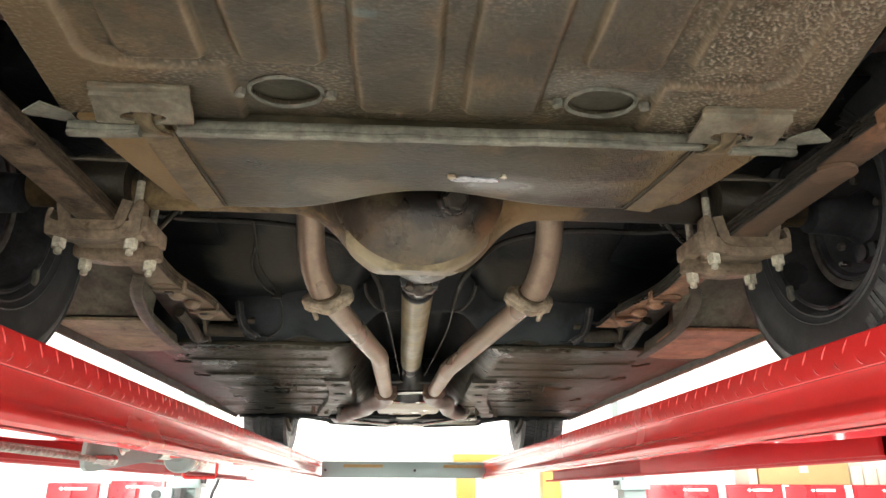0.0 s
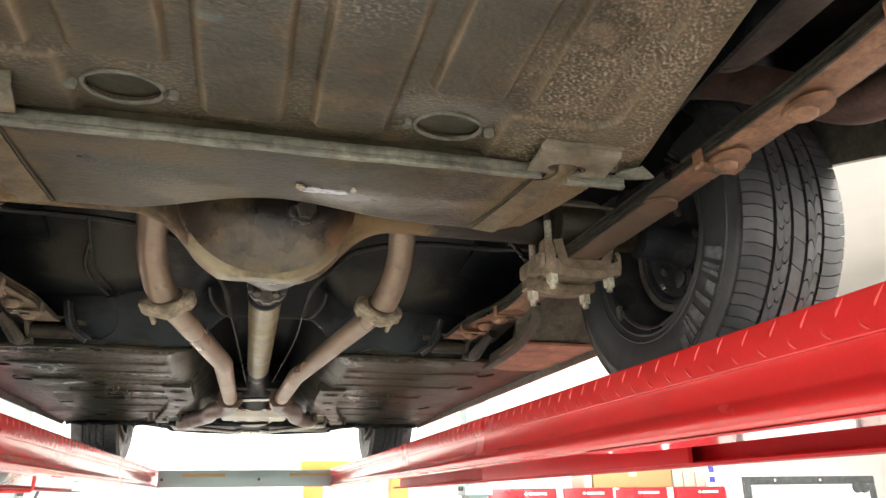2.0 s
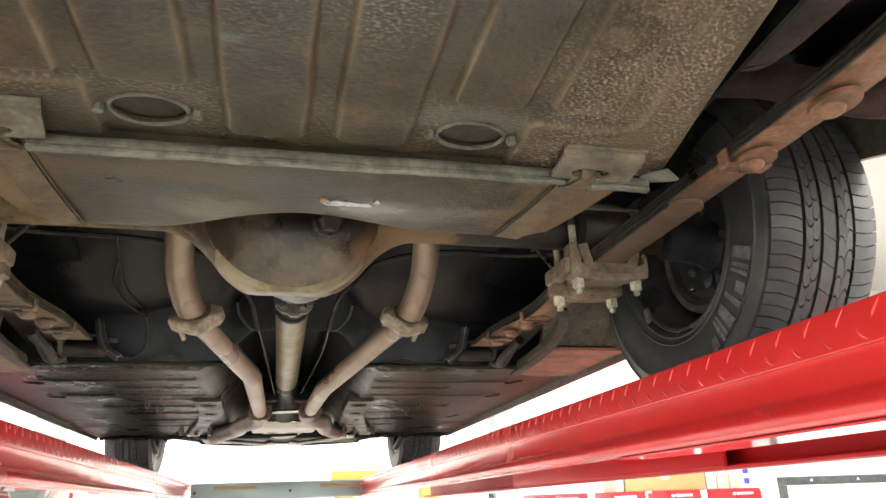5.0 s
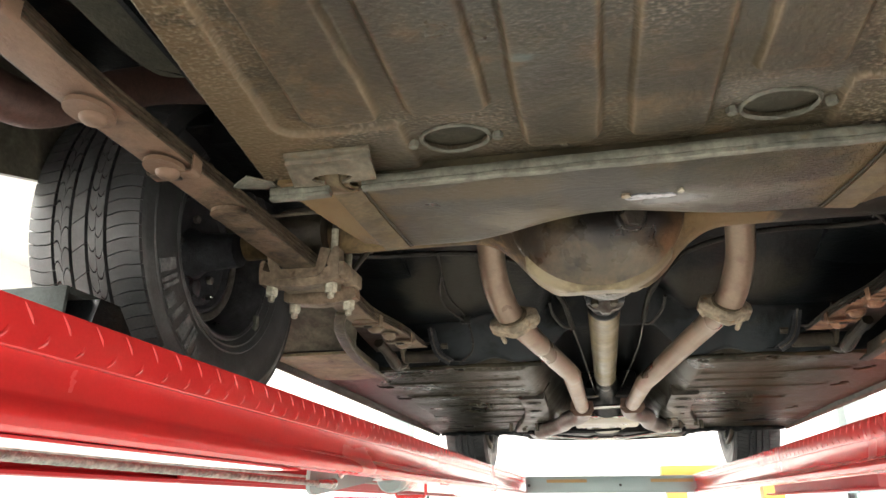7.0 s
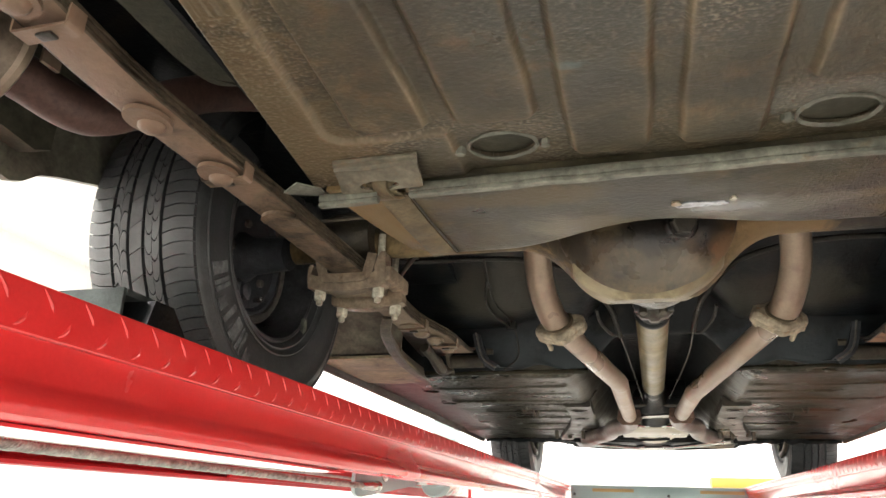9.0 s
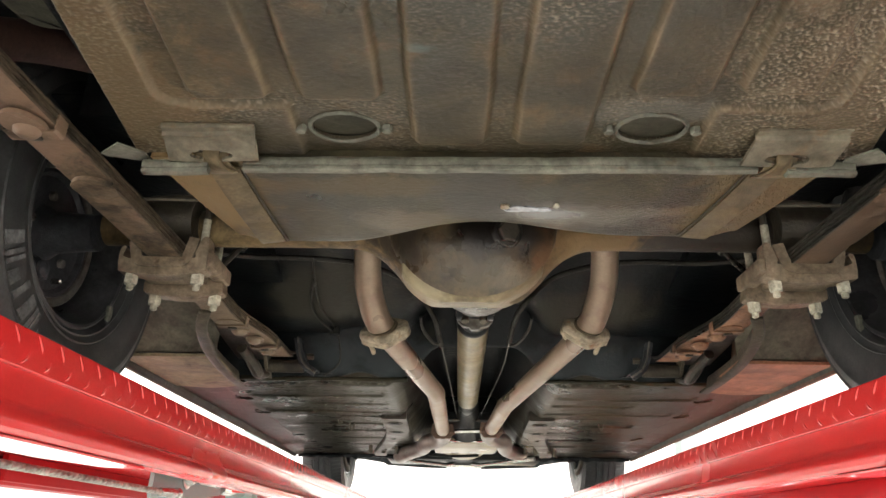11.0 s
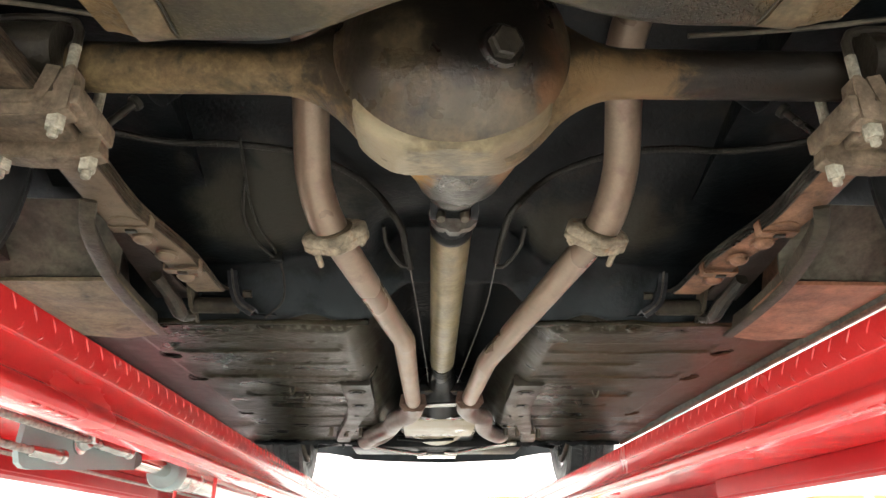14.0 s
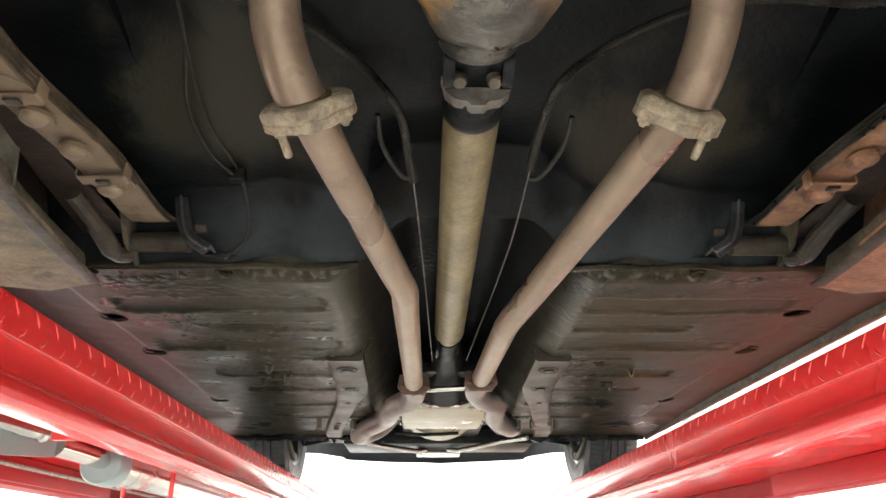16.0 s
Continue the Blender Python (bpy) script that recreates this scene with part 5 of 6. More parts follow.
    box(bm, (min(s * 0.50, s * 0.528), 1.236, 1.955), (max(s * 0.50, s * 0.528), 1.35, 1.985), 0.006)
    box(bm, (min(s * 0.535, s * 0.65), 1.242, 1.948), (max(s * 0.535, s * 0.65), 1.352, 1.966), 0.004)
    part("saddle", bm, M_PLATE, main)
    bm = bmesh.new()
    sweep(bm, smooth_path([(s * 0.540, 1.236, 2.012), (s * 0.547, 1.236, 1.982), (s * 0.554, 1.234, 1.9665), (s * 0.572, 1.233, 1.9630), (s * 0.622, 1.233, 1.9630), (s * 0.638, 1.234, 1.9665), (s * 0.646, 1.236, 1.982), (s * 0.652, 1.236, 2.005)], 5), [(-0.010, -0.0025), (0.010, -0.0025), (0.010, 0.0025), (-0.010, 0.0025)])
    part("cradle_lip", bm, M_PLATE, main, "worn edge of the spring cradle")
    for yy in (1.250, 1.335):
        bm = bmesh.new()
        tube(bm, smooth_path([(s * 0.527, yy, 1.94), (s * 0.527, yy, 2.06), (s * 0.530, yy, 2.085), (s * 0.55, yy, 2.10), (s * 0.63, yy, 2.10), (s * 0.65, yy, 2.085), (s * 0.653, yy, 2.06), (s * 0.653, yy, 1.95)], 5), 0.0068, 10)
        hoop = part("u_bolt", bm, M_RAIL, main, "dark greasy u-bolt")
        part("u_bolt_shank", tube(bmesh.new(), [(s * 0.527, yy, 1.945), (s * 0.5272, yy, 2.0), (s * 0.5272, yy, 2.055)], 0.0074, 10), M_NUT, hoop, "pale zinc shank")
    part("shackle", box(bmesh.new(), (min(s * 0.565, s * 0.575), 0.0, 1.98), (max(s * 0.565, s * 0.575), 0.06, 2.12), 0.004), mat, main)
    return main


leaf_spring(-1, M_SPRING_L)
leaf_spring(1, M_SPRING_R)
for s in (-1, 1):
    # shock absorber behind the axle, brake pipe, bump stop
    bm = bmesh.new()
    lathe(bm, [(0, 0.010), (0.005, 0.021), (0.20, 0.021), (0.205, 0.026), (0.36, 0.026)], (s * 0.475, 1.39, 2.075), (-s * 0.45, 0.35, 0.8), 20)
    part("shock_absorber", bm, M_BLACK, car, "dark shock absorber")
    part("shock_sleeve", lathe(bmesh.new(), [(0, 0.006), (0.07, 0.006), (0.071, 0.012), (0.08, 0.012)], (s * 0.535, 1.365, 1.995), (-s * 0.45, 0.25, 0.8), 14), M_LEAF_EDGE, car)
    part("spring_pad", lathe(bmesh.new(), [(-0.05, 0.045), (0.05, 0.045)], (s * 0.60, 1.27, 2.055), (1, 0, 0), 28), M_RAIL, axle)
    part("brake_pipe", tube(bmesh.new(), smooth_path([(s * 0.30, 1.235, 2.075), (s * 0.45, 1.23, 2.085), (s * 0.60, 1.17, 2.06), (s * 0.70, 1.2, 2.07)], 8), 0.0035, 8), M_FRAME, axle)


# wheels
def tread(bm, cx, cy, cz, R, s, half):
    """Ribs of rubber blocks with curved slits, laid round the casing; the grooves between stay open."""
    bands = ((-1.0, -0.50, 92, 0.018, -0.012, 0.91), (-0.44, -0.31, 60, 0.034, 0.034, 0.90), (-0.305, -0.175, 60, -0.030, 0.030, 0.91), (-0.115, 0.115, 44, 0.040, 0.0, 0.965), (0.175, 0.305, 60, 0.030, -0.030, 0.91), (0.31, 0.44, 60, -0.034, -0.034, 0.90), (0.50, 1.0, 92, -0.018, 0.012, 0.91))
    for u0, u1, n, skew, bow, fill in bands:
        for k in range(n):
            a0, da = 2 * math.pi * k / n, 2 * math.pi / n * fill
            grid = []
            for i in range(7):
                t = i / 6
                u = u0 + (u1 - u0) * t
                crown = R - 0.012 * abs(u) ** 3.2
                bend = skew * t + bow * math.sin(math.pi * t)
                row = []
                for j in range(3):
                    a = a0 + da * j / 2 + bend
                    for h in (-0.013, 0.0):
                        rr = crown + h
                        row.append(bm.verts.new((cx + s * u * half, cy + math.cos(a) * rr, cz + math.sin(a) * rr)))
                grid.append(row)
            for i in range(6):
                p, q = grid[i], grid[i + 1]
                for j in (1, 3):
                    bm.faces.new((p[j], p[j + 2], q[j + 2], q[j]))
                bm.faces.new((p[0], p[1], q[1], q[0]))
                bm.faces.new((p[4], p[5], q[5], q[4]))
            for row in (grid[0], grid[-1]):
                bm.faces.new((row[0], row[1], row[3], row[5], row[4], row[2]))


def wheel(s, cx, cy, cz, R, label, letters=True):
    rim = bmesh.new()
    # barrel and disc; u runs outwards
    prof = [(-0.090, 0.188), (-0.094, 0.186), (-0.094, 0.179), (-0.082, 0.1765), (-0.070, 0.1755), (-0.052, 0.166), (-0.020, 0.162), (0.02, 0.158), (0.05, 0.160), (0.07, 0.174), (0.095, 0.180), (0.098, 0.190),
            (0.093, 0.190), (0.088, 0.180), (0.066, 0.178), (0.046, 0.165), (0.02, 0.163), (-0.045, 0.170), (-0.06, 0.1795), (-0.085, 0.183)]
    lathe(rim, prof, (cx, cy, cz), (s, 0, 0), 64, True)
    lathe(rim, [(0.010, 0.160), (0.030, 0.150), (0.045, 0.125), (0.040, 0.10), (0.020, 0.085), (0.015, 0.04), (0.035, 0.035), (0.038, 0.001)], (cx, cy, cz), (s, 0, 0), 48)
    w = part("wheel", rim, M_RIM, car, label, 40)
    t = bmesh.new()
    half = 0.106
    casing = [(0.088, 0.187), (0.1035, 0.197), (0.1055, 0.199), (0.1045, 0.202), (0.1085, 0.212), (0.1120, 0.214), (0.1105, 0.217), (0.1125, 0.222), (0.1165, 0.255), (0.1150, 0.285), (0.1170, 0.2885), (0.1165, 0.2915), (0.1140, 0.293), (0.110, 0.306), (0.106, R - 0.020), (0.096, R - 0.0140), (0.0, R - 0.0115)]
    casing = [(-u, r) for u, r in casing] + [(u, r) for u, r in casing[-2::-1]]
    lathe(t, casing, (cx, cy, cz), (s, 0, 0), 96, True)
    part("tyre", t, M_RUBBER, w, "black radial tyre with a ribbed tread", 40)
    t = bmesh.new()
    tread(t, cx, cy, cz, R, s, half)
    tagged(part("tread", t, M_RUBBER, w, "", 40), kind="stuff")
    if letters:
        for base in (math.radians(201), math.radians(21)):
            for k in range(7):
                a = base + k * 0.118 if s > 0 else base + 0.02 + k * 0.118
                mark = bmesh.new()
                cells = (((0.0, 0.030, 0.236, 0.284), (0.045, 0.075, 0.236, 0.284)), ((0.0, 0.085, 0.236, 0.284),), ((0.005, 0.050, 0.236, 0.284),), ((0.0, 0.080, 0.258, 0.284),))[(k * 3 + 1) % 4]
                for a0, a1, r0, r1 in cells:
                    pts8 = []
                    for aa, rr in ((a + a0, r0), (a + a1, r0), (a + a1, r1), (a + a0, r1)):
                        pts8.append((cy + rr * math.cos(aa), cz + rr * math.sin(aa)))
                    prism(mark, pts8, "x", cx - s * 0.1172, cx - s * 0.112)
                part("raised_mark", mark, M_LETTER, w, "worn grey raised bar on the tyre wall")
    bm = bmesh.new()
    lathe(bm, [(-0.012, 0.03), (-0.014, 0.075), (-0.022, 0.088), (-0.022, 0.112), (-0.030, 0.120), (-0.030, 0.1265), (-0.020, 0.128), (0.012, 0.128)], (cx, cy, cz), (s, 0, 0), 56)
    lathe(bm, [(-0.12, 0.036), (-0.085, 0.038), (-0.035, 0.042), (-0.014, 0.055)], (cx, cy, cz), (s, 0, 0), 32)
    drum = part("brake_drum", bm, M_DRUM, w, "dark steel brake drum and backing plate", 40)
    bm = bmesh.new()
    lathe(bm, [(-0.034, 0.1285), (-0.036, 0.131), (-0.036, 0.1425), (-0.033, 0.1455), (0.004, 0.1455), (0.004, 0.1285)], (cx, cy, cz), (s, 0, 0), 64, True)
    part("drum_lip", bm, M_DRUM_LIP, drum, "worn grey-brown lip of the brake drum", 40)
    bm = bmesh.new()
    lathe(bm, [(0, 0.022), (0.016, 0.022), (0.024, 0.016), (0.030, 0.016), (0.034, 0.010)], (cx - s * 0.018, cy - 0.030, cz - 0.086), (-s, 0, 0), 20)
    box(bm, (cx - s * 0.030 - 0.011, cy - 0.062, cz - 0.100), (cx - s * 0.030 + 0.011, cy + 0.002, cz - 0.070), 0.008)
    part("wheel_cylinder", bm, M_DRUM, drum, "dark wheel cylinder housing")
    bm = bmesh.new()
    lathe(bm, [(0, 0.006), (0.018, 0.006), (0.020, 0.0045)], (cx - s * 0.022, cy + 0.045, cz - 0.085), (-s, 0, 0), 12)
    part("bleed_screw", bm, M_STEEL, drum)
    for k in range(5):
        a = 0.6 + k * 1.2566
        part("plate_bolt", hexagon(bmesh.new(), (cx - s * 0.020, cy + 0.072 * math.cos(a), cz + 0.072 * math.sin(a)), 0.009, 0.010, (-s, 0, 0)), M_DRUM_LIP, drum)
    ring = [(cx - s * 0.092, cy + 0.184 * math.cos(a), cz + 0.184 * math.sin(a)) for a in span(0, 2 * math.pi, 72)]
    part("rim_edge", tube(bmesh.new(), ring, 0.0045, 8, False), M_RIM, w)
    part("balance_weight", box(bmesh.new(), (cx - s * 0.098 - 0.005, cy + 0.135, cz - 0.145), (cx - s * 0.098 + 0.005, cy + 0.15, cz - 0.105), 0.003), M_SEALER, w, "small grey balance weight")
    return w


WX = 0.873
wheel(-1, -WX, AY, 2.043, 0.335, "black steel rear wheel with a drum brake")
wheel(1, WX, AY, 2.043, 0.335, "black steel rear wheel with a drum brake")
wheel(-1, -0.785, 4.40, 2.043, 0.335, "black steel front wheel", False)
wheel(1, 0.79, 4.40, 2.043, 0.335, "black steel front wheel", False)
chock = thing("wheel_chock", "grey and black rubber wheel chock on the runway", "wheel chock")
bm = bmesh.new()
prism(bm, [(0.868, 1.7155), (1.06, 1.7155), (1.045, 1.745), (0.985, 1.79), (0.945, 1.829), (0.90, 1.829)], "x", -0.90, -0.757)
part("wedge", bm, M_BLACK, chock, "black rubber wedge")
part("top_plate", box(bmesh.new(), (-0.905, 0.868, 1.830), (-0.785, 0.938, 1.841), 0.003), M_CHOCK, chock)
part("back_plate", box(bmesh.new(), (-0.905, 0.860, 1.7155), (-0.785, 0.867, 1.841), 0.002), M_CHOCK, chock)

# exhaust
def flange(bm, c, d, w, h, th, roll=0.0):
    """A two-bolt flange with rounded ends across the pipe."""
    d = Vector(d).normalized()
    side = d.cross(Vector((0, 0, 1))).normalized()
    up = side.cross(d)
    side, up = side * math.cos(roll) + up * math.sin(roll), up * math.cos(roll) - side * math.sin(roll)
    ring, n = [], 48
    for k in range(n):
        a = 2 * math.pi * k / n
        x, y = math.cos(a), math.sin(a)
        q = 1 + 0.05 * noise.noise((x * 3, y * 3, c[0] * 40))
        tall = 0.48 * h * abs(y) ** 0.5 + 0.56 * h * bell(x * w, 0, 0.6 * w)
        ring.append((x * w * q, math.copysign(tall * q, y) if abs(y) > 0.01 else 0.0))
    loops = []
    for t, grow in ((-0.5, 0.90), (-0.36, 1.0), (0.0, 1.0), (0.05, 0.975), (0.10, 1.0), (0.40, 1.0), (0.5, 0.92)):
        loops.append([bm.verts.new(Vector(c) + d * th * t + side * p * grow + up * q * grow + d * 0.003 * noise.noise((p * 40, q * 40, t * 3))) for p, q in ring])
    for a_, b_ in zip(loops, loops[1:]):
        for k in range(n):
            bm.faces.new((a_[k], b_[k], b_[(k + 1) % n], a_[(k + 1) % n]))
    bm.faces.new(loops[0])
    bm.faces.new(loops[-1][::-1])
    return side, up


def exhaust(s, clamp, bend, end, arch):
    label = "rusty mauve-brown exhaust pipe"
    cv = Vector(clamp)
    front = [cv + Vector((0, -0.005, 0)), cv + (Vector(bend) - cv) * 0.12, cv + (Vector(bend) - cv) * 0.8, Vector(bend), Vector(bend) + (Vector(end) - Vector(bend)) * 0.15, Vector(end)]
    pipe = part("exhaust_pipe", tube(bmesh.new(), smooth_path(front, 6), 0.0270, 28), M_PIPE, car, label)
    upper = [cv + Vector((0, 0.004, -0.002))] + [Vector(p) for p in arch[:6]]
    part("over_axle_pipe", tube(bmesh.new(), smooth_path(upper, 10), 0.0308, 28), M_PIPE, pipe, label)
    part("tail_pipe", tube(bmesh.new(), smooth_path([Vector(p) for p in arch[5:]], 10), 0.0309, 24), M_TAIL, pipe, "dark rusty tail pipe")
    bm = bmesh.new()
    d = Vector((s * -0.25, 0.80, -0.62))
    side, up = flange(bm, cv, d, 0.057, 0.043, 0.032, -s * 0.2)
    fl = part("exhaust_flange", bm, M_FLANGE, pipe, "crusty pale exhaust flange", 50)
    dn = d.normalized()
    part("gasket_ring", lathe(bmesh.new(), [(-0.018, 0.0325), (-0.014, 0.036), (-0.006, 0.036)], cv, dn, 28), M_STRAP, fl)
    for q, long in ((-0.041, 0.050 if s < 0 else 0.026), (0.041, 0.026 if s < 0 else 0.050)):
        bm = bmesh.new()
        c0 = cv + side * q - up * 0.004
        lathe(bm, [(-0.017, 0.0056), (long - 0.003, 0.0056), (long, 0.0042)], c0, dn, 12)
        lathe(bm, [(0.012, 0.0100), (0.020, 0.0100), (0.0215, 0.0085)], c0, dn, 6)
        part("flange_bolt", bm, M_FLANGE, fl)
    return pipe


arch_l = [(-0.236, 1.58, 1.975), (-0.250, 1.54, 2.03), (-0.249, 1.47, 2.11), (-0.24, 1.38, 2.17), (-0.25, 1.25, 2.22), (-0.34, 1.16, 2.25), (-0.52, 1.08, 2.25), (-0.65, 0.98, 2.23), (-0.70, 0.86, 2.165), (-0.725, 0.76, 2.085), (-0.745, 0.68, 2.03), (-0.77, 0.60, 2.035), (-0.79, 0.52, 2.05)]
arch_r = [(0.269, 1.585, 1.983), (0.283, 1.54, 2.045), (0.277, 1.47, 2.12), (0.262, 1.38, 2.175), (0.28, 1.25, 2.22), (0.34, 1.16, 2.25), (0.52, 1.08, 2.25), (0.65, 0.98, 2.23), (0.70, 0.86, 2.165), (0.725, 0.76, 2.085), (0.745, 0.68, 2.03), (0.77, 0.60, 2.035), (0.79, 0.52, 2.05)]
pl = exhaust(-1, (-0.214, 1.610, 1.938), (-0.108, 2.16, 1.906), (-0.096, 2.93, 1.905), arch_l)
pr = exhaust(1, (0.249, 1.618, 1.946), (0.115, 2.37, 1.906), (0.098, 2.88, 1.905), arch_r)
for s in (-1, 1):
    bm = bmesh.new()
    lathe(bm, [(0, 0.02), (0.004, 0.075), (0.012, 0.088), (0.55, 0.088), (0.56, 0.07)], (s * 0.80, 0.565, 2.055), (s * 0.06, -1, -0.02), 40)
    mf = part("muffler", bm, M_MUFFLER, car, "rust-edged steel muffler")
    part("seam_ring", lathe(bmesh.new(), [(0.0, 0.0885), (0.004, 0.093), (0.012, 0.093), (0.016, 0.0885)], (s * 0.8002, 0.562, 2.055), (s * 0.06, -1, -0.02), 40), M_PIPE, mf)
    part("hanger_tab", box(bmesh.new(), (s * 0.72 - 0.003, 0.572, 2.035), (s * 0.72 + 0.003, 0.60, 2.062), 0.002), M_PIPE, mf)
# front flanges and downpipes
for s, x, yy in ((-1, -0.096, 2.95), (1, 0.098, 2.90)):
    bm = bmesh.new()
    prism(bm, [(x - 0.048, 1.893), (x - 0.030, 1.872), (x + 0.030, 1.872), (x + 0.048, 1.893), (x + 0.042, 1.93), (x - 0.042, 1.93)], "y", yy - 0.006, yy + 0.006)
    prism(bm, [(x - 0.047, 1.894), (x - 0.030, 1.874), (x + 0.030, 1.874), (x + 0.047, 1.894), (x + 0.042, 1.93), (x - 0.042, 1.93)], "y", yy + 0.008, yy + 0.02)
    f = part("front_flange", bm, M_FLANGE_BROWN, car, "brown exhaust collector flange")
    for q in (-0.042, 0.042):
        part("bolt", lathe(bmesh.new(), [(-0.015, 0.006), (0.03, 0.006)], (x + q * 0.85, yy, 1.897), (0, 1, -0.1), 10), M_FLANGE_BROWN, f)
    if s < 0:
        path = [(x, yy, 1.905), (x, 3.03, 1.898), (-0.112, 3.12, 1.892), (-0.168, 3.24, 1.89), (-0.197, 3.42, 1.89), (-0.277, 3.63, 1.89), (-0.326, 3.82, 1.893), (-0.315, 3.95, 1.91), (-0.25, 4.02, 1.95), (-0.20, 4.02, 2.0)]
        rad = 0.036
    else:
        path = [(x, yy, 1.905), (x - 0.008, 3.01, 1.90), (0.117, 3.12, 1.896), (0.171, 3.22, 1.895), (0.191, 3.46, 1.895), (0.268, 3.70, 1.90), (0.307, 3.86, 1.93), (0.30, 3.95, 1.98)]
        rad = 0.034
    part("downpipe", tube(bmesh.new(), smooth_path(path, 8), rad, 24), M_DOWN, car, "heat-stained grey-brown downpipe")

# gearbox, pan, crossmember and front parts
bm = bmesh.new()
box(bm, (-0.135, 3.24, 1.92), (0.145, 3.76, 2.10), 0.02)
lathe(bm, [(0, 0.030), (0.05, 0.042), (0.25, 0.052), (0.42, 0.10)], (0.005, 2.84, 1.995), (0, 1, 0), 32)
gear = part("gearbox", bm, M_BLACK, car, "dark gearbox casing")
part("gearbox_pan", box(bmesh.new(), (-0.145, 3.29, 1.897), (0.155, 3.72, 1.922), 0.010), M_PAN, gear, "pale gearbox oil pan")
bm = bmesh.new()
box(bm, (-0.16, 3.275, 1.920), (0.17, 3.735, 1.926), 0.002)
part("pan_gasket_rim", bm, M_BLACK, gear)
for bx in (-0.152, 0.162):
    for by in (3.32, 3.44, 3.56, 3.68):
        part("pan_bolt", hexagon(bmesh.new(), (bx, by, 1.916), 0.006, 0.008), M_STEEL, gear)
bm = bmesh.new()
lathe(bm, [(0, 0.14), (0.03, 0.165), (0.10, 0.172), (0.11, 0.182), (0.22, 0.184), (0.23, 0.176)], (0.005, 3.755, 2.075), (0, 1, 0), 40)
part("bell_housing", bm, M_PAN, gear, "pale bell housing")
bm = bmesh.new()
box(bm, (-0.10, 3.045, 1.962), (0.11, 3.12, 1.995), 0.006)
box(bm, (-0.035, 2.78, 1.968), (0.035, 3.04, 2.02), 0.012)
lathe(bm, [(0, 0.026), (0.03, 0.036), (0.05, 0.036), (0.07, 0.028), (0.26, 0.032)], (0.0, 2.76, 1.985), (0, 1, 0), 28)
part("gearbox_mount", bm, M_BLACK, car, "black gearbox crossmember")
part("mount_edge", box(bmesh.new(), (-0.056, 3.030, 1.957), (0.058, 3.043, 1.963), 0.001), M_FRAME, car, "pale worn edge of the mount")
part("shift_rod", tube(bmesh.new(), [(-0.06, 3.124, 1.925), (0.085, 3.10, 1.927)], 0.009, 10), M_STEEL, car, "bright steel cross rod")
for z_, y_ in ((1.902, 3.295), (1.902, 3.262)):
    part("cooler_pipe", tube(bmesh.new(), smooth_path([(-0.12, y_ - 0.16, z_ + 0.02), (-0.082, y_ - 0.07, z_), (-0.040, y_, z_), (0.006, y_ + 0.006, z_), (0.054, y_, z_), (0.095, y_ - 0.07, z_), (0.14, y_ - 0.16, z_ + 0.02)], 8), 0.005, 8), M_STEEL, car, "bright bent steel pipe")
part("pan_rod", tube(bmesh.new(), [(-0.18, 3.80, 1.898), (-0.06, 3.86, 1.898), (0.08, 3.84, 1.902)], 0.007, 8), M_BLACK, car)
bm = bmesh.new()
box(bm, (-0.44, 4.30, 1.925), (0.46, 4.62, 1.99), 0.015)
box(bm, (-0.62, 4.32, 1.945), (0.66, 4.42, 2.02), 0.012)
cross = part("front_crossmember", bm, M_BLACK, car, "black front crossmember")
bm = bmesh.new()
o = [(-0.56, 2.012), (-0.54, 1.996), (-0.30, 1.982), (0.0, 1.975), (0.04, 1.972), (0.30, 1.982), (0.57, 1.994), (0.59, 2.010), (0.75, 2.035), (0.92, 2.04), (0.92, 2.25), (-0.90, 2.25), (-0.88, 2.04), (-0.72, 2.035)]
prism(bm, o, "y", 5.46, 5.475)
part("front_valance", bm, M_BLACK, car, "black lower front valance")
for k in range(9):
    x_ = -0.60 + 0.15 * k + 0.02 * math.sin(k * 5.1)
    if -0.36 < x_ < 0.40:
        continue
    part("tab", prism(bmesh.new(), [(x_, 1.92), (x_ + 0.03, 1.92), (x_ + 0.018, 1.885)], "y", 4.05, 4.056), M_BLACK, cross)
part("engine_sump", box(bmesh.new(), (-0.16, 3.96, 1.955), (0.2, 4.3, 2.1), 0.03), M_BLACK, car)
part("sump_plate", box(bmesh.new(), (-0.095, 4.50, 1.902), (0.12, 4.61, 1.924), 0.004), M_STEEL, cross, "bright steel plate")
part("drag_link", tube(bmesh.new(), [(-0.33, 4.10, 1.905), (-0.26, 4.20, 1.902), (-0.095, 4.40, 1.905), (-0.05, 4.46, 1.92)], 0.011, 12), M_STEEL, car, "steel steering link")
part("drag_link", tube(bmesh.new(), [(0.06, 4.46, 1.92), (0.108, 4.38, 1.905), (0.282, 4.07, 1.902), (0.385, 3.985, 1.905)], 0.011, 12), M_STEEL, car, "steel steering link")
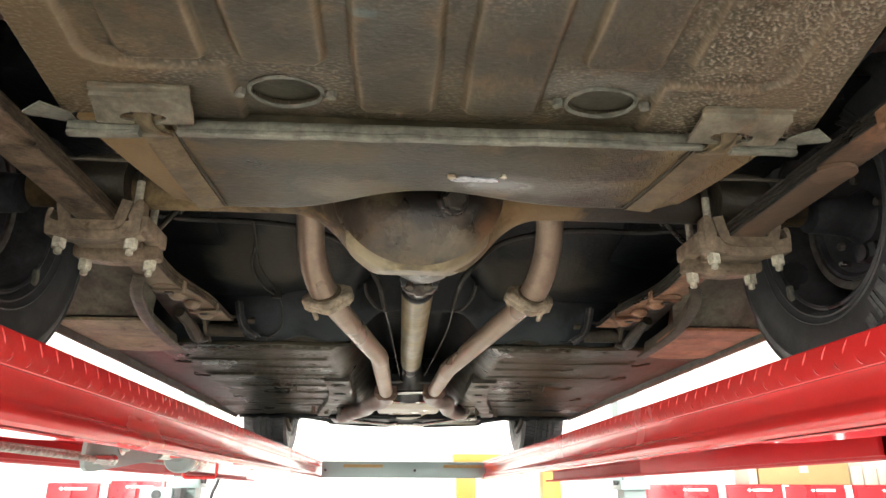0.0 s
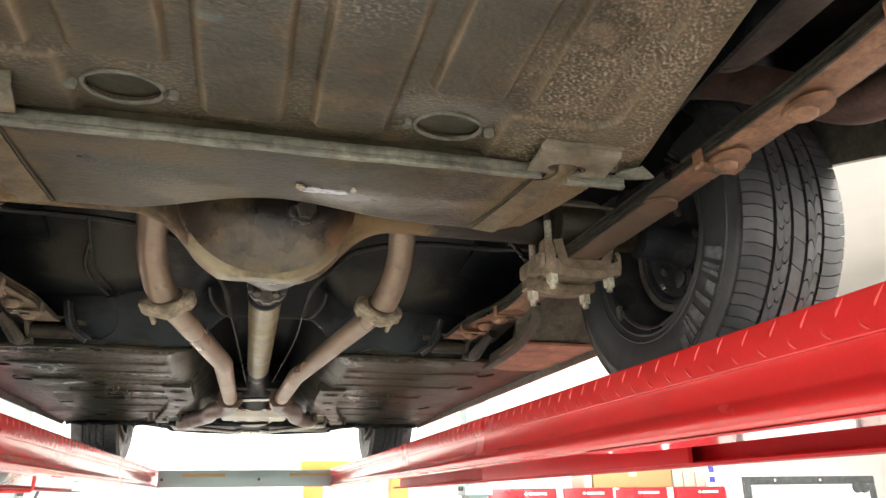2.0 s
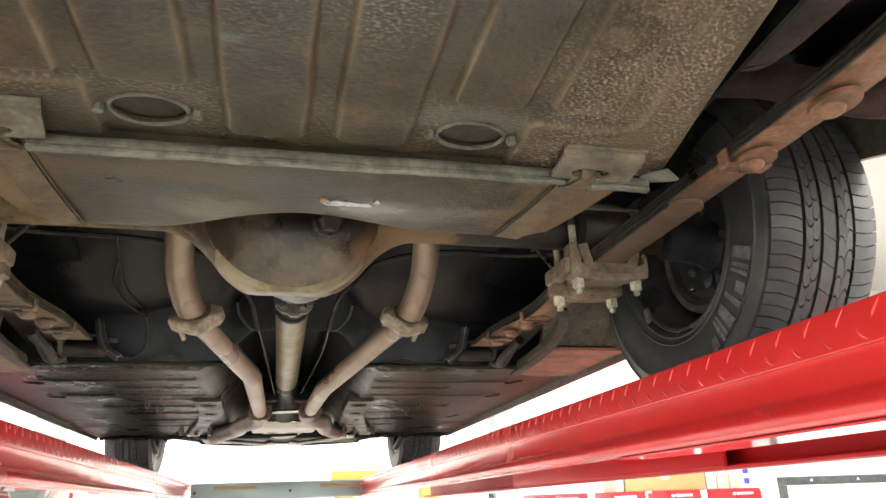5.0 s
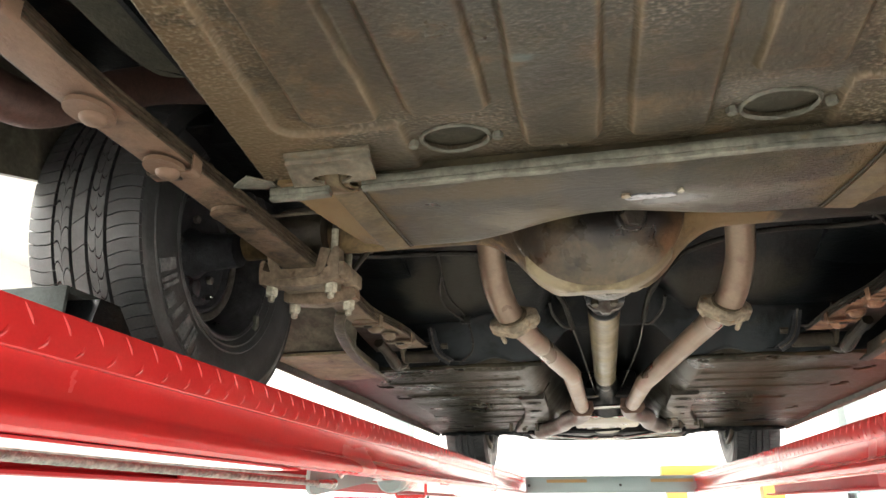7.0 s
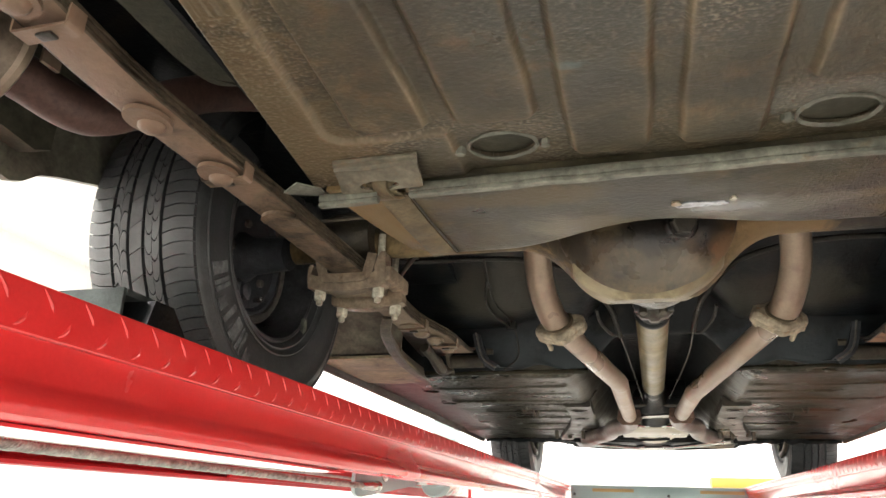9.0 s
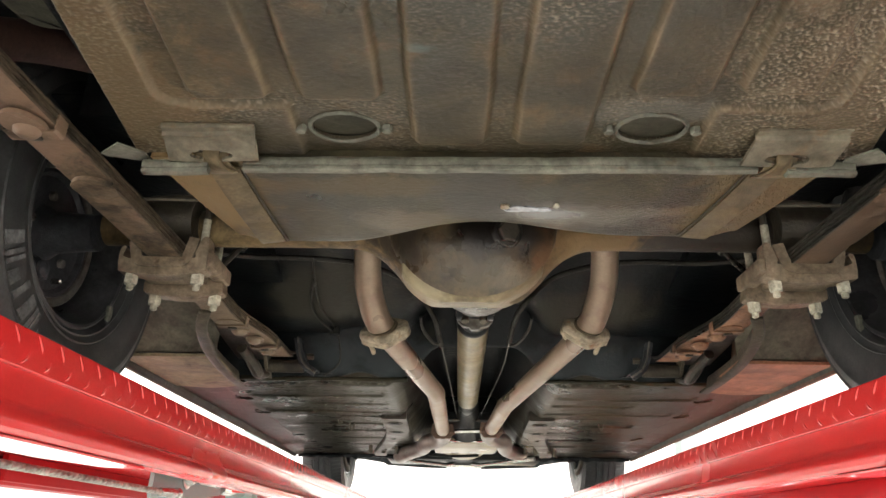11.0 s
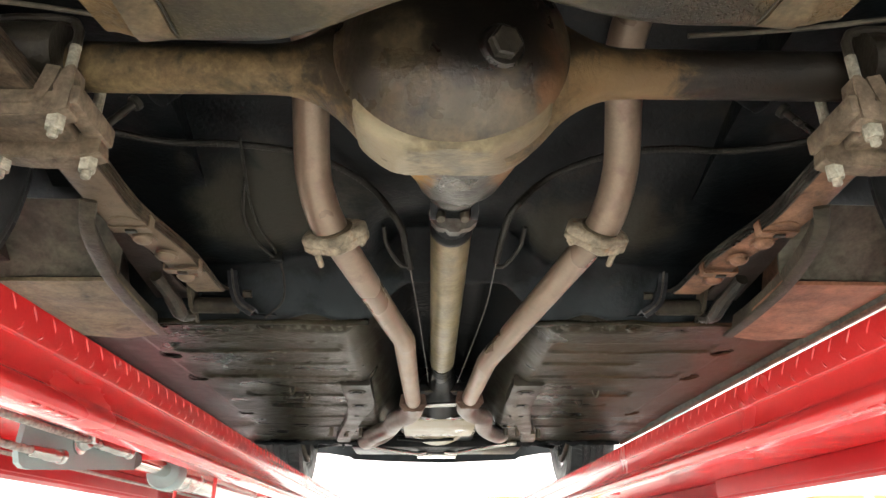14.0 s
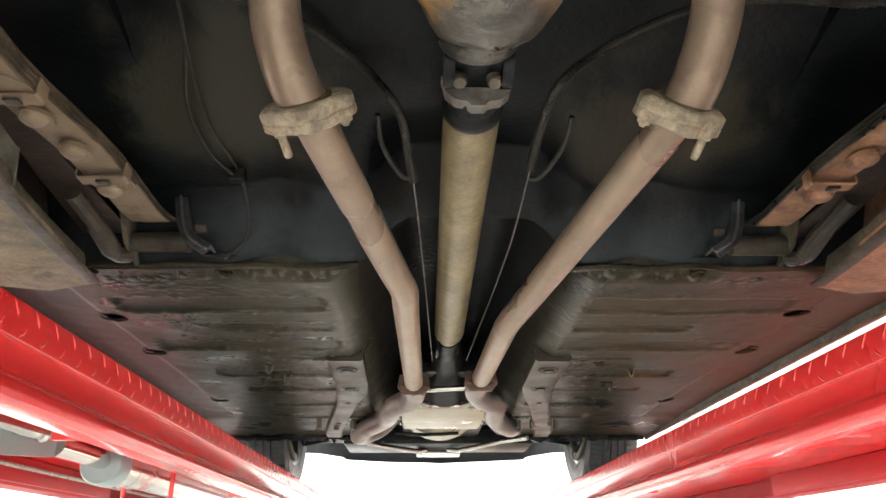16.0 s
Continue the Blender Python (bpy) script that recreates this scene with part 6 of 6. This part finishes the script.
for s in (-1, 1):
    part("control_arm", tube(bmesh.new(), [(s * 0.36, 4.2, 1.97), (s * 0.5, 4.33, 1.965), (s * 0.64, 4.4, 1.95)], 0.022, 12), M_BLACK, car, "dark front suspension arm")
    part("splash_skirt", prism(bmesh.new(), [(s * 0.40, 1.925), (s * 0.46, 1.922), (s * 0.48, 1.935), (s * 0.52, 1.945), (s * 0.64, 1.955), (s * 0.64, 2.05), (s * 0.40, 2.05)], "y", 4.18, 4.186), M_BLACK, car)
    part("steering_knuckle", tube(bmesh.new(), smooth_path([(s * 0.68, 4.12, 1.97), (s * 0.665, 4.16, 1.90), (s * 0.66, 4.28, 1.86), (s * 0.67, 4.36, 1.88)], 6), 0.012, 10), M_FRAME, car, "curved steering knuckle arm")
    for k in range(6):
        x_ = s * (0.27 + 0.035 * k + 0.01 * math.sin(k * 3 + s))
        y_ = 3.62 + 0.05 * math.sin(k * 2.3 + s)
        part("front_fastener", hexagon(bmesh.new(), (x_, y_, 1.915), 0.010, 0.018 + 0.01 * (k % 3)), M_FRAME, car)

# floor pans, tunnel, kick-up and wells
PAN_BANDS = ((2.245, 2.335, 0.72), (2.415, 2.475, 0.56), (2.555, 2.640, 0.73), (2.700, 2.735, 0.50), (2.845, 2.93, 0.66), (3.06, 3.12, 0.62), (3.30, 3.36, 0.60), (3.52, 3.60, 0.55))


def pan_at(x, y):
    """Height and crust of the floor pan: pressed bands with rounded ends, crusted along their edges."""
    ax, lift_, edge = abs(x), 0.0, 0.0
    wave = 0.006 * noise.noise((x * 9, y * 9, 2))
    for a, b, end in PAN_BANDS:
        if a - 0.05 < y < b + 0.05:
            qx, qy = max(ax - end, 0.268 - ax) + 0.03, abs(y - (a + b) / 2) - (b - a) / 2 + 0.02
            d = math.hypot(max(qx, 0), max(qy, 0)) + min(max(qx, qy), 0) - 0.02 + wave
            lift_ += 0.0062 * (1 - ease(d, -0.010, 0.008)) * (0.45 + 0.55 * ease(noise.noise((x * 4, a * 7, 3)), -0.35, 0.15))
            edge = max(edge, bell(d, 0.006, 0.008))
    z = 1.921 + lift_ + 0.0025 * noise.noise((x * 4, y * 4, 6)) + 0.0008 * noise.noise((x * 24, y * 24, 2))
    z += 0.008 * ease(ax, 0.755, 0.775) * (1 - ease(y, 3.5, 3.6))
    seam = bell(y, 2.135, 0.012) * ease(ax, 0.2, 0.25)
    z -= 0.006 * ease(ax, 0.850, 0.900)
    tunnel = abs(x - 0.006)
    if tunnel < 0.270:
        z += 0.20 * (1 - ease(tunnel, 0.085, 0.270))
    z += 0.045 * (1 - ease(y, 2.075, 2.16)) * (1 - ease(ax, 0.40, 0.50))
    flake = max(0.0, noise.noise((x * 70, y * 70, 5)) + 0.5 * noise.noise((x * 150, y * 150, 8)) - 0.05)
    spots = max(0.0, noise.noise((x * 6, y * 8, 11)) - 0.05)
    old = 1.0 if x < 0 else 0.55
    crust = min(1.0, flake * (0.04 + 1.9 * edge * old + 1.5 * seam + 1.6 * spots * old))
    return z - 0.0045 * crust, crust


def pan_z(x, y):
    return pan_at(x, y)[0]


xs = span(-0.908, 0.902, 374)
bm = bmesh.new()


HOLES = ((-0.745, 2.375, 0.028), (-0.755, 2.665, 0.028), (-0.745, 3.27, 0.026), (0.752, 2.338, 0.028), (0.770, 2.647, 0.027), (0.762, 3.28, 0.026), (-0.44, 2.112, 0.013), (0.45, 2.116, 0.013))


def pan_keep(x, y):
    return all(((x - hx) / r) ** 2 + ((y - hy) / r) ** 2 > 1 for hx, hy, r in HOLES)


sheet(bm, xs, span(2.09, 2.95, 200) + span(2.96, 4.02, 130), pan_z, 0.004, pan_keep)
crust = bm.verts.layers.float.new("crust")
for v in bm.verts:
    v[crust] = min(1.0, 1.6 * pan_at(v.co.x, v.co.y)[1])
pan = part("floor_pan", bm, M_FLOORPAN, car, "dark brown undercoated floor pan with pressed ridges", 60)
for hx, hy, hr in HOLES:
    ring = [(hx + (hr + 0.003) * math.cos(a), hy + (hr + 0.003) * math.sin(a), 1.925 + 0.002 * math.sin(a * 2 + hx * 9)) for a in span(0, 2 * math.pi, 24)]
    part("hole_rim", tube(bmesh.new(), ring, 0.003, 6, False), M_FLOORPAN, pan)
    part("hole_plug", lathe(bmesh.new(), [(0, 0.05), (0.003, 0.05)], (hx, hy, 1.940), (0, 0, 1), 20), M_BLACK, pan)
bm = bmesh.new()
pts = [(x, 2.088 + 0.004 * math.sin(x * 40), 1.928 + 0.003 * noise.noise((x * 8, 0, 0))) for x in span(-0.84, -0.19, 30)]
tube(bm, pts, 0.007, 8, True, 0.4)
part("pan_seam", bm, M_FLOORPAN, pan)
bm = bmesh.new()
tube(bm, [(x, 2.088 + 0.004 * math.sin(x * 40), 1.928 + 0.003 * noise.noise((x * 8, 0, 0))) for x in span(0.19, 0.84, 30)], 0.007, 8, True, 0.4)
part("pan_seam", bm, M_FLOORPAN, pan)
for s in (-1, 1):
    front = [(s * x, 4.022 + 0.012 * noise.noise((x * 20, s, 1)), 1.912 + 0.012 * noise.noise((x * 26, s, 5))) for x in span(0.36, 0.90, 60)]
    part("pan_front_edge", tube(bmesh.new(), front, 0.011, 8, True, 0.8), M_BLACK, pan, "crusty front edge of the floor")
for fx, fy in ((-0.49, 2.80), (-0.46, 2.92), (0.52, 2.84), (0.50, 3.01)):
    bm = bmesh.new()
    for q in (-1, 1):
        tube(bm, [(fx + q * 0.010, fy, 1.926), (fx + q * 0.007, fy, 1.910), (fx + q * 0.001, fy, 1.898)], 0.0032, 6)
    part("trim_clip", bm, M_FRAME, pan, "bent wire trim clip")


def kick_z(x, y):
    d = abs(x - 0.014)
    z = 1.93 + 0.115 * (1 - ease(y, 2.0, 2.09)) + 0.16 * (1 - ease(y, 1.35, 2.02)) + 0.02 * noise.noise((x * 3, y * 3, 4)) * (1 - ease(y, 1.85, 2.03))
    z += 0.10 * (1 - ease(d, 0.11, 0.22)) * ease(y, 1.7, 2.05)
    z += 0.02 * bell(abs(x), 0.33, 0.05) * ease(y, 1.5, 1.8)
    return z


bm = bmesh.new()
sheet(bm, span(-0.80, 0.80, 80), span(1.05, 1.95, 30) + span(1.96, 2.092, 20), kick_z, 0.004)
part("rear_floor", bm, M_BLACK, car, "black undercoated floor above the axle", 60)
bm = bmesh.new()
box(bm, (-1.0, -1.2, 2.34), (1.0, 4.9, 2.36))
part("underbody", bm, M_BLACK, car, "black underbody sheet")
# frame legs beside the springs
for s in (-1, 1):
    lo, hi = sorted((s * 0.495, s * 0.70))
    bm = bmesh.new()
    prism(bm, [(1.05, 2.16), (1.50, 2.14), (1.80, 2.09), (2.0, 2.075), (2.10, 2.07), (2.10, 2.2), (1.05, 2.3)], "x", lo, hi)
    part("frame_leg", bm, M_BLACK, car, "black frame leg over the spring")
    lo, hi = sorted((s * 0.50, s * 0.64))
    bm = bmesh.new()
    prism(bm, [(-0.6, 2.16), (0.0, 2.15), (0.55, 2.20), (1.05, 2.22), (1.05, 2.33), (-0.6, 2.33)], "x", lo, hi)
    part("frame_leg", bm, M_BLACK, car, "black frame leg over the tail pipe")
    plan = smooth_path([(0.560, -0.60, 0), (0.572, 0.20, 0), (0.577, 0.58, 0), (0.576, 0.64, 0), (0.567, 0.685, 0), (0.545, 0.702, 0), (0.505, 0.702, 0), (0.470, 0.670, 0), (0.462, 0.60, 0), (0.462, -0.60, 0)], 4)
    bm = bmesh.new()
    for inset, z0, z1 in ((0.010, 2.0500, 2.0535), (0.004, 2.0535, 2.0600), (0.0, 2.0600, 2.33)):
        prism(bm, [(s * (p.x + (inset if p.x < 0.52 else -inset)), p.y - (inset if p.y > 0.6 else 0)) for p in plan], "z", z0, z1)
    part("frame_leg", bm, M_INNER if s > 0 else M_BODY, car, "dull brown rear frame leg with a rounded end", 50)
    # front spring hanger with its two cheeks
    bm = bmesh.new()
    cheek = ((0.606, 2.092), (0.560, 2.096), (0.530, 2.082), (0.513, 2.055), (0.505, 2.020), (0.497, 1.985), (0.482, 1.954), (0.449, 1.930))
    sweep(bm, smooth_path([(s * a, 2.036, b) for a, b in cheek], 5), [(-0.017 * s, -0.011), (-0.013 * s, -0.011), (-0.012 * s, 0.007), (0.017 * s, 0.008), (0.017 * s, 0.011), (-0.017 * s, 0.011)])
    cheek_part = part("spring_hanger", bm, M_DRUM, car, "curved blue-grey pressed spring hanger")
    rim = smooth_path([(s * a, 2.0185, b) for a, b in cheek[2:]], 5)
    part("worn_edge", tube(bmesh.new(), rim, 0.0028, 8), M_DRUM_LIP, cheek_part, "worn pale edge")
    for xx in (0.592,):
        bm = bmesh.new()
        prism(bm, [(1.985, 1.985), (2.02, 1.945), (2.06, 1.932), (2.085, 1.925), (2.095, 1.94), (2.08, 1.98), (2.07, 2.05), (2.0, 2.06)], "x", s * xx - 0.004, s * xx + 0.004)
        part("spring_hanger", bm, M_FRAME, car, "dark pressed spring hanger cheek")
    bm = bmesh.new()
    lo, hi = sorted((s * 0.486, s * 0.594))
    lathe(bm, [(0, 0.012), (0.003, 0.019), (hi - lo - 0.003, 0.019), (hi - lo, 0.012)], (lo, 2.045, 1.955), (1, 0, 0), 24)
    part("hanger_bush", bm, M_RAIL, car, "dark rubber spring bush")
    part("hanger_bolt", lathe(bmesh.new(), [(0, 0.011), (0.02, 0.011)], (s * 0.482, 2.05, 1.985), (-s, 0, 0), 6), M_FRAME, car)
    # torque box plate and angled rail outboard of the spring
    mat = M_SILL_L if s < 0 else M_ROCKER
    bm = bmesh.new()
    prism(bm, [(s * 0.660, 1.785), (s * 0.902, 1.79), (s * 0.902, 2.17), (s * 0.80, 2.20), (s * 0.70, 2.16), (s * 0.68, 2.0)], "z", 1.918, 1.926)
    part("torque_box", bm, mat, car, "flat brown sill plate ahead of the wheel")
    bm = bmesh.new()
    rows = []
    for k in range(13):
        t = k / 12
        row = []
        for j in range(17):
            u = j / 16
            x = 0.667 - 0.045 * t + (0.315 + 0.045 * t) * u
            y = 1.797 - 0.13 * t ** 1.3 + 0.006 * noise.noise((x * 9, t * 3, s))
            z = 1.932 - 0.024 * ease(u, 0.6, 0.8) * (1 - t) + 0.105 * t
            row.append(bm.verts.new((s * x, y, z)))
        rows.append(row)
    for a, b in zip(rows, rows[1:]):
        for j in range(16):
            bm.faces.new((a[j], a[j + 1], b[j + 1], b[j]))
    g = bmesh.ops.extrude_face_region(bm, geom=bm.faces[:])["geom"]
    for v in g:
        if isinstance(v, bmesh.types.BMVert):
            v.co.y += 0.005
            v.co.z += 0.003
    bmesh.ops.recalc_face_normals(bm, faces=bm.faces[:])
    part("well_front", bm, M_QUARTER, car, "dull brown front of the wheel well", 40)
    bm = bmesh.new()
    path = [(s * 0.600, 1.505, 1.952), (s * 0.624, 1.56, 1.936), (s * 0.643, 1.64, 1.924), (s * 0.668, 1.79, 1.915), (s * 0.680, 1.95, 1.911), (s * 0.686, 2.13, 1.910)]
    sweep(bm, smooth_path(path, 6), [(-0.013, -0.001), (-0.006, -0.004), (0.011, -0.003), (0.013, 0.001), (0.004, 0.004), (0.002, 0.034), (-0.006, 0.034), (-0.004, 0.004), (-0.013, 0.003)])
    part("edge_rail", bm, M_FRAME, car, "grey-brown edge rail beside the spring")
    bm = bmesh.new()
    prism(bm, [(s * 0.63, 1.62), (s * 0.66, 1.82), (s * 0.69, 2.12), (s * 0.60, 2.12), (s * 0.60, 1.62)], "z", 1.975, 1.98)
    part("inner_rail", bm, M_INNER, car, "dark red-brown inner rail")
    bm = bmesh.new()
    path = [(s * 0.625, 1.88, 1.965), (s * 0.615, 1.96, 1.945), (s * 0.612, 2.03, 1.928), (s * 0.60, 2.06, 1.935)]
    tube(bm, smooth_path(path, 6), [0.014] * 6 + [0.017] * 6 + [0.014] * 7, 10)
    part("hanger_ear", bm, M_RAIL, car)
    # sill
    bm = bmesh.new()
    e_ = 0.0 if s < 0 else -0.006
    o = [(0.745, 1.955), (0.906 + e_, 1.950), (0.9100 + e_, 1.9045), (0.9120 + e_, 1.9010), (0.9190 + e_, 1.9005), (0.9225 + e_, 1.907), (0.9235 + e_, 1.930), (0.938, 1.95), (0.960, 1.99), (0.960, 2.08), (0.745, 2.08)]
    prism(bm, [(s * a, b) for a, b in o], "y", 1.80, 4.02)
    prism(bm, [(s * a, b) for a, b in ((0.870, 1.955), (0.905 + e_, 1.950), (0.9100 + e_, 1.9045), (0.9120 + e_, 1.9010), (0.9190 + e_, 1.9005), (0.9225 + e_, 1.907), (0.9235 + e_, 1.98), (0.870, 1.98))], "y", 1.605, 1.7995)
    sill = part("sill", bm, M_SILL_R if s > 0 else M_SILL_EDGE, car, "red-brown body sill" if s > 0 else "dark brown body sill", 30)
    bm = bmesh.new()
    edge = [(s * (0.9045 + e_ + 0.002 * noise.noise((y * 5, s, 0))), y, 1.927) for y in span(1.62, 4.01, 90)]
    sweep(bm, edge, [(-0.0022 * s, 0.010), (0.0008 * s, -0.016), (0.0030 * s, -0.019 ), (0.0042 * s, -0.016), (0.0028 * s, 0.010)])
    # The right flange is pale so its colour carries the bright edge line.
    part("sill_flange", bm, M_SEALER if s > 0 else M_RAIL, sill, "flange under the sill, pale for its edge highlight" if s > 0 else "dark flange under the sill", 40)
    # rails along the tunnel
    bm = bmesh.new()
    path = [(s * 0.276, 2.70, 1.914), (s * 0.279, 2.85, 1.912), (s * 0.290, 3.08, 1.910), (s * 0.36, 3.46, 1.908), (s * 0.43, 3.84, 1.908), (s * 0.46, 4.2, 1.93)]
    sweep(bm, smooth_path(path, 6), [(-0.042, -0.002), (-0.036, -0.006), (0.036, -0.006), (0.042, -0.002), (0.042, 0.03), (-0.042, 0.03)])
    for v in bm.verts:
        mid_ = s * float(np.interp(v.co.y, [2.70, 2.85, 3.08, 3.46, 3.84, 4.2], [0.276, 0.279, 0.290, 0.36, 0.43, 0.46]))
        v.co.x = mid_ + (v.co.x - mid_) * (1.14 - 0.36 * ease(v.co.y, 3.04, 3.36))
    rail = part("frame_rail", bm, M_RAIL, car, "dirty brown frame rail with round holes")
    for yy, xx, rr in ((2.79, 0.277, 1.15), (3.02, 0.289, 1.2), (3.23, 0.316, 0.7)):
        bm = bmesh.new()
        lathe(bm, [(0, 0.026 * rr), (0.002, 0.026 * rr), (0.0021, 0.016 * rr), (-0.004, 0.012 * rr), (-0.004, 0.001)], (s * xx, yy, 1.9045), (0, 0, 1), 20)
        part("rail_hole", bm, M_BLACK, rail)
        bm = bmesh.new()
        part("hole_collar", tube(bm, [(s * xx + 0.024 * rr * math.cos(a), yy + 0.024 * rr * math.sin(a), 1.9055) for a in span(0, 2 * math.pi, 20)], 0.003, 6, False), M_RAIL, rail)

# wheel wells and rear quarters
for s in (-1, 1):
    bm = bmesh.new()
    rows = []
    for u in (0.645, 0.72, 0.80, 0.90, 0.985):
        rows.append([bm.verts.new((s * u, AY + 0.455 * math.cos(a) * (1 if math.cos(a) > 0 else 1.05), 2.03 + 0.30 * math.sin(a) ** 0.8 if math.sin(a) > 0 else 2.03)) for a in span(0, math.pi * 0.80, 28)])
    for a, b in zip(rows, rows[1:]):
        for k in range(28):
            bm.faces.new((a[k], a[k + 1], b[k + 1], b[k]))
    g = bmesh.ops.extrude_face_region(bm, geom=bm.faces[:])["geom"]
    for v in g:
        if isinstance(v, bmesh.types.BMVert):
            v.co.z += 0.006
    part("wheel_well", bm, M_BLACK, car, "black wheel well")
    # quarter panel behind the wheel, lower edge and inner brace
    bm = bmesh.new()
    o = [(1.02, 2.12), (0.90, 2.085), (0.86, 2.070), (0.83, 2.045), (0.805, 2.036), (0.78, 2.040), (0.68, 2.056), (0.30, 2.10), (-0.5, 2.14), (-1.2, 2.14), (-1.2, 2.5), (1.12, 2.5), (1.10, 2.35), (1.08, 2.22), (1.055, 2.15)]
    o = [(y, z - (0.022 if s < 0 and z < 2.2 else 0)) for y, z in o]
    prism(bm, o, "x", min(s * 0.998, s * 1.012), max(s * 0.998, s * 1.012))
    part("quarter_panel", bm, M_QUARTER, car, "dull olive-grey inside of the rear quarter panel")
    bm = bmesh.new()
    prism(bm, [(0.83, 2.075), (0.80, 2.06), (0.72, 2.07), (-0.4, 2.16), (-0.4, 2.33), (0.70, 2.33), (0.83, 2.15)], "x", min(s * 0.955, s * 0.99), max(s * 0.955, s * 0.99))
    part("inner_quarter", bm, M_BODY, car, "olive inner quarter sheet")
    bm = bmesh.new()
    prism(bm, [(1.62, 1.97), (1.70, 1.94), (1.80, 1.93), (1.80, 2.5), (1.70, 2.5)], "x", min(s * 0.985, s * 1.0), max(s * 0.985, s * 1.0))
    part("quarter_front", bm, M_BODY, car)
    # round trunk well beside the shield
    bm = bmesh.new()
    lathe(bm, [(0, 0.09), (0.006, 0.11), (0.55, 0.11), (0.56, 0.10)], (s * 0.585, 0.80, 2.27), (s * 0.02, -1, 0.03), 28)
    part("trunk_well", bm, M_BODY, car, "dark rounded trunk well")

# lines and cables
part("brake_line", tube(bmesh.new(), smooth_path([(-0.385, 1.55, 2.10), (-0.405, 1.72, 2.075), (-0.411, 1.83, 2.065), (-0.388, 1.93, 2.04), (-0.379, 1.98, 2.008), (-0.385, 2.03, 1.962), (-0.432, 2.075, 1.935)], 8), 0.0028, 8), M_CABLE, car, "thin dark brake line")
part("brake_line", tube(bmesh.new(), smooth_path([(-0.40, 1.66, 2.085), (-0.428, 1.78, 2.062), (-0.422, 1.88, 2.045), (-0.388, 1.94, 2.028)], 8), 0.0034, 8), M_CABLE, car, "thin dark brake line")
part("line_clip", box(bmesh.new(), (-0.402, 1.930, 2.022), (-0.374, 1.950, 2.044), 0.003), M_BLACK, car)
for s, pts in ((-1, [(-0.56, 1.42, 2.035), (-0.48, 1.48, 2.05), (-0.36, 1.49, 2.052), (-0.25, 1.52, 2.05), (-0.16, 1.60, 2.04), (-0.11, 1.72, 2.02), (-0.095, 1.80, 1.99), (-0.088, 1.84, 1.97)]),
               (1, [(0.60, 1.42, 2.035), (0.48, 1.49, 2.05), (0.36, 1.49, 2.052), (0.26, 1.51, 2.05), (0.17, 1.57, 2.04), (0.11, 1.66, 2.02), (0.095, 1.74, 2.0), (0.088, 1.80, 1.97)])):
    eye_ = Vector((0, 0.45, 1.43))
    pts = [tuple(eye_ + (Vector(p) - eye_) * (1 + 0.10 * ease(abs(p[0]), 0.11, 0.17))) for p in pts]
    sheath = part("handbrake_cable", tube(bmesh.new(), smooth_path(pts, 10), 0.0065, 10), M_CABLE, car, "ribbed handbrake cable sheath")
    bm = bmesh.new()
    for i, (p, sd, up) in enumerate(frames_along(smooth_path(pts, 26))):
        if i % 2 == 0:
            d = sd.cross(up)
            lathe(bm, [(-0.0012, 0.0074), (0.0012, 0.0074)], p, d, 8)
    part("sheath_coil", bm, M_CABLE, sheath)
    e = Vector(pts[-1])
    part("inner_cable", tube(bmesh.new(), smooth_path([e, (e.x + (0.0 if s > 0 else 0.015), 2.15, 1.968), (0.058 if s > 0 else -0.042, 2.92, 1.967)], 10), 0.0014, 6), M_DRUM_LIP, sheath, "thin bright inner cable")
    bm = bmesh.new()
    tube(bm, smooth_path([(e.x, 1.835, 1.972), (e.x + s * 0.02, 1.82, 1.97), (e.x + s * 0.045, 1.77, 1.99), (e.x + s * 0.05, 1.72, 2.01)], 6), 0.004, 8)
    part("cable_guide", bm, M_CABLE, car, "wire cable guide")


# ---- raised tread bars on the track edges ----
def bar_mesh(name, lean, length, bow):
    bm = bmesh.new()
    n, L, W, Hh = 8, length, 0.0019, 0.0014
    c, s = math.cos(lean), math.sin(lean)
    ring = []
    for k in range(2 * n):
        a = 2 * math.pi * k / (2 * n)
        y = math.cos(a) * L
        z = math.sin(a) * W + bow * (1 - math.cos(a) ** 2)
        ring.append((y * c - z * s, y * s + z * c))
    lo = [bm.verts.new((0, y, z)) for y, z in ring]
    mid = (ring[n // 2][0] + ring[-n // 2][0]) / 2, (ring[n // 2][1] + ring[-n // 2][1]) / 2
    hi = [bm.verts.new((-Hh, mid[0] + (y - mid[0]) * 0.6, mid[1] + (z - mid[1]) * 0.5)) for y, z in ring]
    bm.faces.new(hi)
    for k in range(2 * n):
        bm.faces.new((lo[k], lo[(k + 1) % (2 * n)], hi[(k + 1) % (2 * n)], hi[k]))
    bmesh.ops.recalc_face_normals(bm, faces=bm.faces)
    me = bpy.data.meshes.new(name)
    bm.to_mesh(me)
    bm.free()
    for f in me.polygons:
        f.use_smooth = True
    me.materials.append(M_BAR)
    return me


up_bar, low_bar = bar_mesh("tread_bar_upper", radians(-50), 0.0122, 0.0012), bar_mesh("tread_bar_lower", radians(50), 0.0098, -0.0022)
for s, way in runs.items():
    for k in range(112):
        y = -0.442 + k * 0.049
        for me, dy, dz in ((up_bar, 0.0, -0.0125), (low_bar, 0.024, -0.0340)):
            ob = new("tread_bar", me)
            ob.parent = way
            ob.matrix_basis = Matrix.Translation((s * RX, y + dy, RZ + dz)) @ Matrix.Diagonal((s, 1, 1, 1))
